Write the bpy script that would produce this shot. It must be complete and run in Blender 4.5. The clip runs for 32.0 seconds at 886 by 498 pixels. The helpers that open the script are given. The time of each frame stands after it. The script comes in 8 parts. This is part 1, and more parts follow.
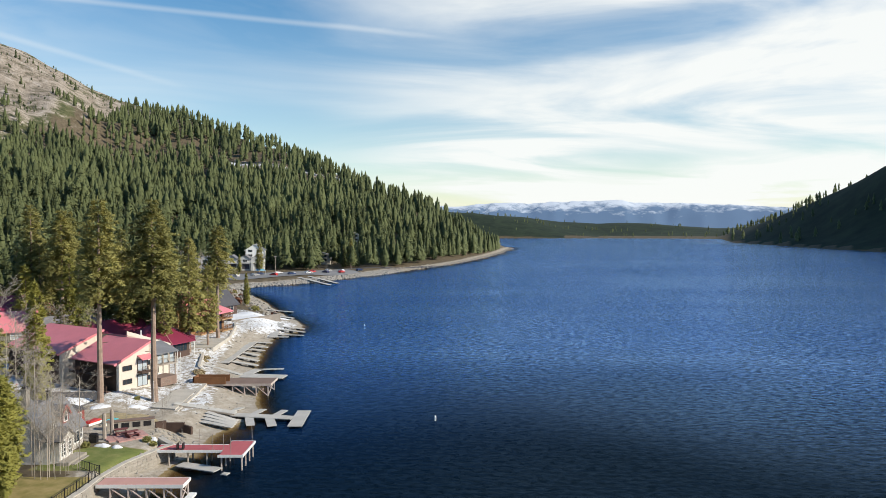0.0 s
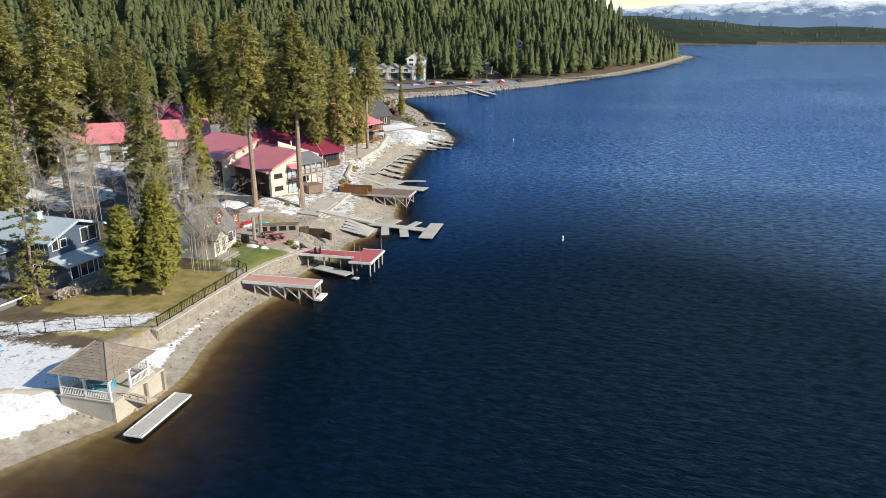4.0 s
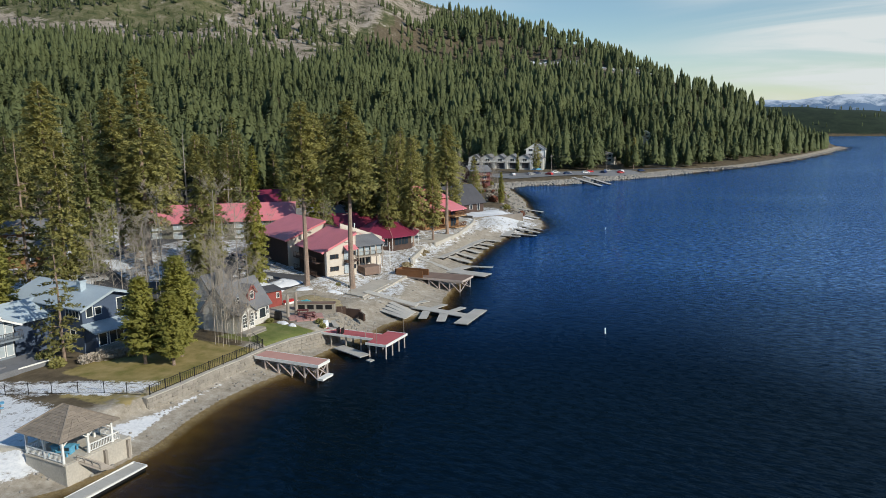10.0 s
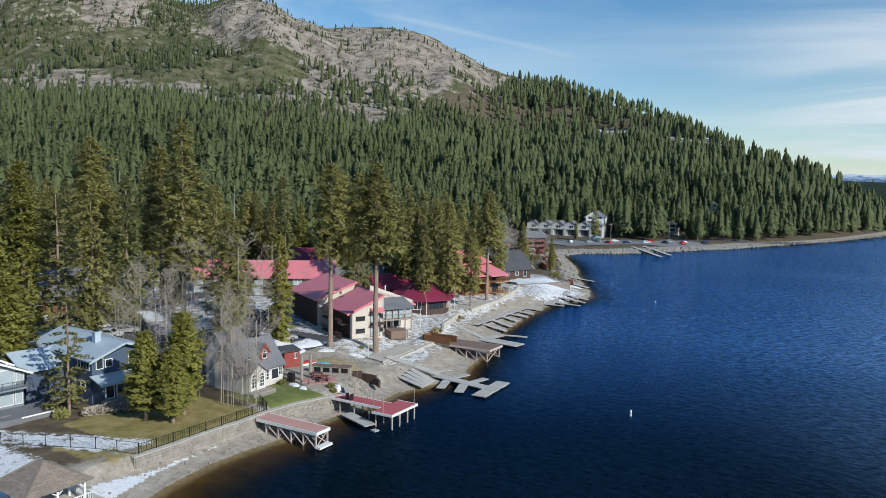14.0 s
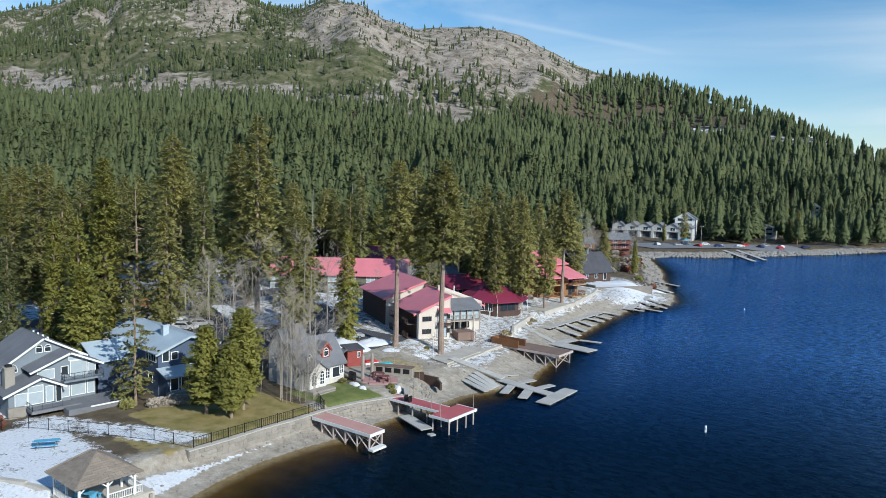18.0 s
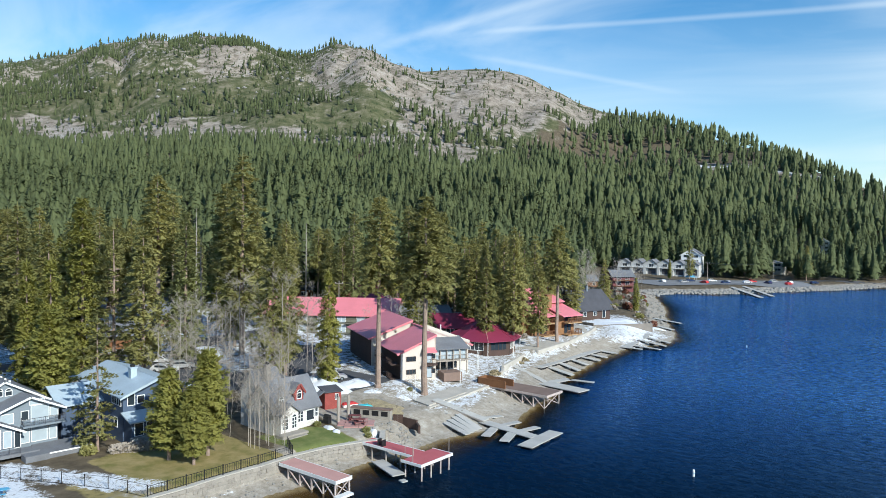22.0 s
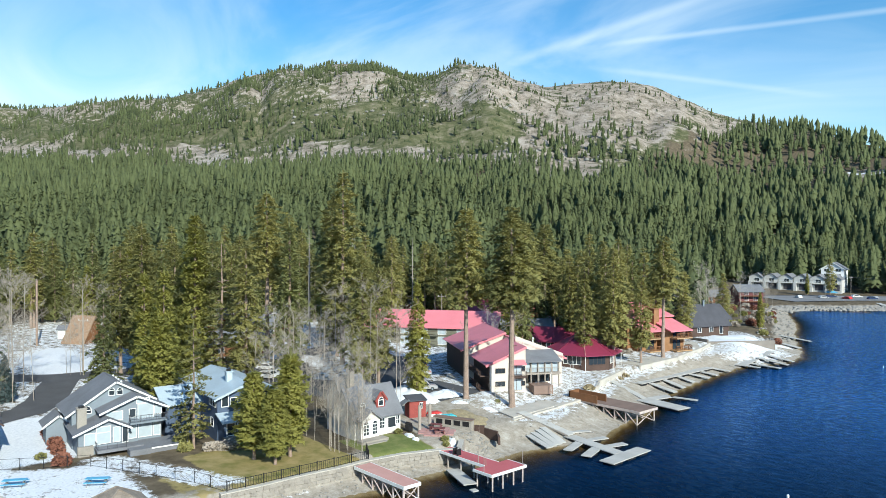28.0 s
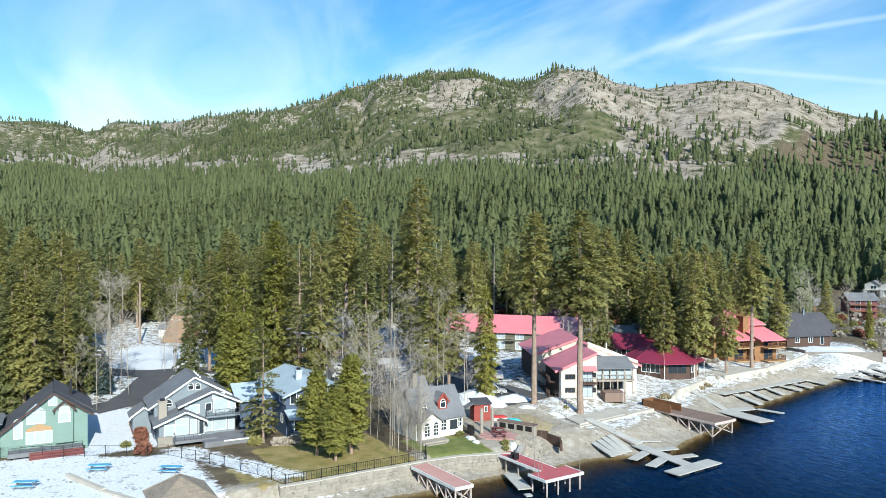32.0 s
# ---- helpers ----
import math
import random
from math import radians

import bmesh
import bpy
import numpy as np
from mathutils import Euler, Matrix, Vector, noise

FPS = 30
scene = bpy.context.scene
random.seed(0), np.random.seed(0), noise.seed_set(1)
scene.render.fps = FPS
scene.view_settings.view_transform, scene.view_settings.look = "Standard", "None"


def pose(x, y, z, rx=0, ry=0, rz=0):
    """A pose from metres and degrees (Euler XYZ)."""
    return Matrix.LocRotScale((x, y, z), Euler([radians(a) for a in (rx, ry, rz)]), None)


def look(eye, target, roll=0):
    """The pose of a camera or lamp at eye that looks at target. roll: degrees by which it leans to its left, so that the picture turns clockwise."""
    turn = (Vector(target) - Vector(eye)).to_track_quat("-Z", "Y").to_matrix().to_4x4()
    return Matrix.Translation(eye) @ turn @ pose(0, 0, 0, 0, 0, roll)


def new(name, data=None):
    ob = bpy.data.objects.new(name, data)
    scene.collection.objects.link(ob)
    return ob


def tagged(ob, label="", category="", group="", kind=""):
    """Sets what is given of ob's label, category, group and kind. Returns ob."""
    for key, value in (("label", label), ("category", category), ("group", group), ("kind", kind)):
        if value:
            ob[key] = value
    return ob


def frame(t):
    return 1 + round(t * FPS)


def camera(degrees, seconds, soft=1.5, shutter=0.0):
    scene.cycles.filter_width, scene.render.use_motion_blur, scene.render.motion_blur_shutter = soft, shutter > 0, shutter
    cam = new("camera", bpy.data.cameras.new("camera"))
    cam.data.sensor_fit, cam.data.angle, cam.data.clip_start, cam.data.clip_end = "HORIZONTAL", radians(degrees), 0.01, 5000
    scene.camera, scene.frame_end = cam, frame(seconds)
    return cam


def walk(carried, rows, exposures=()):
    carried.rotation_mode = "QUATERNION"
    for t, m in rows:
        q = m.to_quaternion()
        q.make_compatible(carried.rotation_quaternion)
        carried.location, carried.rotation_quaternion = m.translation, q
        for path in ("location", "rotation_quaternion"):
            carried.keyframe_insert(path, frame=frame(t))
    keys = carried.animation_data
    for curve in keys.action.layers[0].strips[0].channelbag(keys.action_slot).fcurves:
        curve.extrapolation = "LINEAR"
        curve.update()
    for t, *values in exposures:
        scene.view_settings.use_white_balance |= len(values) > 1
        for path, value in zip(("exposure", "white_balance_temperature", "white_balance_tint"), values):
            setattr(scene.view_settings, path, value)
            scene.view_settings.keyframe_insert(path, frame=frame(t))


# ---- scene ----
cam = camera(63.9, 32.0, 0.6)
# seconds, x, y, z, yaw, pitch, roll
PATH = [
    (0, 0.01, -0.03, 30.24, -0.00, -1.88, -0.03),
    (0.5, 0.52, 0.49, 30.30, 2.07, -1.67, -0.15),
    (1, 1.10, 0.93, 30.35, 5.38, -1.42, -0.34),
    (1.5, 1.77, 1.25, 30.44, 8.64, -1.15, -0.38),
    (2, 2.51, 1.45, 30.54, 11.36, -0.89, -0.44),
    (2.5, 3.31, 1.56, 30.58, 12.21, -0.70, -0.47),
    (3, 4.08, 1.68, 30.66, 12.50, -6.32, -0.68),
    (3.5, 4.81, 1.86, 30.89, 12.95, -17.01, -0.43),
    (4, 5.55, 2.04, 31.13, 13.56, -17.00, -0.37),
    (4.5, 6.33, 2.19, 31.22, 16.65, -16.96, -0.25),
    (6.5, 10.96, 3.80, 30.71, 19.99, -16.15, -0.54),
    (7, 12.25, 4.51, 30.60, 20.79, -15.63, -0.55),
    (7.5, 13.58, 5.24, 30.50, 21.60, -15.10, -0.60),
    (8, 14.97, 6.01, 30.36, 22.44, -14.25, -0.63),
    (8.5, 16.35, 6.82, 30.18, 23.38, -13.07, -0.85),
    (9, 17.62, 7.67, 29.99, 23.88, -11.93, -0.92),
    (9.5, 18.72, 8.53, 29.86, 24.34, -10.82, -0.94),
    (10, 19.67, 9.40, 29.83, 25.02, -9.76, -0.77),
    (10.5, 20.46, 10.30, 29.89, 25.77, -8.75, -0.54),
    (11, 21.11, 11.26, 29.94, 26.49, -7.78, -0.21),
    (11.5, 21.69, 12.20, 29.96, 27.24, -6.71, -0.02),
    (12, 22.25, 13.04, 29.96, 27.67, -5.70, 0.19),
    (12.5, 22.81, 13.69, 29.97, 27.67, -4.65, 0.44),
    (13, 23.32, 14.23, 29.98, 28.32, -4.70, 0.60),
    (13.5, 23.76, 14.73, 29.99, 29.41, -4.71, 0.82),
    (14, 24.09, 15.21, 29.99, 30.40, -4.73, 1.00),
    (14.5, 24.32, 15.66, 29.97, 31.32, -4.73, 1.15),
    (15, 24.49, 16.12, 29.97, 32.24, -4.70, 1.28),
    (15.5, 24.61, 16.59, 29.98, 33.18, -4.72, 1.38),
    (17.5, 24.95, 18.72, 29.94, 36.73, -4.88, 1.45),
    (18, 25.14, 19.42, 29.84, 37.41, -4.89, 1.37),
    (18.5, 25.35, 20.11, 29.75, 37.50, -4.86, 1.27),
    (19, 25.59, 20.81, 29.69, 37.54, -4.80, 1.20),
    (19.5, 25.83, 21.52, 29.65, 37.64, -4.72, 1.10),
    (20, 26.10, 22.22, 29.61, 37.66, -4.24, 1.01),
    (20.5, 26.42, 22.90, 29.54, 37.75, -3.60, 0.90),
    (21, 26.77, 23.50, 29.45, 37.82, -2.94, 0.74),
    (21.5, 27.07, 24.02, 29.37, 38.04, -2.29, 0.72),
    (22, 27.33, 24.49, 29.30, 38.42, -1.68, 0.71),
    (22.5, 27.58, 24.91, 29.22, 39.10, -1.53, 0.64),
    (23, 27.89, 25.31, 29.14, 40.16, -1.44, 0.59),
    (23.5, 28.28, 25.69, 29.06, 41.29, -1.31, 0.54),
    (24, 28.71, 26.03, 28.97, 42.35, -1.20, 0.44),
    (24.5, 29.13, 26.35, 28.89, 43.08, -1.07, 0.44),
    (25, 29.54, 26.66, 28.81, 43.85, -0.95, 0.39),
    (25.5, 29.94, 26.98, 28.71, 44.68, -0.83, 0.32),
    (27.5, 31.99, 28.54, 28.44, 47.96, -0.47, 0.09),
    (28, 32.50, 28.95, 28.40, 48.75, -0.38, 0.08),
    (28.5, 32.97, 29.39, 28.38, 49.55, -0.28, 0.09),
    (29, 33.42, 29.85, 28.36, 50.43, -0.22, 0.07),
    (29.5, 33.90, 30.32, 28.34, 51.43, -0.15, 0.00),
    (30, 34.38, 30.79, 28.32, 52.40, -0.08, -0.00),
    (30.5, 34.80, 31.28, 28.28, 53.34, -0.00, 0.01),
    (31, 35.20, 31.79, 28.22, 54.31, 0.07, 0.04),
    (31.5, 35.63, 32.30, 28.12, 55.46, 0.13, 0.01),
    (32, 36.11, 32.80, 28.01, 56.78, 0.12, 0.08),
]
EXPO = [(0, 0.25, 6900, 8), (2, 0.37, 7100, 8), (3, 0.55, 7200, 8), (4, 0.38, 7200, 8), (4.5, 0.34, 7200, 8), (6.5, 0.06, 6900, 7), (9, -0.16, 6800, 6), (11, -0.12, 6400, 5), (13, -0.1, 6150, 5), (19, 0.12, 5900, 4), (23, 0.36, 5950, 2), (28, 0.5, 6100, 0), (32, 0.6, 6100, 0)]
walk(cam, [(t, pose(x, y, z, 90, 0, yaw) @ pose(0, 0, 0, pitch, 0, 0) @ pose(0, 0, 0, 0, 0, roll)) for t, x, y, z, yaw, pitch, roll in PATH], EXPO)

# ---- light ----
SUN_AZ, SUN_EL = 104.0, 29.0      # azimuth of the sun clockwise from +y, elevation
world = bpy.data.worlds.new("sky")
scene.world = world
world.use_nodes = True


def nd(tree, kind, loc=None, **vals):
    n = tree.nodes.new(kind)
    for k, v in vals.items():
        if k in n.inputs.keys():
            n.inputs[k].default_value = v
    return n


def build_sky():
    t = world.node_tree
    t.nodes.clear()
    out = nd(t, "ShaderNodeOutputWorld")
    bg = nd(t, "ShaderNodeBackground", Strength=0.122)
    sky = nd(t, "ShaderNodeTexSky")
    sky.sky_type, sky.sun_disc = 'NISHITA', False
    sky.sun_elevation, sky.sun_rotation = radians(SUN_EL), radians(SUN_AZ)
    sky.air_density, sky.dust_density, sky.ozone_density = 1.0, 0.3, 1.5
    hsv = nd(t, "ShaderNodeHueSaturation", Saturation=1.42, Value=1.0)
    t.links.new(sky.outputs[0], hsv.inputs["Color"])
    # thin cirrus on a plane high above, in direction space
    co = nd(t, "ShaderNodeTexCoord")
    sep = nd(t, "ShaderNodeSeparateXYZ")
    t.links.new(co.outputs["Generated"], sep.inputs[0])
    zz = nd(t, "ShaderNodeMath"); zz.operation = 'MAXIMUM'; zz.inputs[1].default_value = 0.0
    t.links.new(sep.outputs[2], zz.inputs[0])
    za = nd(t, "ShaderNodeMath"); za.operation = 'ADD'; za.inputs[1].default_value = 0.16
    t.links.new(zz.outputs[0], za.inputs[0])
    dv = nd(t, "ShaderNodeVectorMath"); dv.operation = 'DIVIDE'
    cb = nd(t, "ShaderNodeCombineXYZ")
    for k in range(3):
        t.links.new(za.outputs[0], cb.inputs[k])
    t.links.new(co.outputs["Generated"], dv.inputs[0]); t.links.new(cb.outputs[0], dv.inputs[1])
    mp = nd(t, "ShaderNodeMapping")
    mp.inputs["Rotation"].default_value = (0, 0, radians(-62)); mp.inputs["Scale"].default_value = (0.6, 1.3, 0.0)
    t.links.new(dv.outputs[0], mp.inputs[0])
    n1 = nd(t, "ShaderNodeTexNoise", Scale=1.1, Detail=9.0, Roughness=0.52, Distortion=0.9)
    t.links.new(mp.outputs[0], n1.inputs["Vector"])
    r1 = nd(t, "ShaderNodeMapRange"); r1.inputs[1].default_value, r1.inputs[2].default_value = 0.42, 0.95
    t.links.new(n1.outputs[0], r1.inputs[0])
    n2 = nd(t, "ShaderNodeTexNoise", Scale=0.7, Detail=2.0)
    t.links.new(dv.outputs[0], n2.inputs["Vector"])
    r2 = nd(t, "ShaderNodeMapRange"); r2.inputs[1].default_value, r2.inputs[2].default_value = 0.35, 0.65
    t.links.new(n2.outputs[0], r2.inputs[0])
    mul = nd(t, "ShaderNodeMath"); mul.operation = 'MULTIPLY'
    t.links.new(r1.outputs[0], mul.inputs[0]); t.links.new(r2.outputs[0], mul.inputs[1])
    cl = nd(t, "ShaderNodeMath"); cl.operation = 'MULTIPLY'; cl.inputs[1].default_value = 0.9; cl.use_clamp = True
    t.links.new(mul.outputs[0], cl.inputs[0])
    # a bank of thin white cloud over the far end of the lake
    def dot_with(v):
        n = nd(t, "ShaderNodeVectorMath"); n.operation = 'DOT_PRODUCT'
        n.inputs[1].default_value = Vector(v).normalized()
        t.links.new(co.outputs["Generated"], n.inputs[0])
        return n.outputs["Value"]
    def remap(src, a, b, lo=0.0, hi=1.0):
        n = nd(t, "ShaderNodeMapRange"); n.interpolation_type = 'SMOOTHSTEP'
        for k, v in enumerate((a, b, lo, hi)):
            n.inputs[k + 1].default_value = v
        t.links.new(src, n.inputs[0])
        return n.outputs[0]
    def calc(op, a, b):
        n = nd(t, "ShaderNodeMath"); n.operation = op
        for k, v in enumerate((a, b)):
            if isinstance(v, float):
                n.inputs[k].default_value = v
            else:
                t.links.new(v, n.inputs[k])
        return n.outputs[0]
    bank = calc('MULTIPLY', remap(dot_with((0.36, 0.92, 0.13)), 0.84, 0.985), remap(n1.outputs[0], 0.22, 0.66))
    total = calc('ADD', cl.outputs[0], calc('MULTIPLY', bank, 0.85))
    bank2 = calc('MULTIPLY', remap(dot_with((-0.84, 0.5, 0.16)), 0.8, 0.97), remap(n1.outputs[0], 0.33, 0.62))
    total = calc('ADD', total, calc('MULTIPLY', bank2, 0.22))
    haze = calc('MULTIPLY', remap(sep.outputs[2], 0.0, 0.38, 1.0, 0.0), 0.26)
    total = calc('ADD', total, haze)
    # vapour trails: thin arcs on great circles
    for p, q, mid, width, reach, amount in (((-0.441, 0.856, 0.27), (0.058, 0.967, 0.248), (-0.3, 0.91, 0.27), 0.0028, 0.935, 0.22), ((-0.486, 0.82, 0.303), (-0.713, 0.664, 0.225), (-0.56, 0.78, 0.28), 0.005, 0.985, 0.2),
                                            ((-0.513, 0.83, 0.221), (-0.411, 0.89, 0.197), (-0.47, 0.86, 0.21), 0.003, 0.985, 0.14)):
        n = Vector(p).cross(Vector(q)).normalized()
        wob = calc('MULTIPLY', calc('SUBTRACT', n1.outputs[0], 0.5), 0.01)
        line = remap(calc('ABSOLUTE', calc('ADD', dot_with(n), wob), 0.0), 0.0, width * 2, 1.0, 0.0)
        total = calc('ADD', total, calc('MULTIPLY', calc('MULTIPLY', line, remap(dot_with(mid), reach, min(reach + .05, .999))), amount))
    lim = nd(t, "ShaderNodeMath"); lim.operation = 'MINIMUM'; lim.inputs[1].default_value = 0.96
    t.links.new(total, lim.inputs[0])
    mix = nd(t, "ShaderNodeMix"); mix.data_type = 'RGBA'
    mix.inputs[7].default_value = (6.5, 6.8, 7.1, 1)
    t.links.new(lim.outputs[0], mix.inputs[0]); t.links.new(hsv.outputs[0], mix.inputs[6])
    t.links.new(mix.outputs[2], bg.inputs[0]); t.links.new(bg.outputs[0], out.inputs[0])


build_sky()
sun_data = bpy.data.lights.new("sun", 'SUN')
sun_data.energy, sun_data.angle, sun_data.color = 4.6, radians(0.53), (1.0, 0.93, 0.83)
sun = new("sun", sun_data)
_az, _el = radians(SUN_AZ), radians(SUN_EL)
sun.matrix_world = look((math.sin(_az) * math.cos(_el) * 300, math.cos(_az) * math.cos(_el) * 300, math.sin(_el) * 300 + 50), (0, 0, 50))

# ---- materials ----
def material(name, base, rough=0.8, metal=0.0, vary=0.25, scale=1.0, fine=12.0, bump=0.0, dirt=None, spec=0.5, rnd=0.0):
    """A procedural surface: base colour varied at two scales, optional dirt colour, bump, and object-random brightness."""
    m = bpy.data.materials.new(name)
    m.use_nodes = True
    t = m.node_tree
    b = t.nodes["Principled BSDF"]
    b.inputs["Roughness"].default_value, b.inputs["Metallic"].default_value = rough, metal
    b.inputs["Specular IOR Level"].default_value = spec
    co = nd(t, "ShaderNodeTexCoord")
    src = nd(t, "ShaderNodeNewGeometry").outputs["Position"]
    na = nd(t, "ShaderNodeTexNoise", Scale=scale, Detail=4.0)
    nb = nd(t, "ShaderNodeTexNoise", Scale=fine, Detail=3.0)
    t.links.new(src, na.inputs["Vector"]); t.links.new(src, nb.inputs["Vector"])
    add = nd(t, "ShaderNodeMath"); add.operation = 'ADD'
    t.links.new(na.outputs[0], add.inputs[0]); t.links.new(nb.outputs[0], add.inputs[1])
    last = add.outputs[0]
    if rnd:
        oi = nd(t, "ShaderNodeObjectInfo")
        ma = nd(t, "ShaderNodeMath"); ma.operation = 'MULTIPLY_ADD'
        ma.inputs[1].default_value = rnd
        t.links.new(oi.outputs["Random"], ma.inputs[0]); t.links.new(last, ma.inputs[2])
        last = ma.outputs[0]
    mr = nd(t, "ShaderNodeMapRange")
    mr.inputs[1].default_value, mr.inputs[2].default_value = 0.7, 1.3 + rnd
    mr.inputs[3].default_value, mr.inputs[4].default_value = 1 - vary, 1 + vary
    t.links.new(last, mr.inputs[0])
    hs = nd(t, "ShaderNodeVectorMath"); hs.operation = 'SCALE'
    hs.inputs[0].default_value = base[:3]
    t.links.new(mr.outputs[0], hs.inputs["Scale"])
    col = hs.outputs[0]
    if dirt:
        nc = nd(t, "ShaderNodeTexNoise", Scale=scale * 0.6, Detail=6.0, Roughness=0.7)
        t.links.new(src, nc.inputs["Vector"])
        rr = nd(t, "ShaderNodeMapRange"); rr.inputs[1].default_value, rr.inputs[2].default_value = dirt[1], dirt[1] + 0.12
        t.links.new(nc.outputs[0], rr.inputs[0])
        mx = nd(t, "ShaderNodeMix"); mx.data_type = 'RGBA'
        t.links.new(rr.outputs[0], mx.inputs[0]); t.links.new(col, mx.inputs[6])
        mx.inputs[7].default_value = (*dirt[0], 1)
        col = mx.outputs[2]
    t.links.new(col, b.inputs["Base Color"])
    if bump:
        bp = nd(t, "ShaderNodeBump", Strength=bump, Distance=0.05)
        t.links.new(nb.outputs[0], bp.inputs["Height"]); t.links.new(bp.outputs[0], b.inputs["Normal"])
    return m


def water_material():
    m = bpy.data.materials.new("lake_water")
    m.use_nodes = True
    t = m.node_tree
    t.nodes.remove(t.nodes["Principled BSDF"])
    # blue share grows down the lake, painting in the brighter far reflection
    off = nd(t, "ShaderNodeAttribute"); off.attribute_name = "offshore"
    wc = nd(t, "ShaderNodeMix"); wc.data_type = 'RGBA'
    wc.inputs[6].default_value, wc.inputs[7].default_value = (0.0015, 0.005, 0.006, 1), (0.0013, 0.037, 0.165, 1)
    gl_at = nd(t, "ShaderNodeAttribute"); gl_at.attribute_name = "ruffled"
    t.links.new(off.outputs["Fac"], wc.inputs[0])
    geo = nd(t, "ShaderNodeNewGeometry")
    def wave(scale, rot, sx, sy, detail):
        mp = nd(t, "ShaderNodeMapping")
        mp.inputs["Rotation"].default_value = (0, 0, radians(rot)); mp.inputs["Scale"].default_value = (sx, sy, 1)
        t.links.new(geo.outputs["Position"], mp.inputs[0])
        n = nd(t, "ShaderNodeTexNoise", Scale=scale, Detail=detail, Roughness=0.55, Distortion=0.4)
        t.links.new(mp.outputs[0], n.inputs["Vector"])
        return n.outputs[0]
    w1, w2 = wave(0.9, 20, 0.4, 1.0, 4.0), wave(2.6, 35, 0.5, 1.0, 2.0)
    cat = wave(0.012, 10, 0.5, 1.2, 4.0)
    gust = nd(t, "ShaderNodeMapRange"); gust.inputs[1].default_value, gust.inputs[2].default_value = 0.35, 0.65
    gust.inputs[3].default_value, gust.inputs[4].default_value = 0.45, 1.0
    t.links.new(cat, gust.inputs[0])
    h = nd(t, "ShaderNodeMath"); h.operation = 'MULTIPLY_ADD'; h.inputs[1].default_value = 0.35
    t.links.new(w2, h.inputs[0]); t.links.new(w1, h.inputs[2])
    bp = nd(t, "ShaderNodeBump", Distance=0.62)
    calm = nd(t, "ShaderNodeMapRange"); calm.inputs[1].default_value, calm.inputs[2].default_value = 0.08, 0.6
    calm.inputs[3].default_value, calm.inputs[4].default_value = 0.4, 1.0
    t.links.new(gl_at.outputs["Fac"], calm.inputs[0])
    gm = nd(t, "ShaderNodeMath"); gm.operation = 'MULTIPLY'
    t.links.new(gust.outputs[0], gm.inputs[0]); t.links.new(calm.outputs[0], gm.inputs[1])
    t.links.new(gm.outputs[0], bp.inputs["Strength"])
    t.links.new(h.outputs[0], bp.inputs["Height"])
    # shallow water lets the lake bed show
    at = nd(t, "ShaderNodeAttribute"); at.attribute_name = "depth"
    tr = nd(t, "ShaderNodeBsdfTransparent")
    tr.inputs[0].default_value = (0.86, 0.78, 0.6, 1)
    body = nd(t, "ShaderNodeBsdfDiffuse")
    t.links.new(wc.outputs[2], body.inputs[0]); t.links.new(bp.outputs[0], body.inputs["Normal"])
    mx = nd(t, "ShaderNodeMixShader")
    t.links.new(at.outputs["Fac"], mx.inputs[0]); t.links.new(tr.outputs[0], mx.inputs[1]); t.links.new(body.outputs[0], mx.inputs[2])
    # the rippled surface mirrors the sky; blue tint and far-out strength are painted in
    gl = nd(t, "ShaderNodeBsdfGlossy", Roughness=0.08)
    gl.inputs[0].default_value = (0.42, 0.66, 1.0, 1)
    t.links.new(bp.outputs[0], gl.inputs["Normal"])
    fr = nd(t, "ShaderNodeFresnel", IOR=1.33)
    t.links.new(bp.outputs[0], fr.inputs["Normal"])
    k = nd(t, "ShaderNodeMath"); k.operation = 'MULTIPLY'
    t.links.new(fr.outputs[0], k.inputs[0]); t.links.new(gl_at.outputs["Fac"], k.inputs[1])
    # noise puts ripple glints and dull flecks into the mirror strength
    rip = nd(t, "ShaderNodeMapRange"); rip.inputs[1].default_value, rip.inputs[2].default_value = 0.36, 0.62
    rip.inputs[3].default_value, rip.inputs[4].default_value = 0.6, 1.35
    t.links.new(wave(1.25, 20, 0.6, 1.0, 3.0), rip.inputs[0])
    k2 = nd(t, "ShaderNodeMath"); k2.operation = 'MULTIPLY'; k2.use_clamp = True
    t.links.new(k.outputs[0], k2.inputs[0]); t.links.new(rip.outputs[0], k2.inputs[1])
    sh = nd(t, "ShaderNodeMixShader")
    t.links.new(k2.outputs[0], sh.inputs[0]); t.links.new(mx.outputs[0], sh.inputs[1]); t.links.new(gl.outputs[0], sh.inputs[2])
    t.links.new(sh.outputs[0], t.nodes["Material Output"].inputs[0])
    return m


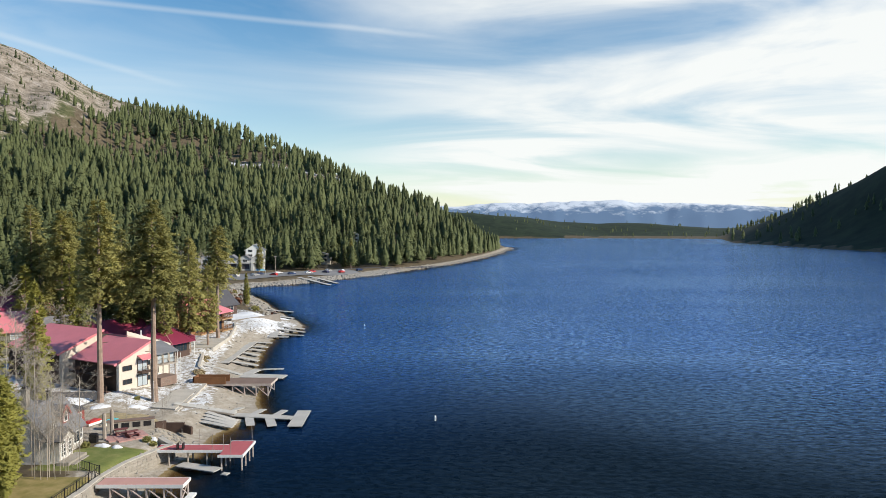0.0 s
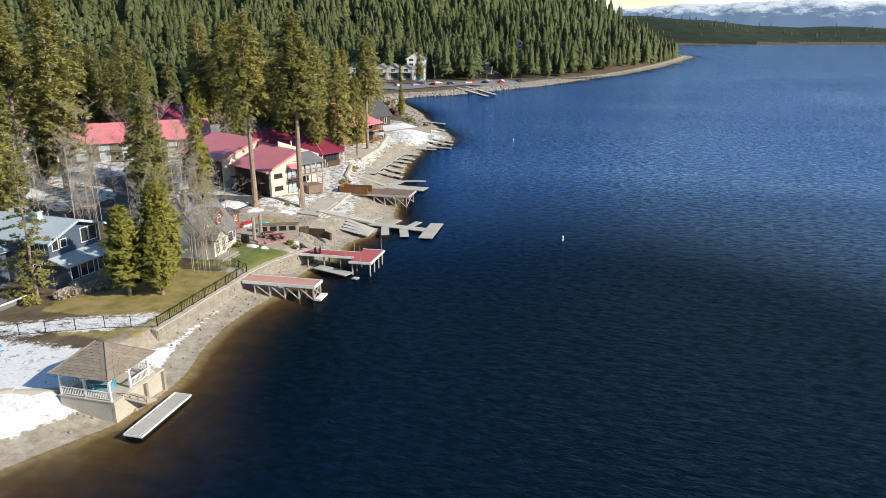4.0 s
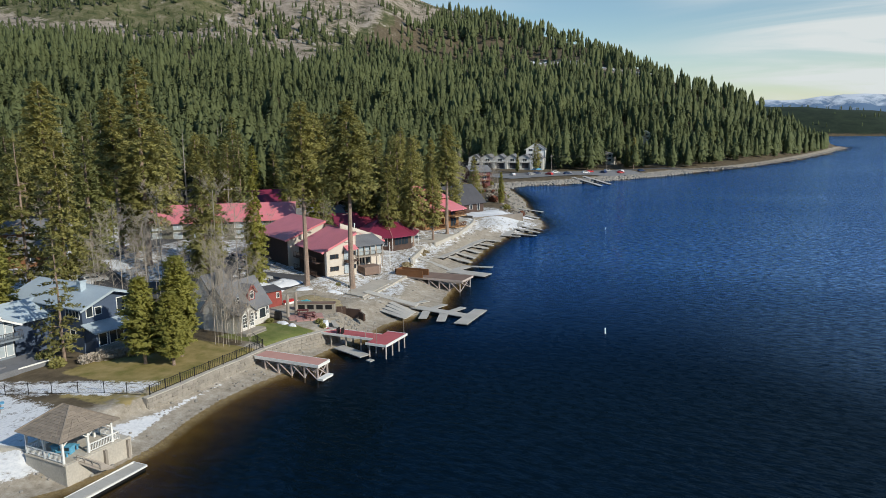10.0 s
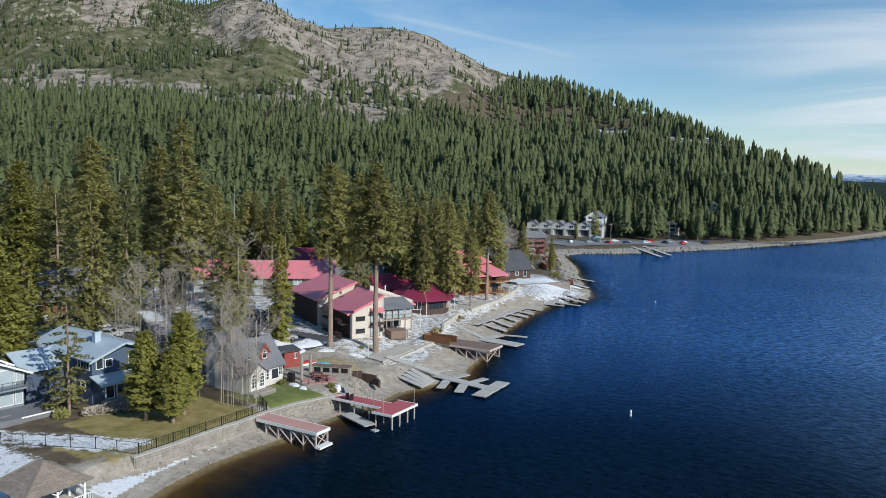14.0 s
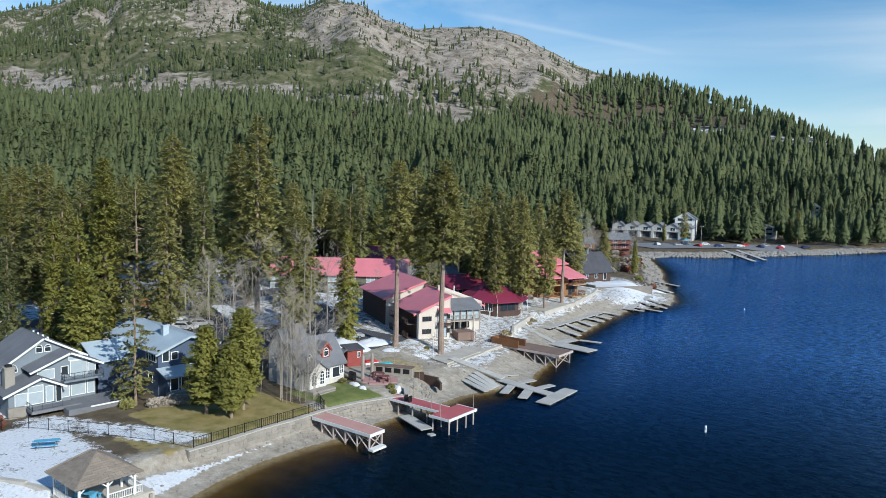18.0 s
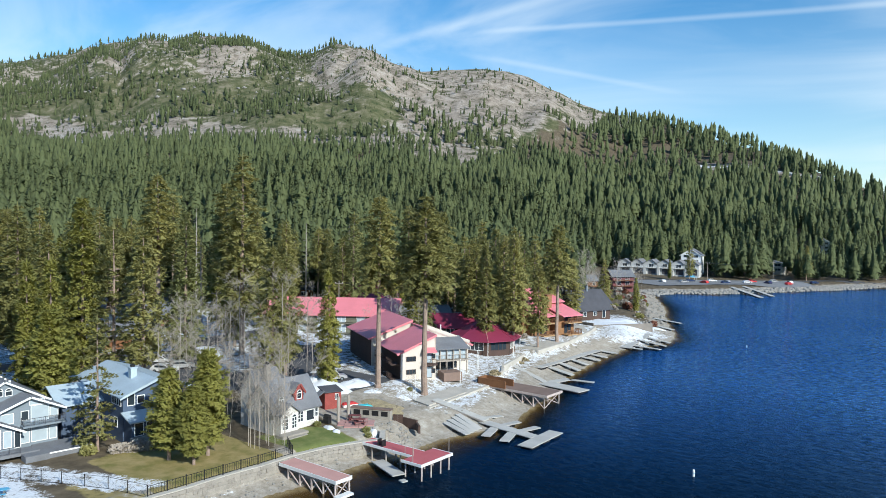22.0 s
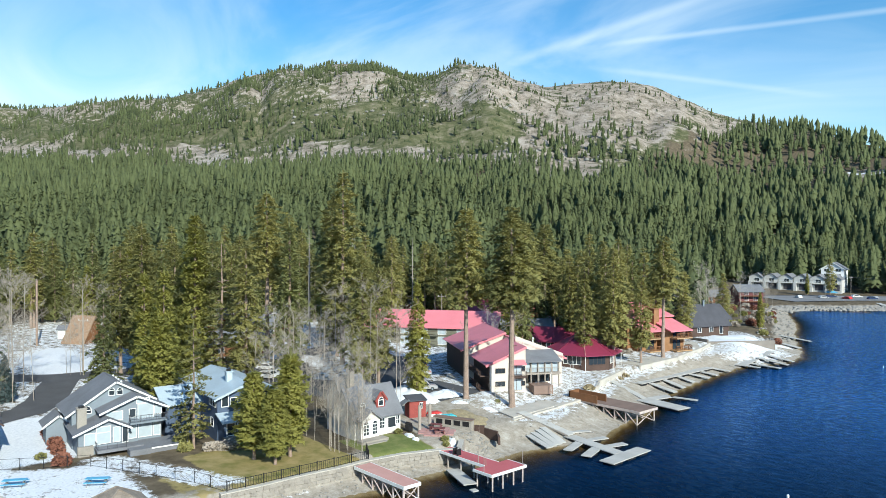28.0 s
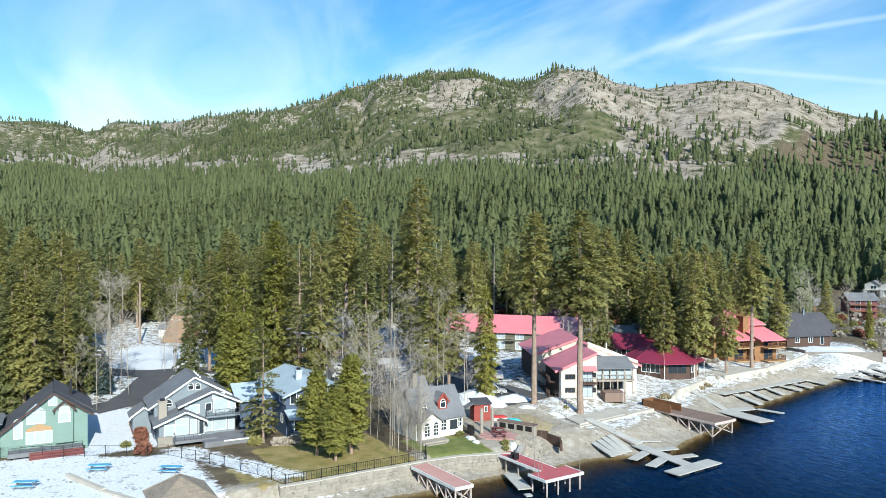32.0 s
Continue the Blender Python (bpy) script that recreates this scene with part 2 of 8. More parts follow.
def ground_material():
    """Ground whose zones (sand, lawn, snow, rock) are vertex weights, broken up by noise."""
    m = bpy.data.materials.new("ground_soil")
    m.use_nodes = True
    t = m.node_tree
    b = t.nodes["Principled BSDF"]
    b.inputs["Roughness"].default_value = 0.95
    b.inputs["Specular IOR Level"].default_value = 0.2
    pos = nd(t, "ShaderNodeNewGeometry").outputs["Position"]
    def noise_tex(scale, detail=5.0, rough=0.6):
        n = nd(t, "ShaderNodeTexNoise", Scale=scale, Detail=detail, Roughness=rough)
        t.links.new(pos, n.inputs["Vector"])
        return n.outputs[0]
    fine, mid, big = noise_tex(3.0), noise_tex(0.45), noise_tex(0.03, 7.0, 0.65)
    craggy = noise_tex(0.055, 9.0, 0.75)
    patch, speck = noise_tex(0.5, 8.0, 0.72), noise_tex(0.75, 9.0, 0.82)
    def ramp(src, stops):
        r = nd(t, "ShaderNodeValToRGB")
        e = r.color_ramp.elements
        e[0].position, e[0].color = stops[0][0], (*stops[0][1], 1)
        e[1].position, e[1].color = stops[-1][0], (*stops[-1][1], 1)
        for p, c in stops[1:-1]:
            k = e.new(p); k.color = (*c, 1)
        t.links.new(src, r.inputs[0])
        return r.outputs[0]
    def over(col, col2, zone, width, src):
        at = nd(t, "ShaderNodeAttribute"); at.attribute_name = zone
        s = nd(t, "ShaderNodeMath"); s.operation = 'ADD'
        t.links.new(at.outputs["Fac"], s.inputs[0]); t.links.new(src, s.inputs[1])
        r = nd(t, "ShaderNodeMapRange"); r.inputs[1].default_value, r.inputs[2].default_value = 1.0 - width, 1.0 + width
        t.links.new(s.outputs[0], r.inputs[0])
        x = nd(t, "ShaderNodeMix"); x.data_type = 'RGBA'
        t.links.new(r.outputs[0], x.inputs[0]); t.links.new(col, x.inputs[6]); t.links.new(col2, x.inputs[7])
        return x.outputs[2]
    forest = ramp(mid, [(0.3, (0.07, 0.055, 0.038)), (0.5, (0.12, 0.095, 0.062)), (0.7, (0.17, 0.135, 0.09))])
    brush = ramp(craggy, [(0.36, (0.045, 0.06, 0.024)), (0.48, (0.1, 0.102, 0.048)), (0.58, (0.16, 0.147, 0.09)), (0.68, (0.24, 0.21, 0.16))])
    wood = ramp(big, [(0.35, (0.012, 0.022, 0.014)), (0.65, (0.03, 0.045, 0.025))])
    rock = ramp(craggy, [(0.32, (0.06, 0.066, 0.036)), (0.42, (0.16, 0.14, 0.105)), (0.5, (0.285, 0.24, 0.195)), (0.66, (0.43, 0.385, 0.335))])
    sand = ramp(speck, [(0.28, (0.15, 0.12, 0.09)), (0.4, (0.275, 0.24, 0.19)), (0.52, (0.37, 0.33, 0.275)), (0.62, (0.45, 0.415, 0.36)), (0.74, (0.6, 0.575, 0.53))])
    lawn = ramp(mid, [(0.3, (0.16, 0.155, 0.045)), (0.5, (0.265, 0.215, 0.085)), (0.7, (0.35, 0.275, 0.13))])
    snow = ramp(fine, [(0.3, (0.6, 0.62, 0.66)), (0.5, (0.7, 0.72, 0.75)), (0.7, (0.78, 0.79, 0.81))])
    bed = ramp(mid, [(0.3, (0.1, 0.066, 0.03)), (0.7, (0.2, 0.14, 0.065))])
    col = over(forest, brush, "brush", 0.12, big)
    col = over(col, wood, "wood", 0.1, big)
    col = over(col, rock, "rock", 0.06, craggy)
    col = over(col, sand, "sand", 0.15, mid)
    col = over(col, lawn, "lawn", 0.08, mid)
    green = ramp(mid, [(0.3, (0.1, 0.13, 0.035)), (0.5, (0.15, 0.175, 0.055)), (0.7, (0.22, 0.22, 0.085))])
    col = over(col, green, "green", 0.12, mid)
    col = over(col, snow, "snow", 0.05, speck)
    col = over(col, bed, "bed", 0.3, mid)
    t.links.new(col, b.inputs["Base Color"])
    # crags on the bare slopes, small lumps everywhere
    at = nd(t, "ShaderNodeAttribute"); at.attribute_name = "rock"
    crag = nd(t, "ShaderNodeBump", Distance=7.0)
    t.links.new(at.outputs["Fac"], crag.inputs["Strength"]); t.links.new(craggy, crag.inputs["Height"])
    bp = nd(t, "ShaderNodeBump", Strength=0.45, Distance=0.2)
    t.links.new(patch, bp.inputs["Height"]); t.links.new(crag.outputs[0], bp.inputs["Normal"]); t.links.new(bp.outputs[0], b.inputs["Normal"])
    return m


M_GROUND, M_WATER = ground_material(), water_material()
M_RED = material("red_metal_roof", (0.68, 0.215, 0.245), 0.45, 0.0, 0.1, 0.3, 6, 0.05)
M_DKRED = material("dark_red_roof", (0.21, 0.026, 0.06), 0.5, 0.0, 0.12, 0.3, 6, 0.05)
M_CREAM = material("cream_stucco", (0.6, 0.54, 0.47), 0.9, 0, 0.06, 0.4, 8, 0.1)
M_BROWN = material("brown_wood_siding", (0.19, 0.085, 0.035), 0.8, 0, 0.2, 0.8, 9, 0.2)
M_DKBROWN = material("dark_brown_siding", (0.075, 0.045, 0.035), 0.8, 0, 0.2, 0.8, 9, 0.2)
M_GREYROOF = material("grey_shingle_roof", (0.17, 0.175, 0.19), 0.9, 0, 0.18, 0.5, 7, 0.3)
M_DKROOF = material("dark_shingle_roof", (0.07, 0.07, 0.08), 0.9, 0, 0.2, 0.5, 7, 0.3)
M_BLUEROOF = material("pale_blue_metal_roof", (0.42, 0.5, 0.56), 0.45, 0.0, 0.1, 0.3, 5, 0.05)
M_BLUE = material("dark_blue_siding", (0.07, 0.1, 0.16), 0.8, 0, 0.1, 0.5, 6, 0.1)
M_GREY = material("pale_grey_siding", (0.2, 0.235, 0.27), 0.8, 0, 0.07, 0.5, 6, 0.1)
M_GREEN = material("sage_green_siding", (0.19, 0.28, 0.25), 0.8, 0, 0.08, 0.5, 6, 0.1)
M_WHITE = material("white_paint", (0.78, 0.78, 0.76), 0.6, 0, 0.06, 0.8, 9)
M_TAN = material("tan_wood", (0.4, 0.26, 0.14), 0.8, 0, 0.12, 0.8, 9)
M_OLIVE = material("olive_grey_siding", (0.16, 0.16, 0.12), 0.85, 0, 0.1, 0.5, 7)
M_GLASS = material("window_glass", (0.03, 0.04, 0.05), 0.06, 0.0, 0.05, 0.5, 2)
M_PALEPANE = material("window_blind", (0.4, 0.46, 0.5), 0.35, 0.0, 0.06, 0.5, 2)
M_DOCK = material("weathered_dock_boards", (0.45, 0.435, 0.405), 0.85, 0, 0.15, 0.5, 14, 0.2, rnd=0.3)
M_GREYWOOD = material("grey_timber", (0.33, 0.29, 0.25), 0.85, 0, 0.2, 0.6, 12, 0.2, rnd=0.3)
M_PINK = material("faded_pink_decking", (0.52, 0.29, 0.25), 0.8, 0, 0.1, 0.6, 10, 0.1, rnd=0.25)
M_REDDECK = material("red_painted_decking", (0.45, 0.11, 0.12), 0.75, 0, 0.12, 0.6, 10, 0.1, rnd=0.25)
M_BRNDECK = material("brown_decking", (0.21, 0.145, 0.115), 0.8, 0, 0.18, 0.6, 10, 0.1, rnd=0.3)
M_STONE = material("wall_stone", (0.29, 0.265, 0.23), 0.9, 0, 0.25, 0.9, 7, 0.4, rnd=0.5)
M_CONC = material("concrete", (0.47, 0.435, 0.38), 0.9, 0, 0.15, 0.5, 6, 0.15, dirt=((0.2, 0.18, 0.15), 0.62))
M_BLACK = material("black_iron", (0.02, 0.02, 0.022), 0.5, 0.3, 0.1)
M_ASPHALT = material("asphalt", (0.08, 0.08, 0.086), 0.9, 0, 0.2, 0.3, 8, 0.2, dirt=((0.5, 0.5, 0.52), 0.68))
M_LOT = material("worn_grey_asphalt", (0.2, 0.2, 0.205), 0.9, 0, 0.2, 0.2, 5, 0.15, dirt=((0.42, 0.42, 0.42), 0.66))
M_OLDTIMBER = material("old_brown_grey_timber", (0.21, 0.185, 0.16), 0.9, 0, 0.25, 0.7, 10, 0.2, rnd=0.4)
M_SNOW = material("snow_patch", (0.72, 0.74, 0.78), 0.75, 0, 0.06, 0.6, 5, 0.4)
M_SHINGLE = material("cedar_shingles", (0.25, 0.21, 0.17), 0.9, 0, 0.25, 1.2, 9, 0.3, rnd=0.6)
M_BARK = material("pine_bark", (0.29, 0.215, 0.17), 0.95, 0, 0.3, 1.5, 9, 0.4)
M_GREYBARK = material("grey_bark", (0.3, 0.27, 0.24), 0.95, 0, 0.2, 1.5, 9, 0.2)
M_TABLE = material("blue_plastic", (0.12, 0.38, 0.58), 0.5, 0, 0.1)
M_REDPAINT = material("red_paint", (0.5, 0.04, 0.04), 0.5, 0, 0.12)
M_MAROON = material("maroon_deck", (0.16, 0.05, 0.05), 0.7, 0, 0.15)
M_RUST = material("rust_red_shrub", (0.2, 0.08, 0.05), 0.9, 0, 0.3, 2, 12)
M_DRYGRASS = material("dry_grass", (0.33, 0.27, 0.16), 0.95, 0, 0.3, 2, 12)
M_TYRE = material("tyre_rubber", (0.02, 0.02, 0.02), 0.8)
M_ROCK = material("grey_boulder", (0.28, 0.265, 0.24), 0.9, 0, 0.3, 0.8, 6, 0.4, rnd=0.5)


def leaf_material(name, c0, c1, thin=0.33):
    """Needles: two greens by island and by tree; far trees' tone adds bough shade."""
    m = bpy.data.materials.new(name)
    m.use_nodes = True
    t = m.node_tree
    b = t.nodes["Principled BSDF"]
    b.inputs["Roughness"].default_value = 0.75
    b.inputs["Specular IOR Level"].default_value = 0.25
    geo, oi = nd(t, "ShaderNodeNewGeometry"), nd(t, "ShaderNodeObjectInfo")
    at = nd(t, "ShaderNodeAttribute"); at.attribute_name = "tone"
    n = nd(t, "ShaderNodeTexNoise", Scale=0.9, Detail=3.0)
    t.links.new(geo.outputs["Position"], n.inputs["Vector"])
    s = nd(t, "ShaderNodeMath"); s.operation = 'ADD'
    t.links.new(at.outputs["Fac"], s.inputs[0]); t.links.new(oi.outputs["Random"], s.inputs[1])
    s2 = nd(t, "ShaderNodeMath"); s2.operation = 'MULTIPLY_ADD'; s2.inputs[1].default_value = 0.55
    t.links.new(s.outputs[0], s2.inputs[0])
    s3 = nd(t, "ShaderNodeMath"); s3.operation = 'SUBTRACT'; s3.inputs[1].default_value = 0.28
    t.links.new(n.outputs[0], s3.inputs[0]); t.links.new(s3.outputs[0], s2.inputs[2])
    x = nd(t, "ShaderNodeMix"); x.data_type = 'RGBA'; x.clamp_factor = True
    x.inputs[6].default_value, x.inputs[7].default_value = (*c0, 1), (*c1, 1)
    t.links.new(s2.outputs[0], x.inputs[0])
    t.links.new(x.outputs[2], b.inputs["Base Color"])
    tl, mx = nd(t, "ShaderNodeBsdfTranslucent"), nd(t, "ShaderNodeMixShader")
    mx.inputs[0].default_value = thin
    t.links.new(x.outputs[2], tl.inputs[0]); t.links.new(b.outputs[0], mx.inputs[1]); t.links.new(tl.outputs[0], mx.inputs[2])
    t.links.new(mx.outputs[0], t.nodes["Material Output"].inputs[0])
    return m


M_NEEDLE = leaf_material("pine_needles", (0.16, 0.165, 0.06), (0.355, 0.335, 0.125))
M_NEEDLE_DARK = leaf_material("fir_needles", (0.1, 0.122, 0.052), (0.265, 0.275, 0.112))
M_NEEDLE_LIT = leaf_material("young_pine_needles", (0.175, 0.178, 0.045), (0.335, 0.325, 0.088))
M_SPRUCE = leaf_material("blue_spruce_needles", (0.08, 0.12, 0.12), (0.15, 0.2, 0.2))
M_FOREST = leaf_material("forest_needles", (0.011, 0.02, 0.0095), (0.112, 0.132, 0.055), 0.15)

# ---- land ----
SHORE_Y = [-400, 0, 30, 39, 42.3, 46.2, 51, 55.8, 61.2, 67, 73, 78, 83, 88, 92.5, 101, 107.4, 113, 116, 121, 125, 134, 145, 152, 160, 166, 173, 182, 190, 201, 214, 225, 240, 260, 288, 304, 325, 341, 350, 360, 376, 393, 405, 434, 478, 554, 600, 681, 765, 905, 950, 972, 1000, 1100, 1400]
SHORE_X = [-90, -52, -40.5, -37.4, -35.5, -33.4, -32.4, -32.6, -34.1, -34.9, -34.6, -33.6, -34.2, -34, -33, -33.2, -31.1, -29.4, -30.2, -31.9, -32.7, -34.7, -39.2, -40.4, -41.6, -42.6, -43.9, -44.6, -45.2, -41.2, -41.8, -46.2, -53.5, -62, -73, -81, -91.5, -97, -92, -81, -69, -60.5, -55.4, -39.5, -22, 8, 22, 43, 62, 87, 96, 93, 40, -180, -700]
OX, OY = 15.0, 15.0
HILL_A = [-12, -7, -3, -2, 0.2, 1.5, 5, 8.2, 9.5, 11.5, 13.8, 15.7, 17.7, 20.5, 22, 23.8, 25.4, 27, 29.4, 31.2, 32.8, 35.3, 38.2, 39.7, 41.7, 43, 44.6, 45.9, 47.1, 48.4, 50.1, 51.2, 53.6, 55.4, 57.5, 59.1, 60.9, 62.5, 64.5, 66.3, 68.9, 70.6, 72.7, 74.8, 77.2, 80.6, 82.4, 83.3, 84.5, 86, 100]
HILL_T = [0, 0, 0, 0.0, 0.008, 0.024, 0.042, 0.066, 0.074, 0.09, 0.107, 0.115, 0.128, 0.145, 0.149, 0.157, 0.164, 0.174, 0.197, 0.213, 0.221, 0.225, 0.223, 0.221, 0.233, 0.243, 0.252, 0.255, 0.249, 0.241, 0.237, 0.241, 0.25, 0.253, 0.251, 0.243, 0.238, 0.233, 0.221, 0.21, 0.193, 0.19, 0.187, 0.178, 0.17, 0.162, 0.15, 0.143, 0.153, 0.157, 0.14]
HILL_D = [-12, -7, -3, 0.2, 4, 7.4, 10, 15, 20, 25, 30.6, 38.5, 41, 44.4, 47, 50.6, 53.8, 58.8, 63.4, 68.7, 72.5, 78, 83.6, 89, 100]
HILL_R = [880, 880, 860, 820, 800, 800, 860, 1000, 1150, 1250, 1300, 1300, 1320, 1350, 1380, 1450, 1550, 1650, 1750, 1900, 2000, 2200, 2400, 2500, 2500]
G_T = [0, 0.10, 0.22, 0.36, 0.50, 0.62, 0.80, 1.0, 1.15, 1.5]
G_V = [0, 0.015, 0.09, 0.205, 0.325, 0.48, 0.76, 1.0, 0.97, 0.7]


def smooth(x, a, b):
    t = np.clip((np.asarray(x, float) - a) / (b - a), 0, 1)
    return t * t * (3 - 2 * t)


def fnoise(x, y, s, seed=0):
    """Cheap smooth value noise on arrays."""
    x, y = np.asarray(x, float) / s + seed * 17.3, np.asarray(y, float) / s - seed * 9.1
    xi, yi = np.floor(x), np.floor(y)
    fx, fy = x - xi, y - yi
    fx, fy = fx * fx * (3 - 2 * fx), fy * fy * (3 - 2 * fy)
    def h(a, b):
        v = np.sin(a * 127.1 + b * 311.7 + seed * 3.3) * 43758.5453
        return v - np.floor(v)
    return (h(xi, yi) * (1 - fx) + h(xi + 1, yi) * fx) * (1 - fy) + (h(xi, yi + 1) * (1 - fx) + h(xi + 1, yi + 1) * fx) * fy


def shore_x(y):
    return np.interp(y, SHORE_Y, SHORE_X)


def inland(x, y):
    """Distance inland from the waterline (negative: out on the lake)."""
    y = np.asarray(y, float)
    slope = (shore_x(y + 3) - shore_x(y - 3)) / 6
    return (shore_x(y) - x) / np.sqrt(1 + slope * slope)


# the near shore: line of the retaining walls and the level behind them
WALL_Y = [36, 44, 49, 56, 62, 68, 74, 79, 85, 89, 93, 100]
WALL_X = [-41, -39.5, -38.6, -39.6, -38.9, -39.1, -38.7, -38.8, -38, -36.2, -37.5, -41]


# the lodge terrace: line of its kerbs and their tops
KERB_Y = [96, 100, 107, 115, 124, 131, 138, 151.5, 156, 172, 188, 199, 206]
KERB_X = [-38, -40, -40.6, -41.0, -41.9, -43.4, -47.6, -51.4, -51.2, -52.0, -55.2, -58.6, -63]
KERB_Z = [1.5, 1.9, 2.1, 2.25, 2.4, 2.5, 2.75, 3.0, 3.1, 3.25, 3.25, 3.2, 3.0]


def ground_z(x, y):
    x, y = np.asarray(x, float), np.asarray(y, float)
    d = inland(x, y)
    z = np.where(d < 0, np.maximum(np.interp(y, [60, 100, 130], [0.16, 0.22, 0.5]) * d, -9.0), 0)
    # beach, then the terrace behind the walls, then a gentle rise through the village
    beach = 0.9 * smooth(d, 0, 7)
    terrace = np.interp(y, [20, 60, 100, 115, 160, 215, 240], [1.9, 2.0, 2.4, 3.4, 3.6, 3.2, 2.4])
    wall_d = np.interp(y, WALL_Y, WALL_X) - x
    front = np.interp(y, [30, 50, 90, 100, 118, 150, 165, 190, 215, 330, 400, 480], [5, 6, 3.5, 4.5, 7, 7, 6, 8, 10, 10, 12, 16])
    step = np.where((y > 47) & (y < 95), smooth(wall_d, 0.0, 0.5), smooth(d, front - 4, front + 5))
    # flat beach up to the kerb, then the terrace, then the bank up to the buildings
    kx, kz = np.interp(y, KERB_Y, KERB_X), np.interp(y, KERB_Y, KERB_Z)
    kerb_d = kx - x
    shelf = beach + np.interp(y, [122, 138, 160, 200], [1.05, .6, 1.35, 1.35]) * smooth(d, 3, 9)
    lodge = shelf + (kz - shelf) * smooth(kerb_d, -.2, .4) + (terrace - kz) * smooth(kerb_d, 4.5, 11)
    by_lodge = smooth(y, 95, 101) * (1 - smooth(y, 198, 206))
    z = z + (beach + (terrace - 0.9) * step) * (1 - by_lodge) + lodge * by_lodge
    z = z + 2.6 * smooth(d, 30, 110) + 0.022 * np.clip(d - 90, 0, 400) * (y < 400)
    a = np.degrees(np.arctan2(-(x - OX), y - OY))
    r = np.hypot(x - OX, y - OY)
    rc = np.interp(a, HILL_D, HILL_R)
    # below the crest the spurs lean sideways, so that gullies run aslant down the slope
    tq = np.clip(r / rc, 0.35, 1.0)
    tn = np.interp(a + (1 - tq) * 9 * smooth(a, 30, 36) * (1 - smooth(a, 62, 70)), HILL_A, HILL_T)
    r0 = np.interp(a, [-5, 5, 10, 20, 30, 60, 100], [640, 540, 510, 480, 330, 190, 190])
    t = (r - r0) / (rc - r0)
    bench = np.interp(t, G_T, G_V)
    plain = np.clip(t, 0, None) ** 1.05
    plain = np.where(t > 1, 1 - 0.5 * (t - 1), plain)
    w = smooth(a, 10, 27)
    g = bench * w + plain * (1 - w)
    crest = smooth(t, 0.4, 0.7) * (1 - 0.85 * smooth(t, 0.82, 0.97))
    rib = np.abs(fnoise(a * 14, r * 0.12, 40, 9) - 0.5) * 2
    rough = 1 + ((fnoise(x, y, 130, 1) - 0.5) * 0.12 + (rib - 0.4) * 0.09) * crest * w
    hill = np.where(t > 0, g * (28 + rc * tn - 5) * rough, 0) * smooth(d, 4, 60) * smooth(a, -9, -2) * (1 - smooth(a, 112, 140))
    z = z + np.maximum(hill, 0) + (fnoise(x, y, 40, 2) - 0.5) * 3 * smooth(d, 90, 200) + ((fnoise(x, y, 60, 3) - .5) * 14 + (fnoise(x, y, 23, 5) - .5) * 7) * crest * w
    # far shore, the dark wooded hill across the lake, low wooded spurs
    aa = np.radians(a)
    far = smooth(r, 1650, 1760) * (a > -60) * (a < 6)
    spur = np.interp(a, [-12, -9, -6, -2, 4], [0, 18, 46, 62, 70]) * smooth(r, 1650, 1950) + 36 * np.exp(-((a + 14) / 7.0) ** 2) * smooth(r, 1850, 2300)
    rs = np.interp(a, [-60, -34, -30, -26, -22, -20], [640, 850, 950, 1080, 1300, 1700])
    right = smooth(r, rs, rs + 20) * smooth(-a, 20.5, 22)
    rise = np.interp(-a, [20, 22.5, 26, 30, 34, 40, 60], [0, 18, 58, 102, 155, 205, 240]) * smooth(r, rs, rs + 420)
    lake = d < 0
    z = np.where(lake & (right > 0), np.maximum(z, z * (1 - right) + right * (2 + rise)), z)
    z = np.where(lake & (far > 0) & (a > -22), np.maximum(z, z * (1 - far) + far * (3 + spur)), z)
    return z


def hill_place(x, y):
    """Bearing and share of the way from the foot to the crest of the hill, a little frayed."""
    a = np.degrees(np.arctan2(-(x - OX), y - OY))
    r = np.hypot(x - OX, y - OY)
    r0 = np.interp(a, [-5, 5, 10, 20, 30, 60, 100], [640, 540, 510, 480, 330, 190, 190])
    t = (r - r0) / (np.interp(a, HILL_D, HILL_R) - r0)
    return a + (fnoise(x, y, 90, 51) - .5) * 3 + (fnoise(x, y, 30, 52) - .5) * 1.4, t + (fnoise(x, y, 90, 53) - .5) * .10 + (fnoise(x, y, 30, 54) - .5) * .05, t


def wood_line(a):
    """Height share at which the closed woods end and the open bench begins."""
    return np.interp(a, [20, 24, 26, 28, 31, 36, 43, 50, 58, 67, 75, 82, 90], [1.1, .97, .82, .68, .54, .49, .475, .46, .47, .485, .5, .56, .58])


def road_cut(x, y):
    """Distance behind the snowy road cut near the end of the ridge."""
    return np.where((x > -262) & (x < -104), y - np.interp(x, [-262, -235, -190, -148, -118, -104], [872, 864, 846, 824, 830, 812]) + 10 * (fnoise(x, y, 25, 71) - .5), 999)


# bare rock on the upper slopes: bearing, height share, half widths, strength
ROCKS = [(42.3, .9, 4, .24, .74), (46.3, .8, 1.0, .1, .85), (39, .68, 2.8, .22, .76), (34, .82, 5.2, .3, .72), (30.5, .82, 2.6, .24, .68), (25.6, .9, 3, .14, .72), (54.3, .86, 3.4, .19, .74), (58.5, .98, 6, .08, .68),
         (63.5, .95, 3, .08, .66), (62, .8, 1.5, .06, .76), (75, .92, 8, .16, .62), (45, .56, 1.6, .07, .66), (36.5, .55, 3.6, .12, .62), (67, .8, 4, .08, .55)]


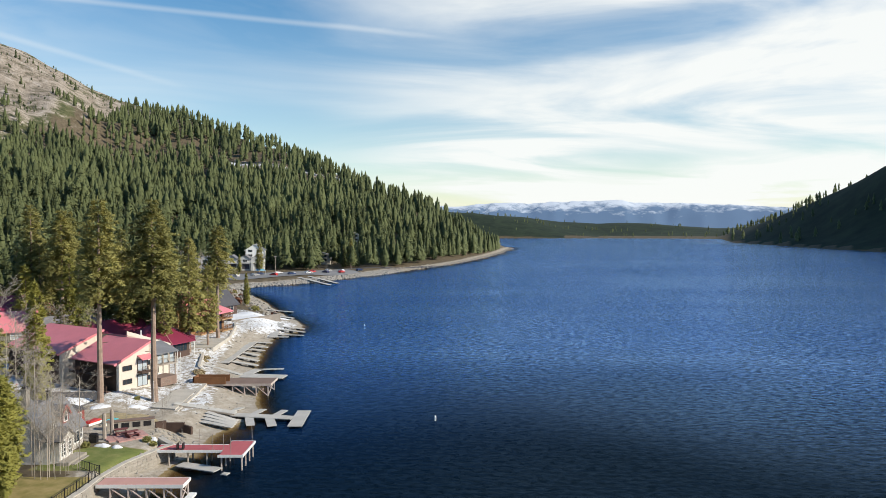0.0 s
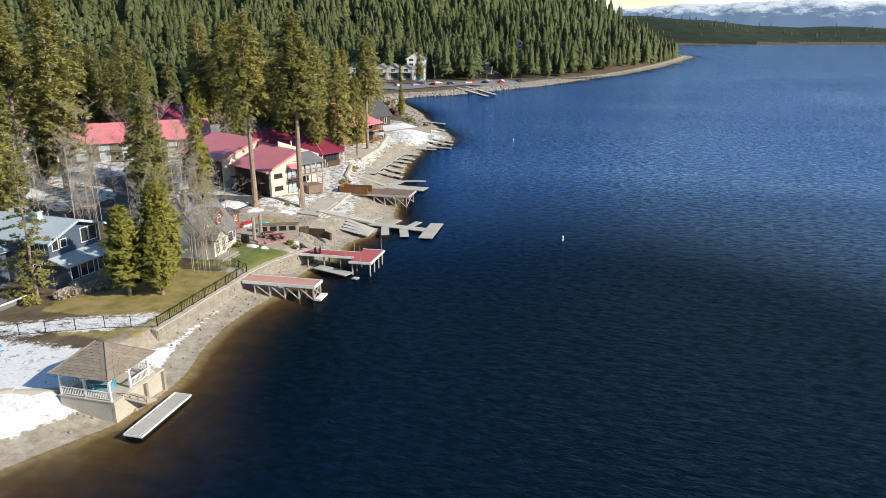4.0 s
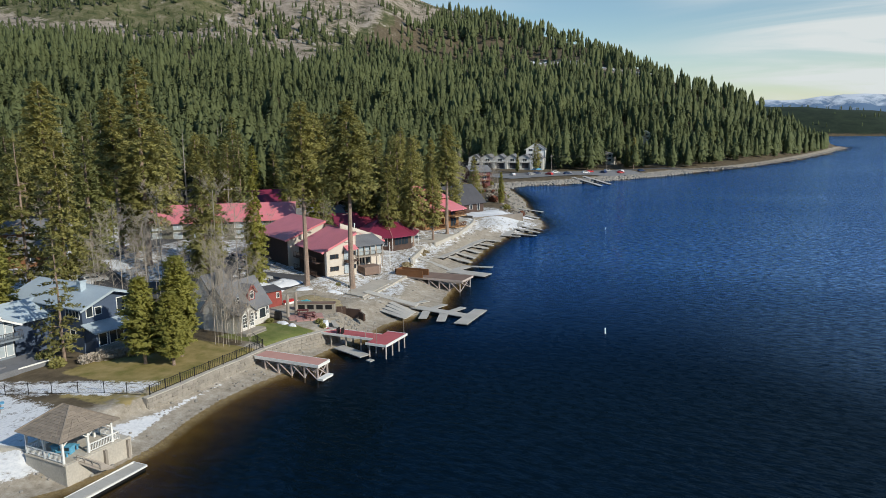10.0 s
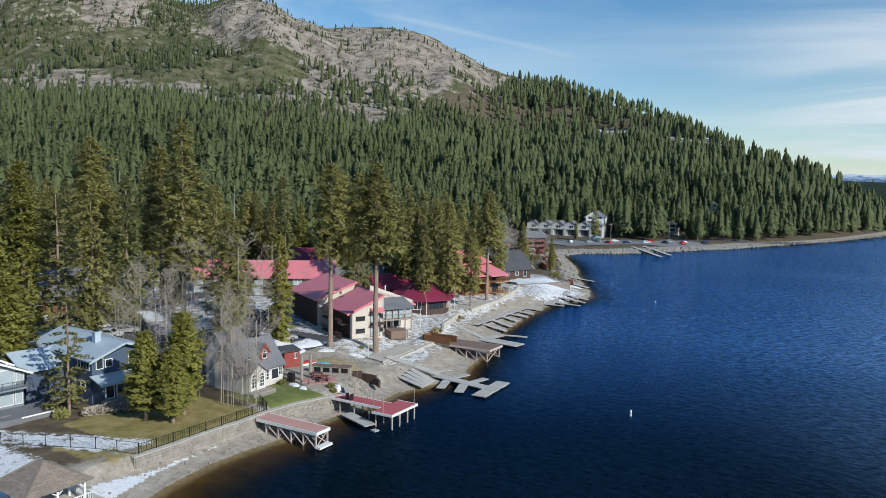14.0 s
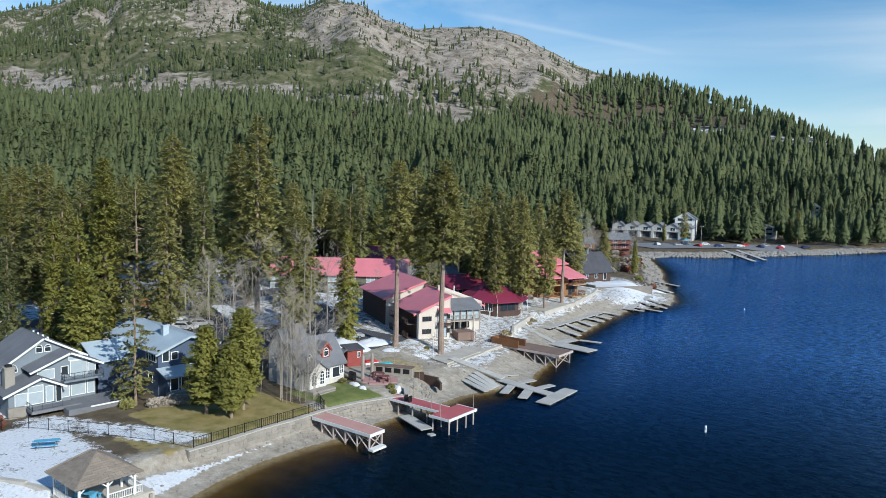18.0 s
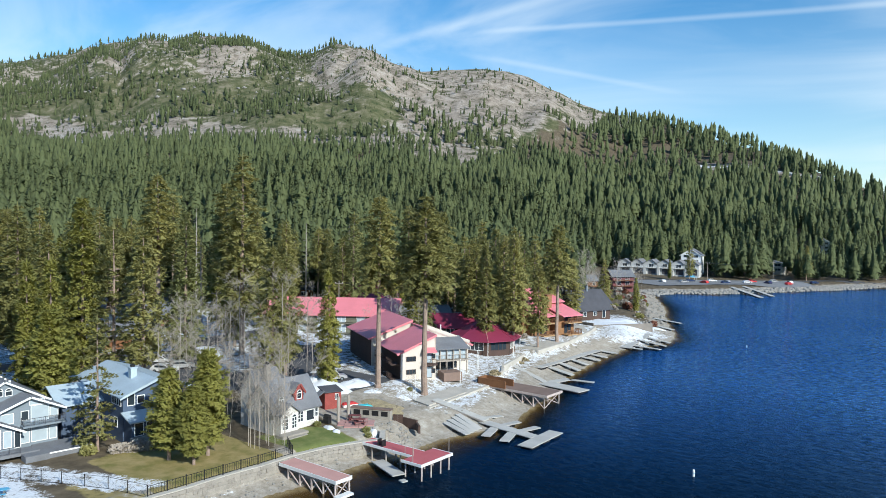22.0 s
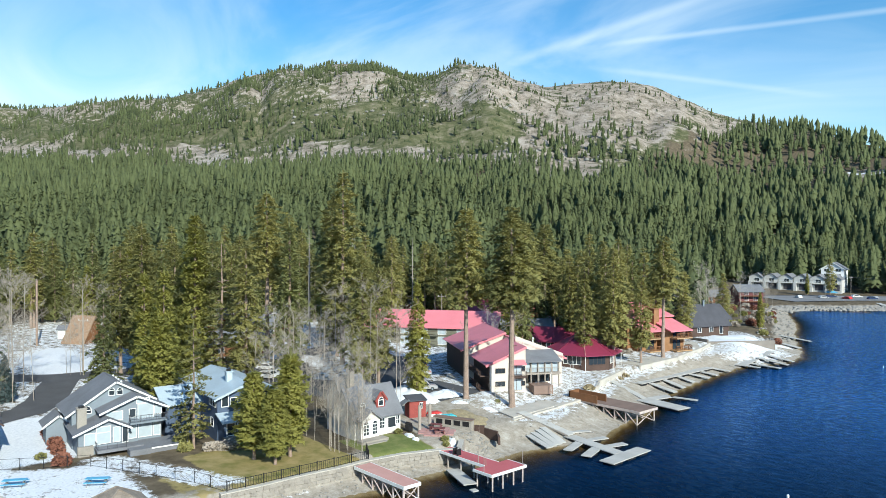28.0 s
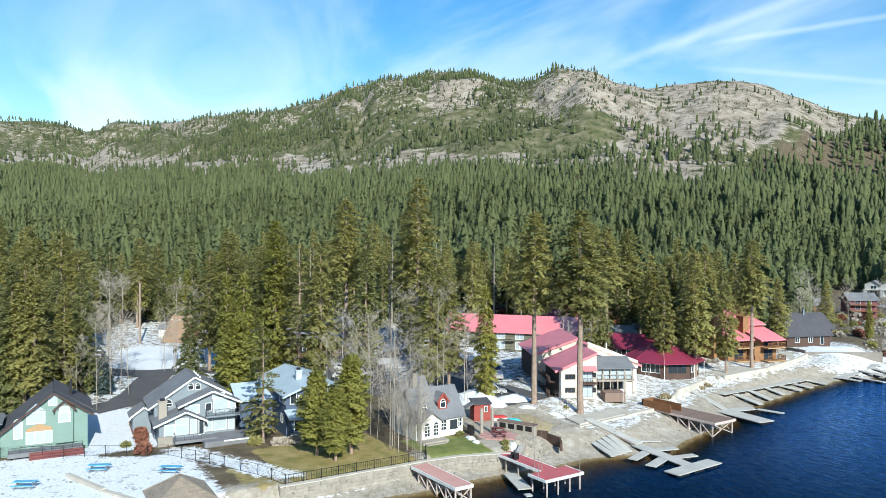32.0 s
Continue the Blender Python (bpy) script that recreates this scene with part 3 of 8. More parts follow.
def zones(x, y, z):
    """Weights 0..1 of each kind of ground."""
    d = inland(x, y)
    a, t, _ = hill_place(x, y)
    out = {}
    wall_d = np.interp(y, WALL_Y, WALL_X) - x
    wide = np.interp(y, [30, 47, 60, 90, 96, 105, 160, 215, 228, 480, 520], [9, 7, 6, 5, 26, 34, 30, 16, 3, 12, 8])
    out["sand"] = (1 - smooth(d, wide, wide + 6)) * 0.95 * (d > -40)
    lawn1 = smooth(wall_d, 0.2, 0.8) * (1 - smooth(wall_d, 14, 18)) * smooth(y, 61, 64) * (1 - smooth(y, 78, 79))
    lawn2 = smooth(wall_d, 0.2, 0.8) * (1 - smooth(wall_d, 8, 10)) * smooth(y, 80, 81) * (1 - smooth(y, 88, 90))
    lawn3 = smooth(wall_d, 0.2, 0.8) * (1 - smooth(wall_d, 9, 12)) * smooth(y, 56, 58) * (1 - smooth(y, 61, 64)) * .55
    out["lawn"] = np.maximum(np.maximum(lawn1, lawn2), lawn3)
    out["green"] = lawn2 * .9
    band = np.abs((y - 61.4) * 0.914 - (x + 39.3) * 0.406 - 2.4)
    s = 0.56 * np.exp(-(band / 3.2) ** 4) * smooth(x, -66, -60) * (1 - smooth(x, -42, -39)) * (y < 66)
    s = np.maximum(s, 0.6 * smooth(y, 26, 33) * (1 - smooth(y, 54, 58)) * smooth(d, 2, 4) * (1 - smooth(d, 26, 30)))
    s = np.maximum(s, 0.6 * smooth(y, 50, 53) * (1 - smooth(y, 66, 80)) * smooth(d, 2.0, 3) * (1 - smooth(wall_d, -1.2, -0.4)))
    s = np.maximum(s, 0.5 * smooth(y, 100, 110) * (1 - smooth(y, 230, 250)) * smooth(d, 4, 8) * (1 - smooth(d, 60, 90)))
    s = np.maximum(s, 0.82 * np.exp(-(((x + 58) / 10) ** 4 + ((y - 213) / 11) ** 4)))
    s = np.maximum(s, 0.56 * np.exp(-(((x + 50) / 9) ** 4 + ((y - 205) / 20) ** 4)))
    s = np.maximum(s, 0.78 * np.exp(-(((x + 62) / 4) ** 2 + ((y - 107) / 6) ** 2)))
    s = np.maximum(s, 0.52 * smooth(d, 34, 50) * (1 - smooth(d, 140, 200)) * (y < 240))
    up = t - wood_line(a)
    s = np.maximum(s, (.34 + .12 * fnoise(x, y, 70, 72)) * smooth(up, -.01, .02) * (1 - smooth(up, .07, .13)) * smooth(a, 34, 44))
    s = np.maximum(s, .42 * np.exp(-(((a - 26.2) / 1.8) ** 4 + ((t - .9) / .09) ** 4)))
    s = np.maximum(s, .6 * (np.abs(road_cut(x, y)) < 7))
    s = np.maximum(s, 0.9 * np.exp(-(((x + 130) / 18) ** 4 + ((y - 65) / 7) ** 4)))
    s = np.maximum(s, 0.8 * smooth(x, -88, -86) * (1 - smooth(x, -66, -60)) * smooth(y, 41, 44) * (1 - smooth(y, 53, 55)))
    out["snow"] = s
    out["brush"] = 0.72 * smooth(up, -.03, .03) * smooth(a, 14, 24)
    out["wood"] = 0.8 * ((d < 0) & (z > 3.0))
    rock = np.maximum(.66 * smooth(up, -.02, .02) * (1 - smooth(up, .08, .14)) * smooth(a, 32, 40), .7 * (np.abs(road_cut(x, y)) < 16))
    for ra, rt, wa, wt, k in ROCKS:
        rock = np.maximum(rock, k * np.exp(-(((a - ra) / wa) ** 4 + ((t - rt) / wt) ** 4)))
    out["rock"] = np.maximum(rock, (.45 + .08 * (1 - smooth(a, 43, 50))) * smooth(t, .45, .8) * smooth(a, 20, 28))
    out["bed"] = 1.1 * (1 - smooth(z, -0.35, 0.05))
    return out


def sheet(name, vx, vy, z, nx, ny, attrs, mat, close=False):
    """A grid mesh from flat arrays of nx by ny vertices with float attributes."""
    me = bpy.data.meshes.new(name)
    i, j = np.meshgrid(np.arange(nx - 1), np.arange(ny - 1), indexing="ij")
    q = np.stack([i * ny + j, (i + 1) * ny + j, (i + 1) * ny + j + 1, i * ny + j + 1], -1).reshape(-1, 4)
    me.vertices.add(len(vx)); me.vertices.foreach_set("co", np.stack([vx, vy, z], -1).astype(np.float32).ravel())
    me.loops.add(q.size); me.loops.foreach_set("vertex_index", q.ravel().astype(np.int32))
    me.polygons.add(len(q)); me.polygons.foreach_set("loop_start", np.arange(0, q.size, 4, dtype=np.int32))
    me.polygons.foreach_set("use_smooth", np.ones(len(q), bool))
    me.update(calc_edges=True)
    for k, v in attrs.items():
        me.attributes.new(k, 'FLOAT', 'POINT').data.foreach_set("value", np.asarray(v, np.float32).ravel())
    me.materials.append(mat)
    return new(name, me)


_a = np.r_[np.arange(-260, -50, 6), np.arange(-50, -14, 1.0), np.arange(-14, 8, 0.3), np.arange(8, 92, 0.36), np.arange(92, 100.1, 1.0)]
_r = np.r_[np.array([0.5, 10, 25, 40, 50]), np.geomspace(56, 250, 150)[1:], np.geomspace(250, 1300, 110)[1:], np.geomspace(1300, 4700, 46)[1:]]
_A, _R = np.meshgrid(np.radians(_a), _r, indexing="ij")
_x, _y = (OX - np.sin(_A) * _R).ravel(), (OY + np.cos(_A) * _R).ravel()
_z = ground_z(_x, _y)
ground = tagged(sheet("ground", _x, _y, _z, len(_a), len(_r), zones(_x, _y, _z), M_GROUND), "sandy beach, patchy snow and brown forest floor rising to rocky hills", "ground", kind="structure")

# the lake: level sheet with the depth of the bed below
_wa = np.r_[np.arange(-180, -14, 6), np.arange(-14, 100, 0.8), np.arange(100, 181, 8)]
_wr = np.r_[0.5, 20, 40, np.geomspace(56, 260, 110), np.geomspace(270, 4800, 60)]
_A, _R = np.meshgrid(np.radians(_wa), _wr, indexing="ij")
_x, _y = (OX - np.sin(_A) * _R).ravel(), (OY + np.cos(_A) * _R).ravel()
# near water is darkened and dimmed in place of its weaker steep-angle reflection
water = tagged(sheet("water", _x, _y, _x * 0, len(_wa), len(_wr), {"offshore": smooth(-inland(_x, _y), 1, 9) * (0.02 + 0.98 * smooth(_y - .25 * np.clip(_x + 20, 0, 60) + 34 * (fnoise(_x, _y, 60, 12) - .5), 72, 182)) * (1 - 0.3 * smooth(_x, 30, 200)), "ruffled": 0.04 + 0.52 * smooth(np.hypot(_x, _y) + 30 * (fnoise(_x, _y, 45, 13) - .5), 92, 180) * smooth(-inland(_x, _y) + 8 * fnoise(_x, _y, 30, 14), 0, 17), "depth": np.clip((-ground_z(_x, _y) + 0.05) / 1.7, 0, 1) ** 0.8}, M_WATER), "dark blue rippled lake water, brown in the shallows", "lake", kind="structure")


# ---- distant snowy range ----
def distant_range():
    a = np.linspace(16, -62, 180)
    rows = [(3900, -10), (4050, .15), (4200, .45), (4350, .8), (4450, 1.0), (4600, .6)]
    crest = 30 + 4450 * (0.018 + 0.011 * np.clip(1 - ((a + 11) / 14) ** 2, 0, 1) + 0.004 * fnoise(a, a * 0, 2.2, 4) + 0.0035 * fnoise(a, a * 0, 0.9, 5) + 0.002 * fnoise(a, a * 0, 0.35, 6))
    crest *= np.clip((14 - a) / 10, 0.2, 1)
    xs, ys, zs = [], [], []
    for k, al in enumerate(a):
        for n, (r, h) in enumerate(rows):
            xs.append(OX - math.sin(radians(al)) * r); ys.append(OY + math.cos(radians(al)) * r)
            zs.append(crest[k] * max(h, 0) + (fnoise(al, n * 3.1, 0.5, 7) - .5) * 22 * (0 < h < 1) - (12 if h < 0 else 0))
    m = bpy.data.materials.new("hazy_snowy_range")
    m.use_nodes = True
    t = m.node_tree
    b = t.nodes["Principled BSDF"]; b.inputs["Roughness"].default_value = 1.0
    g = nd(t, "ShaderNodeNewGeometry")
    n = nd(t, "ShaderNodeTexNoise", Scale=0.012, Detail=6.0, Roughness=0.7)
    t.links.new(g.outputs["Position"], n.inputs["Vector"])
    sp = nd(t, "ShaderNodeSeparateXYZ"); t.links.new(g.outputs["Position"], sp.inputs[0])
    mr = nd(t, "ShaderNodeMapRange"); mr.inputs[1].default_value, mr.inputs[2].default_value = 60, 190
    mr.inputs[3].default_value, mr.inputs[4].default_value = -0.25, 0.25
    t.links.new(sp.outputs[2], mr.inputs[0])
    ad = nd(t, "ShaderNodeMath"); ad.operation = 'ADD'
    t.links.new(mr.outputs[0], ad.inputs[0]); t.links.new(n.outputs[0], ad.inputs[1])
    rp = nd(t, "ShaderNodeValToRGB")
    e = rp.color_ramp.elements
    # haze of the distance is put into these bluish rock and snow colours
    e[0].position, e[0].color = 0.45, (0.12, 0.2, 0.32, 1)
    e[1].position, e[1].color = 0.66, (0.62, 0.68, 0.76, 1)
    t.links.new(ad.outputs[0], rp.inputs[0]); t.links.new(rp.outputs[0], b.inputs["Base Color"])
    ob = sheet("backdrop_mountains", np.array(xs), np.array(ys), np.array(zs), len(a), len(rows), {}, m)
    tagged(ob, "distant mountains tinted haze blue and streaked with snow beyond the lake", "mountains", kind="structure")


distant_range()


# ---- mesh helpers ----
def add_box(bm, x0, x1, y0, y1, z0, z1, m=None):
    vs = [bm.verts.new(((m @ Vector(p)) if m else p)) for p in ((x0, y0, z0), (x1, y0, z0), (x1, y1, z0), (x0, y1, z0), (x0, y0, z1), (x1, y0, z1), (x1, y1, z1), (x0, y1, z1))]
    for f in ((0, 3, 2, 1), (4, 5, 6, 7), (0, 1, 5, 4), (1, 2, 6, 5), (2, 3, 7, 6), (3, 0, 4, 7)):
        bm.faces.new([vs[i] for i in f])
    return bm


def boxes(*bs, m=None):
    bm = bmesh.new()
    for b in bs:
        add_box(bm, *b, m=m)
    return bm


def beam(bm, p, q, w=0.1, h=None, sides=4):
    """A bar from p to q."""
    p, q = Vector(p), Vector(q)
    d = (q - p).normalized()
    u = d.cross(Vector((0, 0, 1))) if abs(d.z) < 0.95 else d.cross(Vector((0, 1, 0)))
    u.normalize()
    v = u.cross(d)
    h = h or w
    ring = []
    for e in (p, q):
        ring.append([bm.verts.new(e + u * math.cos(2 * math.pi * (k + .5) / sides) * w * .7 + v * math.sin(2 * math.pi * (k + .5) / sides) * h * .7) for k in range(sides)])
    for k in range(sides):
        bm.faces.new((ring[0][k], ring[0][(k + 1) % sides], ring[1][(k + 1) % sides], ring[1][k]))
    bm.faces.new(ring[0][::-1]); bm.faces.new(ring[1])
    return bm


def bar(p, q, w=0.1, h=None, sides=4):
    return beam(bmesh.new(), p, q, w, h, sides)


def prism(pts, depth_vec):
    """A closed solid: a polygon pushed along a vector."""
    bm = bmesh.new()
    a = [bm.verts.new(p) for p in pts]
    b = [bm.verts.new(Vector(p) + Vector(depth_vec)) for p in pts]
    bm.faces.new(a[::-1]); bm.faces.new(b)
    for k in range(len(pts)):
        bm.faces.new((a[k], a[(k + 1) % len(pts)], b[(k + 1) % len(pts)], b[k]))
    bmesh.ops.recalc_face_normals(bm, faces=bm.faces)
    return bm


def mesh_of(name, bm, mat):
    me = bpy.data.meshes.new(name)
    bm.to_mesh(me); bm.free()
    me.materials.append(mat)
    return me


def part(name, bm, mat, parent, label=""):
    me = bm if isinstance(bm, bpy.types.Mesh) else mesh_of(name, bm, mat)
    ob = new(name, me)
    ob.parent = parent
    return tagged(ob, label)


def thing(name, at, rz=0, label="", category="", group="", kind=""):
    ob = new(name)
    ob.empty_display_size = 0.3
    ob.matrix_world = pose(*at, 0, 0, rz)
    return tagged(ob, label, category, group, kind)

# ---- buildings ----
CACHE = {}


def cached(key, make):
    if key not in CACHE:
        CACHE[key] = make()
    return CACHE[key]


def window(parent, x, z, w, h, y=0.0, rz=0, cols=1, rows=1, glass=None, frame=None, ft=0.09, arch=False, name="window", label=""):
    """A framed window whose outside faces -y before it is turned by rz; (x, y, z) is the middle of its sill."""
    glass, frame = glass or M_GLASS, frame or M_WHITE
    def make_frame():
        bm = bmesh.new()
        add_box(bm, -w / 2 - ft, w / 2 + ft, -.06, .02, -ft, 0); add_box(bm, -w / 2 - ft, w / 2 + ft, -.06, .02, h, h + ft)
        add_box(bm, -w / 2 - ft, -w / 2, -.06, .02, 0, h); add_box(bm, w / 2, w / 2 + ft, -.06, .02, 0, h)
        for c in range(1, cols):
            cx = -w / 2 + w * c / cols
            add_box(bm, cx - ft * .4, cx + ft * .4, -.05, .02, 0, h)
        for r in range(1, rows):
            cz = h * r / rows
            add_box(bm, -w / 2, w / 2, -.045, .02, cz - ft * .35, cz + ft * .35)
        if arch:
            n = 8
            for k in range(n):
                a0, a1 = math.pi * k / n, math.pi * (k + 1) / n
                beam(bm, (math.cos(a0) * (w / 2 + ft / 2), -.02, h + math.sin(a0) * w / 2), (math.cos(a1) * (w / 2 + ft / 2), -.02, h + math.sin(a1) * w / 2), ft * .8)
        return mesh_of("window_frame", bm, frame)
    def make_pane():
        bm = bmesh.new()
        add_box(bm, -w / 2, w / 2, -.012, .015, 0, h)
        if arch:
            n = 10
            c = [bm.verts.new((math.cos(math.pi * k / n) * w / 2, -.012, h + math.sin(math.pi * k / n) * w / 2)) for k in range(n + 1)]
            bm.faces.new(c)
        return mesh_of("pane", bm, glass)
    fm = cached(("wf", w, h, cols, rows, ft, arch, frame.name), make_frame)
    pm = cached(("wp", w, h, arch, glass.name), make_pane)
    o = part(name, fm, None, parent, label)
    o.matrix_basis = pose(x, y - (.02 if rz == 0 else 0), z, 0, 0, rz)
    part("pane", pm, None, o)
    return o


def slab(parent, xa, za, xb, zb, y0, y1, th, mat, name="roof", label=""):
    """A roof plane from (xa, za) to (xb, zb), along y."""
    n = Vector((-(zb - za), 0, xb - xa)).normalized()
    if n.z < 0:
        n = -n
    a, b = Vector((xa, y0, za)), Vector((xb, y0, zb))
    return part(name, prism([a, b, b + n * th, a + n * th], (0, y1 - y0, 0)), mat, parent, label)


def gable(parent, x0, x1, y0, y1, base, el, er, px, pz, wallm, roofm, over=.6, fascia=None, fo=.5, th=.18):
    """A block with its gable to the front: walls to eaves el and er, ridge at (px, pz)."""
    part("wall", prism([(x0, y0, base - 2.5), (x1, y0, base - 2.5), (x1, y0, er), (px, y0, pz), (x0, y0, el)], (0, y1 - y0, 0)), wallm, parent)
    sl, sr = (pz - el) / (px - x0) if px > x0 else 0, (pz - er) / (x1 - px) if x1 > px else 0
    if px > x0:
        slab(parent, x0 - over, el - over * sl + .01, px + .0, pz + .01, y0 - fo, y1 + fo * .6, th, roofm)
    if x1 > px:
        slab(parent, px, pz + .01, x1 + over, er - over * sr + .01, y0 - fo, y1 + fo * .6, th, roofm)
    if fascia:
        if px > x0:
            slab(parent, x0 - over - .05, el - over * sl - .12, px, pz - .12, y0 - fo - .09, y0 - fo - .005, .28, fascia, "fascia")
        if x1 > px:
            slab(parent, px, pz - .12, x1 + over + .05, er - over * sr - .12, y0 - fo - .09, y0 - fo - .005, .28, fascia, "fascia")


def side_gable(parent, x0, x1, y0, y1, base, eave, ridge, wallm, roofm, over=.6, th=.18, yr=None):
    """A block whose ridge runs along x."""
    yr = (y0 + y1) / 2 if yr is None else yr
    part("wall", prism([(x0, y0, base - 2.5), (x0, y1, base - 2.5), (x0, y1, eave), (x0, yr, ridge), (x0, y0, eave)], (x1 - x0, 0, 0)), wallm, parent)
    for ya, yb in ((y0, yr), (y1, yr)):
        s = (ridge - eave) / abs(yb - ya)
        dirn = 1 if yb > ya else -1
        a, b = Vector((x0 - over, ya - dirn * over, eave - s * over + .01)), Vector((x0 - over, yb, ridge + .01))
        part("roof", prism([a, b, b + Vector((0, 0, th)), a + Vector((0, 0, th))], (x1 - x0 + 2 * over, 0, 0)), roofm, parent)


def railing(parent, pts, h=1.0, mat=None, gap=1.2, balusters=0.0, name="railing", w=.05):
    """Posts, two rails and, if wanted, balusters along a line of points."""
    mat = mat or M_BLACK
    bm = bmesh.new()
    def upright(kind, c, lo, hi, wd):
        me = cached((kind, mat.name, lo, hi, wd), lambda: mesh_of(kind, bar((0, 0, lo), (0, 0, hi), wd), mat))
        part(kind, me, None, parent).location = c
    for p, q in zip(pts, pts[1:]):
        p, q = Vector(p), Vector(q)
        n = max(1, round((q - p).length / gap))
        for k in range(n + 1):
            c = p.lerp(q, k / n)
            upright("post", c, 0, h, w)
        beam(bm, p + Vector((0, 0, h)), q + Vector((0, 0, h)), w * 1.2)
        beam(bm, p + Vector((0, 0, .15)), q + Vector((0, 0, .15)), w * .8)
        if balusters:
            m = int((q - p).length / balusters)
            for k in range(1, m):
                c = p.lerp(q, k / m)
                upright("baluster", c, .15, h, w * .45)
    return part(name, bm, mat, parent)


def chimney(parent, x, y, z0, z1, w, mat, name="chimney"):
    o = part(name, boxes((x - w / 2, x + w / 2, y - w / 2, y + w / 2, z0, z1), (x - w / 2 - .1, x + w / 2 + .1, y - w / 2 - .1, y + w / 2 + .1, z1, z1 + .15)), mat, parent)
    part("cap", boxes((x - w * .3, x + w * .3, y - w * .3, y + w * .3, z1 + .15, z1 + .45)), M_BLACK, o)


def grey_house():
    h = thing("lake_house", (-63.2, 53.4, 2.8), 84.5, "pale grey two-storey house with white trim, gables and lakeside deck", "house")
    h.scale = (.82, .8, .84)
    gable(h, -.6, 6.0, 0, 9, 0, 2.5, 2.8, 3.5, 4.1, M_GREY, M_GREYROOF, .8, M_WHITE, .8)
    gable(h, 3.4, 11.8, 1.6, 11, 0, 5.0, 5.0, 8.0, 6.8, M_GREY, M_GREYROOF, .9, M_WHITE, .9)
    gable(h, -.8, 10.8, 5.0, 15, 0, 4.6, 5.8, 5.6, 8.7, M_GREY, M_GREYROOF, .9, M_WHITE, .5)
    gable(h, -3.8, -.9, 9.5, 14, 0, 2.3, 2.6, -2.0, 3.6, M_GREY, M_GREYROOF, .5, M_WHITE, .5)
    # tall glazing of the low gable, blinds drawn
    for x, z, w, hh in ((1.0, .5, 1.5, 1.7), (2.9, .5, 1.9, 1.6), (2.9, 2.2, 1.9, .8), (4.75, .5, .9, 2.2)):
        window(h, x, z, w, hh, 0, glass=M_PALEPANE)
    window(h, 6.0, .3, .7, 2.3, 0)
    for x, z, w, hh, g in ((7.4, .3, 1.1, 2.1, M_PALEPANE), (9.3, .3, 2.0, 2.0, M_PALEPANE), (11.1, .3, .9, 2.0, M_PALEPANE), (7.4, 3.6, .9, 1.2, M_GLASS), (9.4, 3.2, 2.3, 2.2, M_PALEPANE), (11.3, 3.6, 1.0, 1.2, M_PALEPANE), (9.0, 5.6, 1.9, .7, M_PALEPANE), (4.8, 3.4, 2.2, 1.3, M_PALEPANE)):
        window(h, x, z, w, hh, 1.6, glass=g)
    window(h, 5.0, 6.7, .8, .7, 5.0, arch=True); window(h, 6.2, 6.7, .8, .6, 5.0, arch=True)
    window(h, 1.2, 4.3, 1.5, .4, 5.0, arch=True)
    chimney(h, .2, 2.6, 2, 5.6, 1.3, M_STONE)
    for k in range(4):
        part("roof_vent", boxes((6.6, 6.85, 6.5 + k * 2.2, 6.75 + k * 2.2, 7.9, 8.55)), M_WHITE, h)
    # balcony
    b = part("balcony", boxes((6.8, 12.6, .1, 1.6, 2.65, 2.9)), M_GREY, h)
    railing(b, [(6.9, 1.5, 2.9), (6.9, .15, 2.9), (12.5, .15, 2.9), (12.5, 1.5, 2.9)], 1.0, M_DKROOF, 1.4, .25)
    # deck
    d = part("deck", boxes((1.6, 8.2, -2.6, 0, -.35, .1), (8.2, 14.4, -4.4, 1.6, -1.1, -.15), (5.8, 8.8, -4.6, -2.4, -1.3, -.1)), M_GREYROOF, h, "weathered grey timber deck")
    railing(d, [(1.7, -.1, .1), (1.7, -2.5, .1), (5.7, -2.5, .1)], .9, M_DKROOF, 1.4, .0)
    railing(d, [(14.3, 1.5, -.15), (14.3, -4.3, -.15)], .9, M_DKROOF, 1.4, .0)
    part("deck_edge", boxes((8.9, 14.5, -4.5, -4.4, -.3, -.1)), M_WHITE, h)
    part("stone_base", boxes((-.8, 1.4, -.6, .1, -1.8, .5)), M_STONE, h)


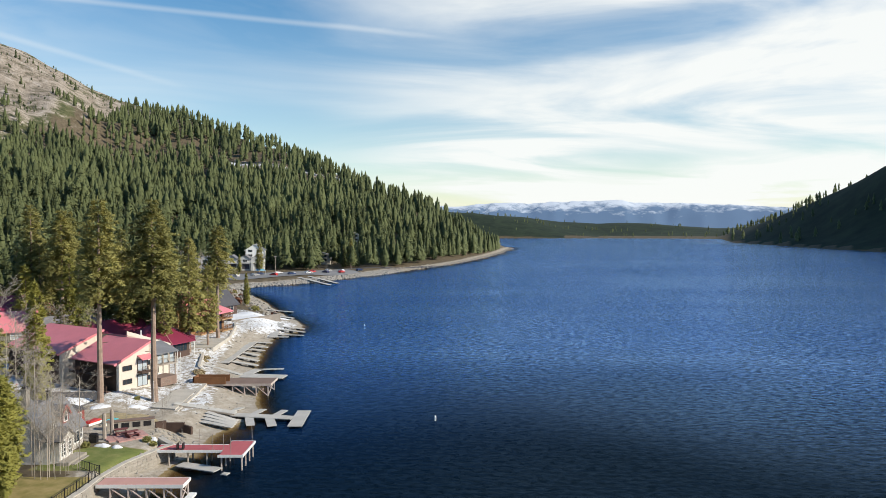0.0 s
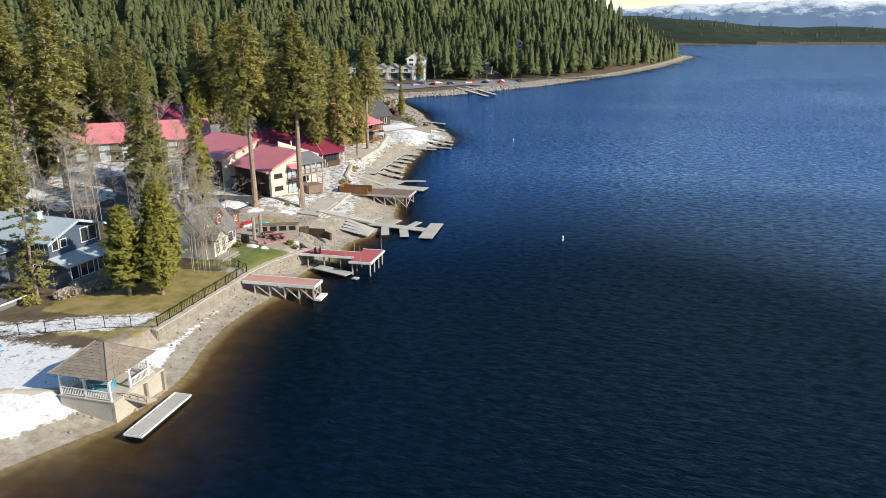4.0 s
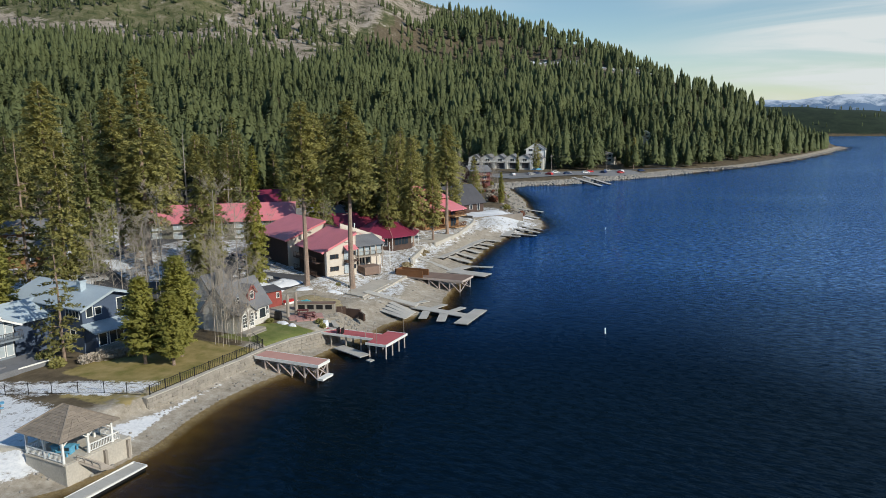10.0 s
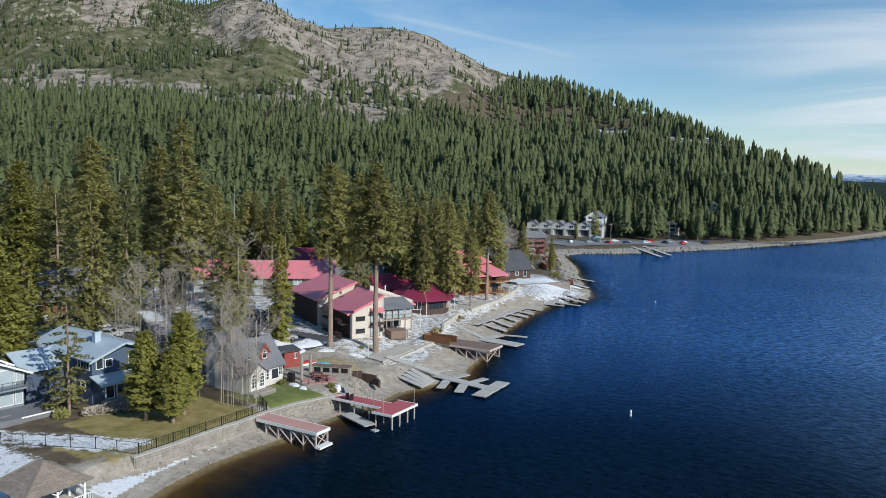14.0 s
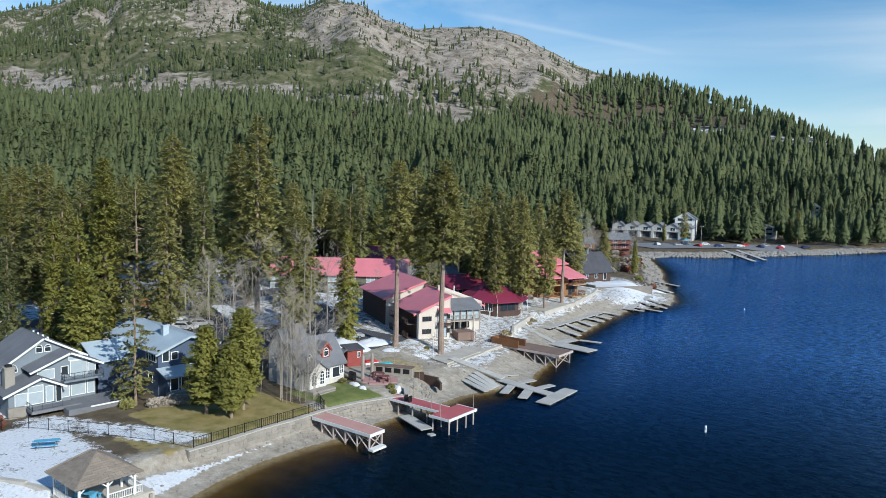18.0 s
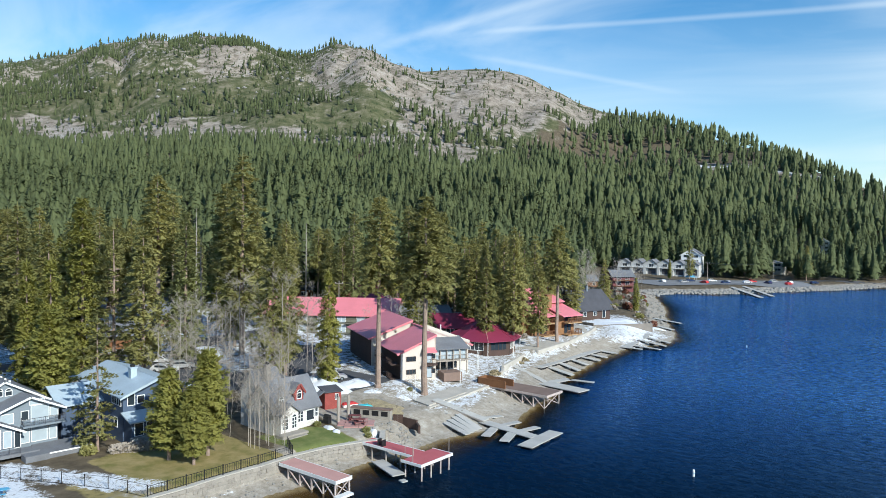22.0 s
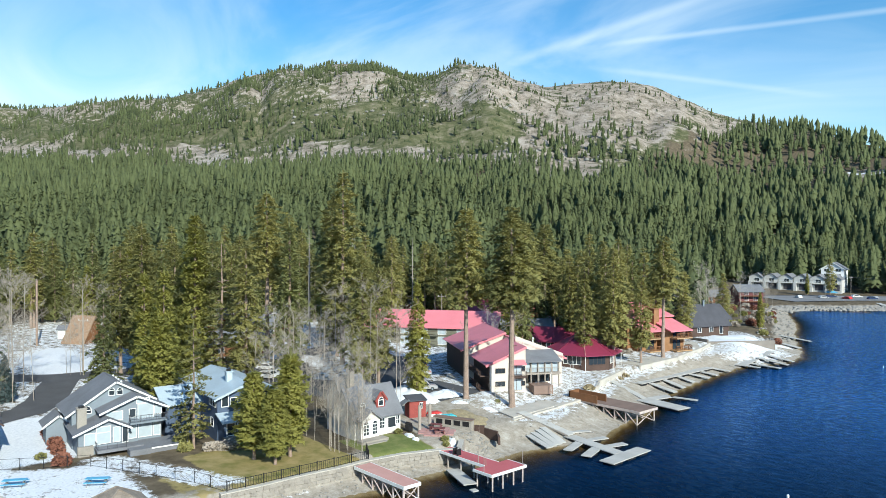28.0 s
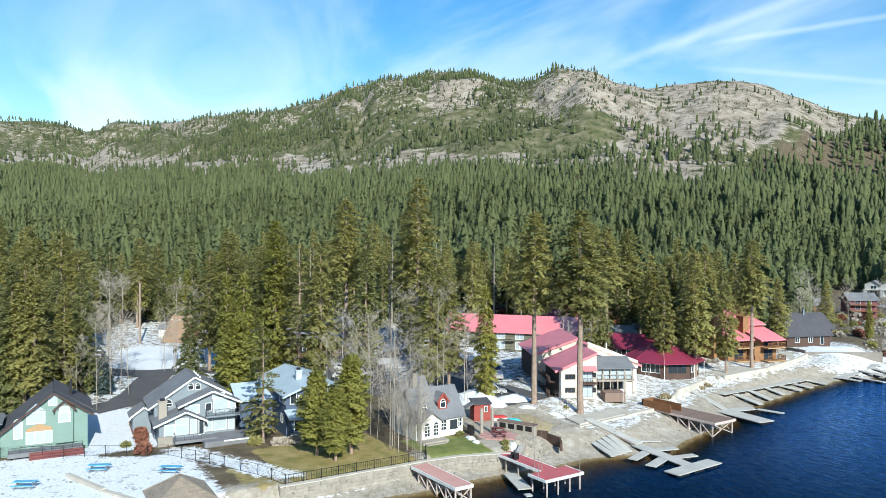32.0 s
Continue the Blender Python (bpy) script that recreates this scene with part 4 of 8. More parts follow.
def green_house():
    h = thing("lake_house", (-68.6, 35.2, 2.6), 85.5, "sage green gabled house with dark roof and lakeside deck", "house")
    h.scale = (.73, .7, .77)
    gable(h, 0, 13.4, 0, 13, 0, 3.0, 5.4, 8.0, 9.0, M_GREEN, M_DKROOF, .9, M_DKBROWN, .7)
    part("roof", prism([(8, 3, 9.05), (14.4, 3, 5.0), (14.4, 15, 5.0), (8, 15, 9.05)], (0, 0, .25)), M_DKROOF, h)
    gable(h, -9, -.2, 1.5, 10, 0, 3.2, 4.4, -2.5, 5.2, M_GREEN, M_GREYROOF, .4)
    B = M_PALEPANE
    for x, z, w, hh, a in ((2.6, 2.0, 1.2, 2.6, True), (5.3, 4.2, 2.7, 1.9, False), (7.9, 7.0, 1.2, 1.4, False), (5.8, .9, 3.9, 1.9, False), (9.7, 1.0, 2.1, 2.0, False), (9.7, 4.2, 1.9, 1.6, False)):
        window(h, x, z, w, hh, 0, cols=3 if w > 3 else 1, glass=B, arch=a)
    # bay under its own little gable
    gable(h, 8.3, 11.1, -.8, 0, 3.2, 6.3, 6.3, 9.7, 7.5, M_GREEN, M_DKROOF, .3, M_DKBROWN, .2)
    window(h, 9.7, 4.2, 1.8, 1.6, -.8, glass=B); window(h, 9.7, 6.0, 1.4, .7, -.8, glass=B)
    part("arched_panel", prism([(3.7, -.08, 2.95), (7.9, -.08, 2.95), (7.6, -.08, 3.5), (5.8, -.08, 4.1), (4.0, -.08, 3.5)], (0, .1, 0)), M_TAN, h, "carved golden wood panel over the doors")
    part("transom", prism([(3.95, -.05, 6.3), (6.65, -.05, 6.3), (5.3, -.05, 7.5)], (0, .08, 0)), B, h)
    d = part("deck", boxes((1.2, 12.6, -3.0, 0, -.5, .2)), M_GREYROOF, h)
    part("deck_skirt", boxes((4.4, 12.6, -3.4, -3.02, -.9, .1), (4.4, 12.8, -3.9, -3.42, -1.1, -.25), (4.4, 12.8, -4.3, -3.92, -1.3, -.6)), M_MAROON, h, "maroon timber steps")
    railing(d, [(1.3, -2.9, .2), (12.5, -2.9, .2)], .9, M_BLACK, 1.6)
    chimney(h, 10.8, 7, 6, 9.6, .5, M_BLACK, "stove_pipe")


def blue_house():
    h = thing("lake_house", (-55.7, 67.8, 2.9), 84, "dark blue timber house with pale metal roof and white windows", "house")
    gable(h, .5, 8.2, 2.4, 18, 0, 5.1, 5.5, 4.6, 6.7, M_BLUE, M_BLUEROOF, .6, M_BLUEROOF, .8)
    side_gable(h, -4.5, 0.2, 9, 17, 0, 3.6, 5.2, M_BLUE, M_BLUEROOF, .6)
    # lean-to bay towards the lake
    part("wall", prism([(.6, 0, -2), (8.4, 0, -2), (8.4, 0, 2.2), (.6, 0, 2.2)], (0, 2.39, 0)), M_BLUE, h)
    part("roof", prism([(.2, -.5, 2.15), (.2, 2.39, 2.9), (.2, 2.39, 3.05), (.2, -.5, 2.3)], (8.6, 0, 0)), M_BLUEROOF, h)
    for x, w, c in ((1.5, 1.0, 1), (3.4, 1.9, 2), (6.4, 2.6, 3)):
        window(h, x, .5, w, 1.5, 0, cols=c)
    for x, z, w, hh, c in ((1.5, 3.8, .8, 1.5, 1), (2.7, 3.9, .8, .9, 1), (5.9, 3.7, 1.0, 1.7, 1), (7.2, 3.7, 1.1, 1.7, 1)):
        window(h, x, z, w, hh, 2.4, cols=c)
    window(h, .5, 3.7, 2.8, 1.2, 4.4, rz=-90, cols=4); window(h, .5, 3.9, .9, .9, 12, rz=-90); window(h, .5, .9, 1.0, 1.1, 4.6, rz=-90)
    chimney(h, 3.4, 6.6, 5.2, 7.6, .8, M_BLUEROOF)
    part("stone_base", boxes((.4, 8.6, -.7, 0, -2, .35)), M_ROCK, h, "grey rubble stone base")


M_BARNRED = material('faded_barn_red', (0.27, 0.06, 0.05), 0.85, 0, 0.2, 0.8, 8)


def cottage():
    h = thing("cottage", (-46.2, 82.4, 2.3), 89, "white stone cottage with grey roof, red dormer and arched windows", "house")
    h.scale = (.88, .85, 1.12)
    M_COT = material('aged_white_stone', (0.64, 0.61, 0.57), 0.9, 0, 0.18, 0.9, 8, 0.2)
    side_gable(h, 0, 8.6, 0, 6.4, 0, 2.5, 5.6, M_COT, M_GREYROOF, .4)
    side_gable(h, .4, 5.0, 4.0, 9, 0, 4.0, 6.6, M_COT, M_GREYROOF, .3)
    # round bays with arched windows
    gable(h, .3, 3.6, -1.3, .5, 0, 2.4, 2.4, 1.95, 3.4, M_COT, M_GREYROOF, .3)
    window(h, 1.2, .6, .9, 1.2, -1.3, cols=2, rows=3, arch=True); window(h, 2.8, .6, .8, 1.2, -1.3, cols=2, rows=3, arch=True)
    window(h, 1.6, 3.0, .8, .8, .3, cols=2, rows=2, arch=True)
    window(h, 5.0, .8, .9, 1.2, 0, cols=2, rows=3, arch=True); window(h, 6.9, .7, 1.5, 1.2, 0); window(h, 8.0, 1.0, .7, 1.0, 0, cols=2, rows=2)
    # red dormer
    gable(h, 4.4, 6.0, .6, 3.2, 2.8, 4.3, 4.3, 5.2, 5.2, M_BARNRED, M_GREYROOF, .2, M_BARNRED, .16)
    window(h, 5.2, 3.5, .8, .6, .6, arch=True)
    gable(h, 6.0, 8.2, 4, 7.5, 0, 4.2, 4.2, 7.1, 5.2, M_REDPAINT, M_GREYROOF, .3)
    chimney(h, 2.0, 4.4, 4, 7.4, .8, M_STONE)
    chimney(h, 5.6, 3.4, 4.5, 6.6, .3, M_BLACK, "stove_pipe")
    part("garden_steps", boxes((-.5, 4.2, -3.0, -1.3, -.6, .25), (0, 3.6, -3.6, -3.0, -.6, .05)), M_STONE, h, "rounded stone steps with flower pots")
    s = thing("garden_shed", (-50.6, 95.2, 2.9), 70, "small red wooden shed with dark flat roof", "shed")
    s.scale = (.62, .7, .85)
    part("wall", boxes((0, 4.2, 0, 3.2, -1, 2.3)), M_BARNRED, s)
    part("roof", prism([(-.3, -.4, 2.3), (-.3, 3.6, 2.75), (-.3, 3.6, 2.9), (-.3, -.4, 2.45)], (4.8, 0, 0)), M_DKROOF, s)
    window(s, 3.0, 1.0, .7, .9, 0, cols=2)
    part("lean_to_roof", prism([(-2.2, -.6, 1.7), (0, -.2, 2.5), (0, 2.2, 2.5), (-2.2, 1.8, 1.7)], (0, 0, .12)), M_GREYROOF, s)


def lodge():
    h = thing("lodge", (-52.8, 114.4, 3.34), 60.4, "cream lakeside lodge with staggered red metal shed roofs", "building")
    h.scale = (1.07, 1.06, .97)
    # front block, single slope rising to the right
    def shed(x0, x1, y0, y1, zl, zr, over=.7):
        part("wall", prism([(x0, y0, -2), (x1, y0, -2), (x1, y0, zr), (x0, y0, zl)], (0, y1 - y0, 0)), M_CREAM, h)
        s = (zr - zl) / (x1 - x0)
        a = over if zl < zr else .1
        b = over if zr < zl else .1
        slab(h, x0 - a, zl - s * a + .01, x1 + b, zr + s * b + .01, y0 - .35, y1 + .3, .2, M_RED, "roof")
        slab(h, x0 - a, zl - s * a - .16, x1 + b, zr + s * b - .16, y0 - .42, y0 - .36, .36, M_RED, "fascia")
    shed(0, 5.9, 0, 10.5, 4.85, 7.6)
    shed(-1.3, 6.1, 12.3, 27, 5.6, 8.5)
    shed(6.0, 14.4, 6.2, 20, 7.9, 4.6)
    part("parapet", prism([(6.0, 5.78, 7.2), (14.5, 5.78, 3.9), (14.5, 5.78, 5.35), (6.0, 5.78, 8.85)], (0, .3, 0)), M_CREAM, h, "sloping cream parapet wall")
    # dark sheets over the cream side walls stand in for their shade
    part("wall", boxes((-.05, .6, .25, 10.4, -1, 4.6)), M_DKBROWN, h, "dark sheet painting in the shade of the balcony side")
    part("wall", boxes((-1.36, -.8, 12.6, 26.8, -1, 5.2)), M_DKBROWN, h, "dark sheet painting in the shade of the balcony side")
    for y in (.6, 3.8, 7.2):
        for z in (.2, 2.7):
            b = part("balcony", boxes((-1.5, -.05, y, y + 2.6, z - .15, z)), M_DKBROWN, h)
            railing(b, [(-1.45, y, z), (-1.45, y + 2.6, z)], 1.0, M_DKBROWN, 1.2, .25)
    for z in (.95, 3.25):
        window(h, 1.7, z, 1.5, .75, 0, cols=3, frame=M_DKBROWN, ft=.06)
    for z, g in ((.15, M_PALEPANE), (2.75, M_PALEPANE)):
        window(h, 4.4, z, 1.7, 1.9, 0, cols=2, glass=g, frame=M_DKBROWN, ft=.06)
        window(h, 5.5, z + .8, .5, .7, 0, frame=M_DKBROWN, ft=.06)
    b = part("balcony", boxes((3.5, 5.8, -1.2, 0, 2.45, 2.65)), M_DKBROWN, h)
    railing(b, [(3.55, -1.1, 2.65), (5.75, -1.1, 2.65)], .9, M_DKBROWN, 1.1, .2)
    part("awning", prism([(3.5, -1.3, 4.75), (3.5, 0, 5.35), (3.5, 0, 5.5), (3.5, -1.3, 4.9)], (2.2, 0, 0)), M_RED, h, "small red metal awning")
    part("downpipe", bar((5.85, -.1, 0), (5.85, -.1, 7.2), .07), M_CREAM, h)
    # two-storey glazed porch with dark roof on the right
    part("porch_roof", prism([(6.0, 1.4, 4.6), (6.0, 6.2, 6.2), (6.0, 6.2, 6.35), (6.0, 1.4, 4.75)], (6.6, 0, 0)), M_GREYROOF, h)
    for x in np.linspace(6.3, 12.3, 6):
        part("post", boxes((x - .08, x + .08, 1.9, 2.06, 0, 4.75)), M_GREYWOOD, h)
    p = part("balcony", boxes((6.0, 12.6, 1.8, 6.2, 2.35, 2.6)), M_GREYWOOD, h)
    railing(p, [(6.1, 1.9, 2.6), (12.5, 1.9, 2.6)], .95, M_GREYWOOD, 1.3, .25)
    # porch panes are coloured pale to stand in for mirrored sky
    for x in np.linspace(6.9, 11.7, 5):
        part("porch_glazing", boxes((x - .5, x + .5, 2.2, 2.23, 2.75, 4.7)), M_PALEPANE, h, "porch glass with a pale sky reflection in its colour")
    for x in (7.2, 9.3, 11.4):
        for z in (.2, 2.8):
            window(h, x, z, 1.6, 2.0, 6.2, cols=2, frame=M_DKBROWN, ft=.06)
    part("patio", boxes((7.0, 10.2, -1.0, 1.7, -.6, .95)), M_BRNDECK, h, "brown timber patio box")
    part("vent_pipe", bar((9.5, 7, 6), (9.5, 7, 8.4), .16, sides=8), M_WHITE, h)
    window(h, 13.3, 1.4, .9, 1.0, 6.2, frame=M_DKBROWN, ft=.06)


def long_wing():
    h = thing("lodge_wing", (-102.2, 134.6, 4.3), 36, "long olive two-storey wing with pink-red metal roof", "building")
    side_gable(h, -10, 22, 0, 13, 0, 4.5, 7.6, M_OLIVE, M_RED, .8, .22)
    for x in (-9, -4.4, .2, 4.8, 9.4, 14, 18):
        for z in (.3, 2.7):
            window(h, x, z, 1.9, 1.7, 0, cols=2, glass=M_PALEPANE if (x + z) % 2 else M_GLASS)
            b = part("balcony", boxes((x + 1.1, x + 3.8, -1.3, 0, z - .35, z - .2)), M_OLIVE, h)
            railing(b, [(x + 1.1, -1.25, z - .2), (x + 3.8, -1.25, z - .2)], .95, M_DKBROWN, 1.3)
    g = thing("shop_building", (-112, 168, 5.2), 55, "brown lodge building with dark red roof and porch", "building")
    side_gable(g, -10, 14, 0, 14, 0, 3.6, 7.0, M_BROWN, M_DKRED, 1.0, .22)
    gable(g, 10, 19, -5, 8, 0, 3.4, 3.4, 14.5, 6.0, M_BROWN, M_RED, .8)
    for x in (12, 14.5, 17):
        window(g, x, .4, 1.6, 2.0, -5, cols=2)
    for x in (-6, -2, 2, 6):
        window(g, x, .8, 1.6, 1.4, 0, cols=2)
    e = part("entry_porch", boxes((4.2, 4.5, -4, -3.7, 0, 2.7), (8, 8.3, -4, -3.7, 0, 2.7), (4, 8.5, -4.1, 0, 2.7, 2.9)), M_TAN, g, "pale timber entrance frame")
    gable(g, 3.9, 8.6, -4.2, 0, 2.8, 2.9, 2.9, 6.2, 4.2, M_TAN, M_RED, .3)
    k = thing("side_house", (-84, 156, 4.9), 55, "low grey house with dark green-grey roof", "house")
    side_gable(k, -4, 8, 0, 8, 0, 3.0, 5.0, M_CREAM, M_GREYROOF, .6)
    for x in (-2, 2, 6):
        window(k, x, .9, 1.3, 1.2, 0, cols=2)


def restaurant():
    """Low many-sided hall with a dark red tent-like roof."""
    h = thing("restaurant", (-60.5, 149.5, 3.6), 20, "low many-sided restaurant with dark red metal hip roof", "building")
    n, R, Ri = 8, 8.3, 7.0
    bm = bmesh.new()
    lo = [bm.verts.new((Ri * math.cos(6.283 * (k + .5) / n), Ri * math.sin(6.283 * (k + .5) / n), -1.5)) for k in range(n)]
    hi = [bm.verts.new((Ri * math.cos(6.283 * (k + .5) / n), Ri * math.sin(6.283 * (k + .5) / n), 2.7)) for k in range(n)]
    for k in range(n):
        bm.faces.new((lo[k], lo[(k + 1) % n], hi[(k + 1) % n], hi[k]))
    part("wall", bm, M_DKBROWN, h)
    for k in range(n):
        bm = bmesh.new()
        a0, a1 = 6.283 * (k + .5) / n, 6.283 * (k + 1.5) / n
        A, B = Vector((R * math.cos(a0), R * math.sin(a0), 2.4)), Vector((R * math.cos(a1), R * math.sin(a1), 2.4))
        C, D = Vector((1.2 * math.cos(a1), 1.2 * math.sin(a1), 5.8)), Vector((1.2 * math.cos(a0), 1.2 * math.sin(a0), 5.8))
        u = Vector((0, 0, .16))
        v = [bm.verts.new(q) for q in (A, B, C, D, A + u, B + u, C + u, D + u)]
        for f in ((4, 5, 6, 7), (0, 1, 5, 4), (3, 2, 1, 0), (1, 2, 6, 5), (3, 0, 4, 7)):
            bm.faces.new([v[i] for i in f])
        part("roof", bm, M_DKRED, h)
        part("ridge_cap", bar(A + u * 1.2, D + u * 1.4, .09), M_PINK if k in (0, 6) else M_DKRED, h)
        m = (a0 + a1) / 2
        window(h, Ri * .924 * math.cos(m) * 1.005, .6, 3.6, 1.6, Ri * .924 * math.sin(m) * 1.005, rz=math.degrees(m) + 90, cols=4, frame=M_WHITE if k % 3 else M_DKBROWN)
        part("post", bar((R * .97 * math.cos(a0), R * .97 * math.sin(a0), -1), (R * .97 * math.cos(a0), R * .97 * math.sin(a0), 2.4), .1), M_WHITE, h)
    part("cupola", prism([(-1.3, -1.3, 5.8), (1.3, -1.3, 5.8), (1.3, 1.3, 5.8), (-1.3, 1.3, 5.8)], (0, 0, .35)), M_DKRED, h)
    e = thing("restaurant_wing", (-72, 156, 3.9), 40, "low wing with dark red roof beside the restaurant", "building")
    side_gable(e, -7, 6, 0, 9, 0, 2.6, 5.0, M_DKBROWN, M_DKRED, .9)
    for x in (-5, -2, 1, 4):
        window(e, x, .6, 1.8, 1.4, 0, cols=2)


M_CONDO = material("golden_brown_siding", (0.26, 0.135, 0.06), 0.8, 0, 0.2, 0.8, 9, 0.2)


def condo(x, y, z, rz):
    h = thing("condo_building", (x, y, z), rz, "brown timber condominium with red shed roofs and box chimneys", "building", "condominiums")
    for x0, x1, y0, y1, zl, zr in ((0, 5.4, 1.5, 10, 5.2, 8.6), (6.2, 12, 0.0, 10, 5.2, 9.0)):
        # shed roofs fall towards the lake; the front one covers the balconies
        ym, zm = y0 + 3.6, zl + .3
        part("wall", prism([(x0, y0, -2), (x0, y1, -2), (x0, y1, zr), (x0, ym, zr - 2.0), (x0, ym, zm), (x0, y0, zl - .6)], (x1 - x0, 0, 0)), M_CONDO, h)
        part("roof", prism([(x0 - .4, y0 - 2.1, zl - 1.0), (x0 - .4, ym + .1, zl + 1.0), (x0 - .4, ym + .1, zl + 1.2), (x0 - .4, y0 - 2.1, zl - .8)], (x1 - x0 + .8, 0, 0)), M_RED, h)
        part("roof", prism([(x0 - .4, ym - .7, zr - 2.3), (x0 - .4, y1 + .4, zr + .2), (x0 - .4, y1 + .4, zr + .4), (x0 - .4, ym - .7, zr - 2.1)], (x1 - x0 + .8, 0, 0)), M_RED, h)
        c = part("chimney", boxes((x0 - .9, x0 + .6, ym - 1.6, ym + .2, -1.5, zr - .4)), M_CONDO, h)
        part("cap", boxes((x0 - 1.0, x0 + .7, ym - 1.7, ym + .3, zr - .4, zr - .25)), M_CONDO, c)
        window(h, x0, 3.2, 1.0, 1.3, ym + 2.4, rz=-90, frame=M_BROWN)
        for z0 in (.3, 2.9):
            window(h, x0 + 3.6, z0, 2.2, 1.9, y0, cols=2, frame=M_BROWN, ft=.06)
            b = part("balcony", boxes((x0 + 1.6, x1 + .6, y0 - 1.9, y0, z0 - .3, z0 - .1)), M_TAN, h)
            railing(b, [(x0 + 1.7, y0 - 1.8, z0 - .1), (x1 + .5, y0 - 1.8, z0 - .1), (x1 + .5, y0, z0 - .1)], .95, M_BROWN, 1.3, .2, w=.08)
    return h


def barn():
    h = thing("barn_house", (-66.2, 212.6, 3.6), 70, "dark red-brown cabin with dark grey metal roof", "house")
    side_gable(h, -6, 7, 0, 8, 0, 2.9, 6.6, M_DKBROWN, M_DKROOF, .7)
    window(h, -3, .8, 1.2, 1.2, 0, cols=2); window(h, 1, .8, 1.2, 1.2, 0, cols=2); window(h, 4.5, .2, 1.0, 2.0, 0)
    window(h, 7, 1, 1.1, 1.1, 4, rz=90, cols=2); window(h, 7, 3.6, 1.0, 1.0, 4, rz=90, cols=2)
    g = thing("barn_house", (-72, 226, 3.6), 70, "brown cabin with dark grey roof behind the first", "house")
    side_gable(g, -8, 6, 0, 9, 0, 3.2, 6.8, M_DKBROWN, M_DKROOF, .7)
    window(g, 6, 1, 1.2, 1.2, 4.5, rz=90, cols=2); window(g, 2, 1, 1.2, 1.2, 0, cols=2)
    chimney(g, 0, 4, 6, 8, .5, M_GREY)
    d = thing("timber_house", (-106, 322, 4.4), 50, "red timber house with decks above the shore", "house")
    side_gable(d, -5, 5, 0, 8, 0, 4.6, 7, M_MAROON, M_GREYROOF, .8)
    for z in (.6, 3.0):
        window(d, -2, z, 1.8, 1.5, 0, cols=2); window(d, 2, z, 1.8, 1.5, 0, cols=2)
        b = part("balcony", boxes((-5, 5, -2, 0, z - .5, z - .3)), M_BROWN, d)
        railing(b, [(-5, -1.9, z - .3), (5, -1.9, z - .3)], .9, M_MAROON, 1.3, .3, w=.09)
    for x, y, rz in ((-122, 300, 60), (-126, 330, 60), (-118, 346, 50)):
        c = thing("cabin", (x, y, float(ground_z(x, y))), rz, "brown cabin with grey roof among the trees", "house", "cabins by the shore")
        side_gable(c, -4.5, 4.5, 0, 7, 0, 3, 5.4, M_BROWN, M_GREYROOF, .6)
        window(c, -2, .9, 1.3, 1.2, 0, cols=2); window(c, 2, .9, 1.3, 1.2, 0, cols=2)


M_CABIN = material("plywood_brown_roof", (0.3, 0.2, 0.13), 0.85, 0, 0.15, 0.8, 9)


M_PALEGREY = material('pale_grey_stucco', (0.5, 0.5, 0.485), 0.9, 0, 0.06, 0.4, 8, 0.1)


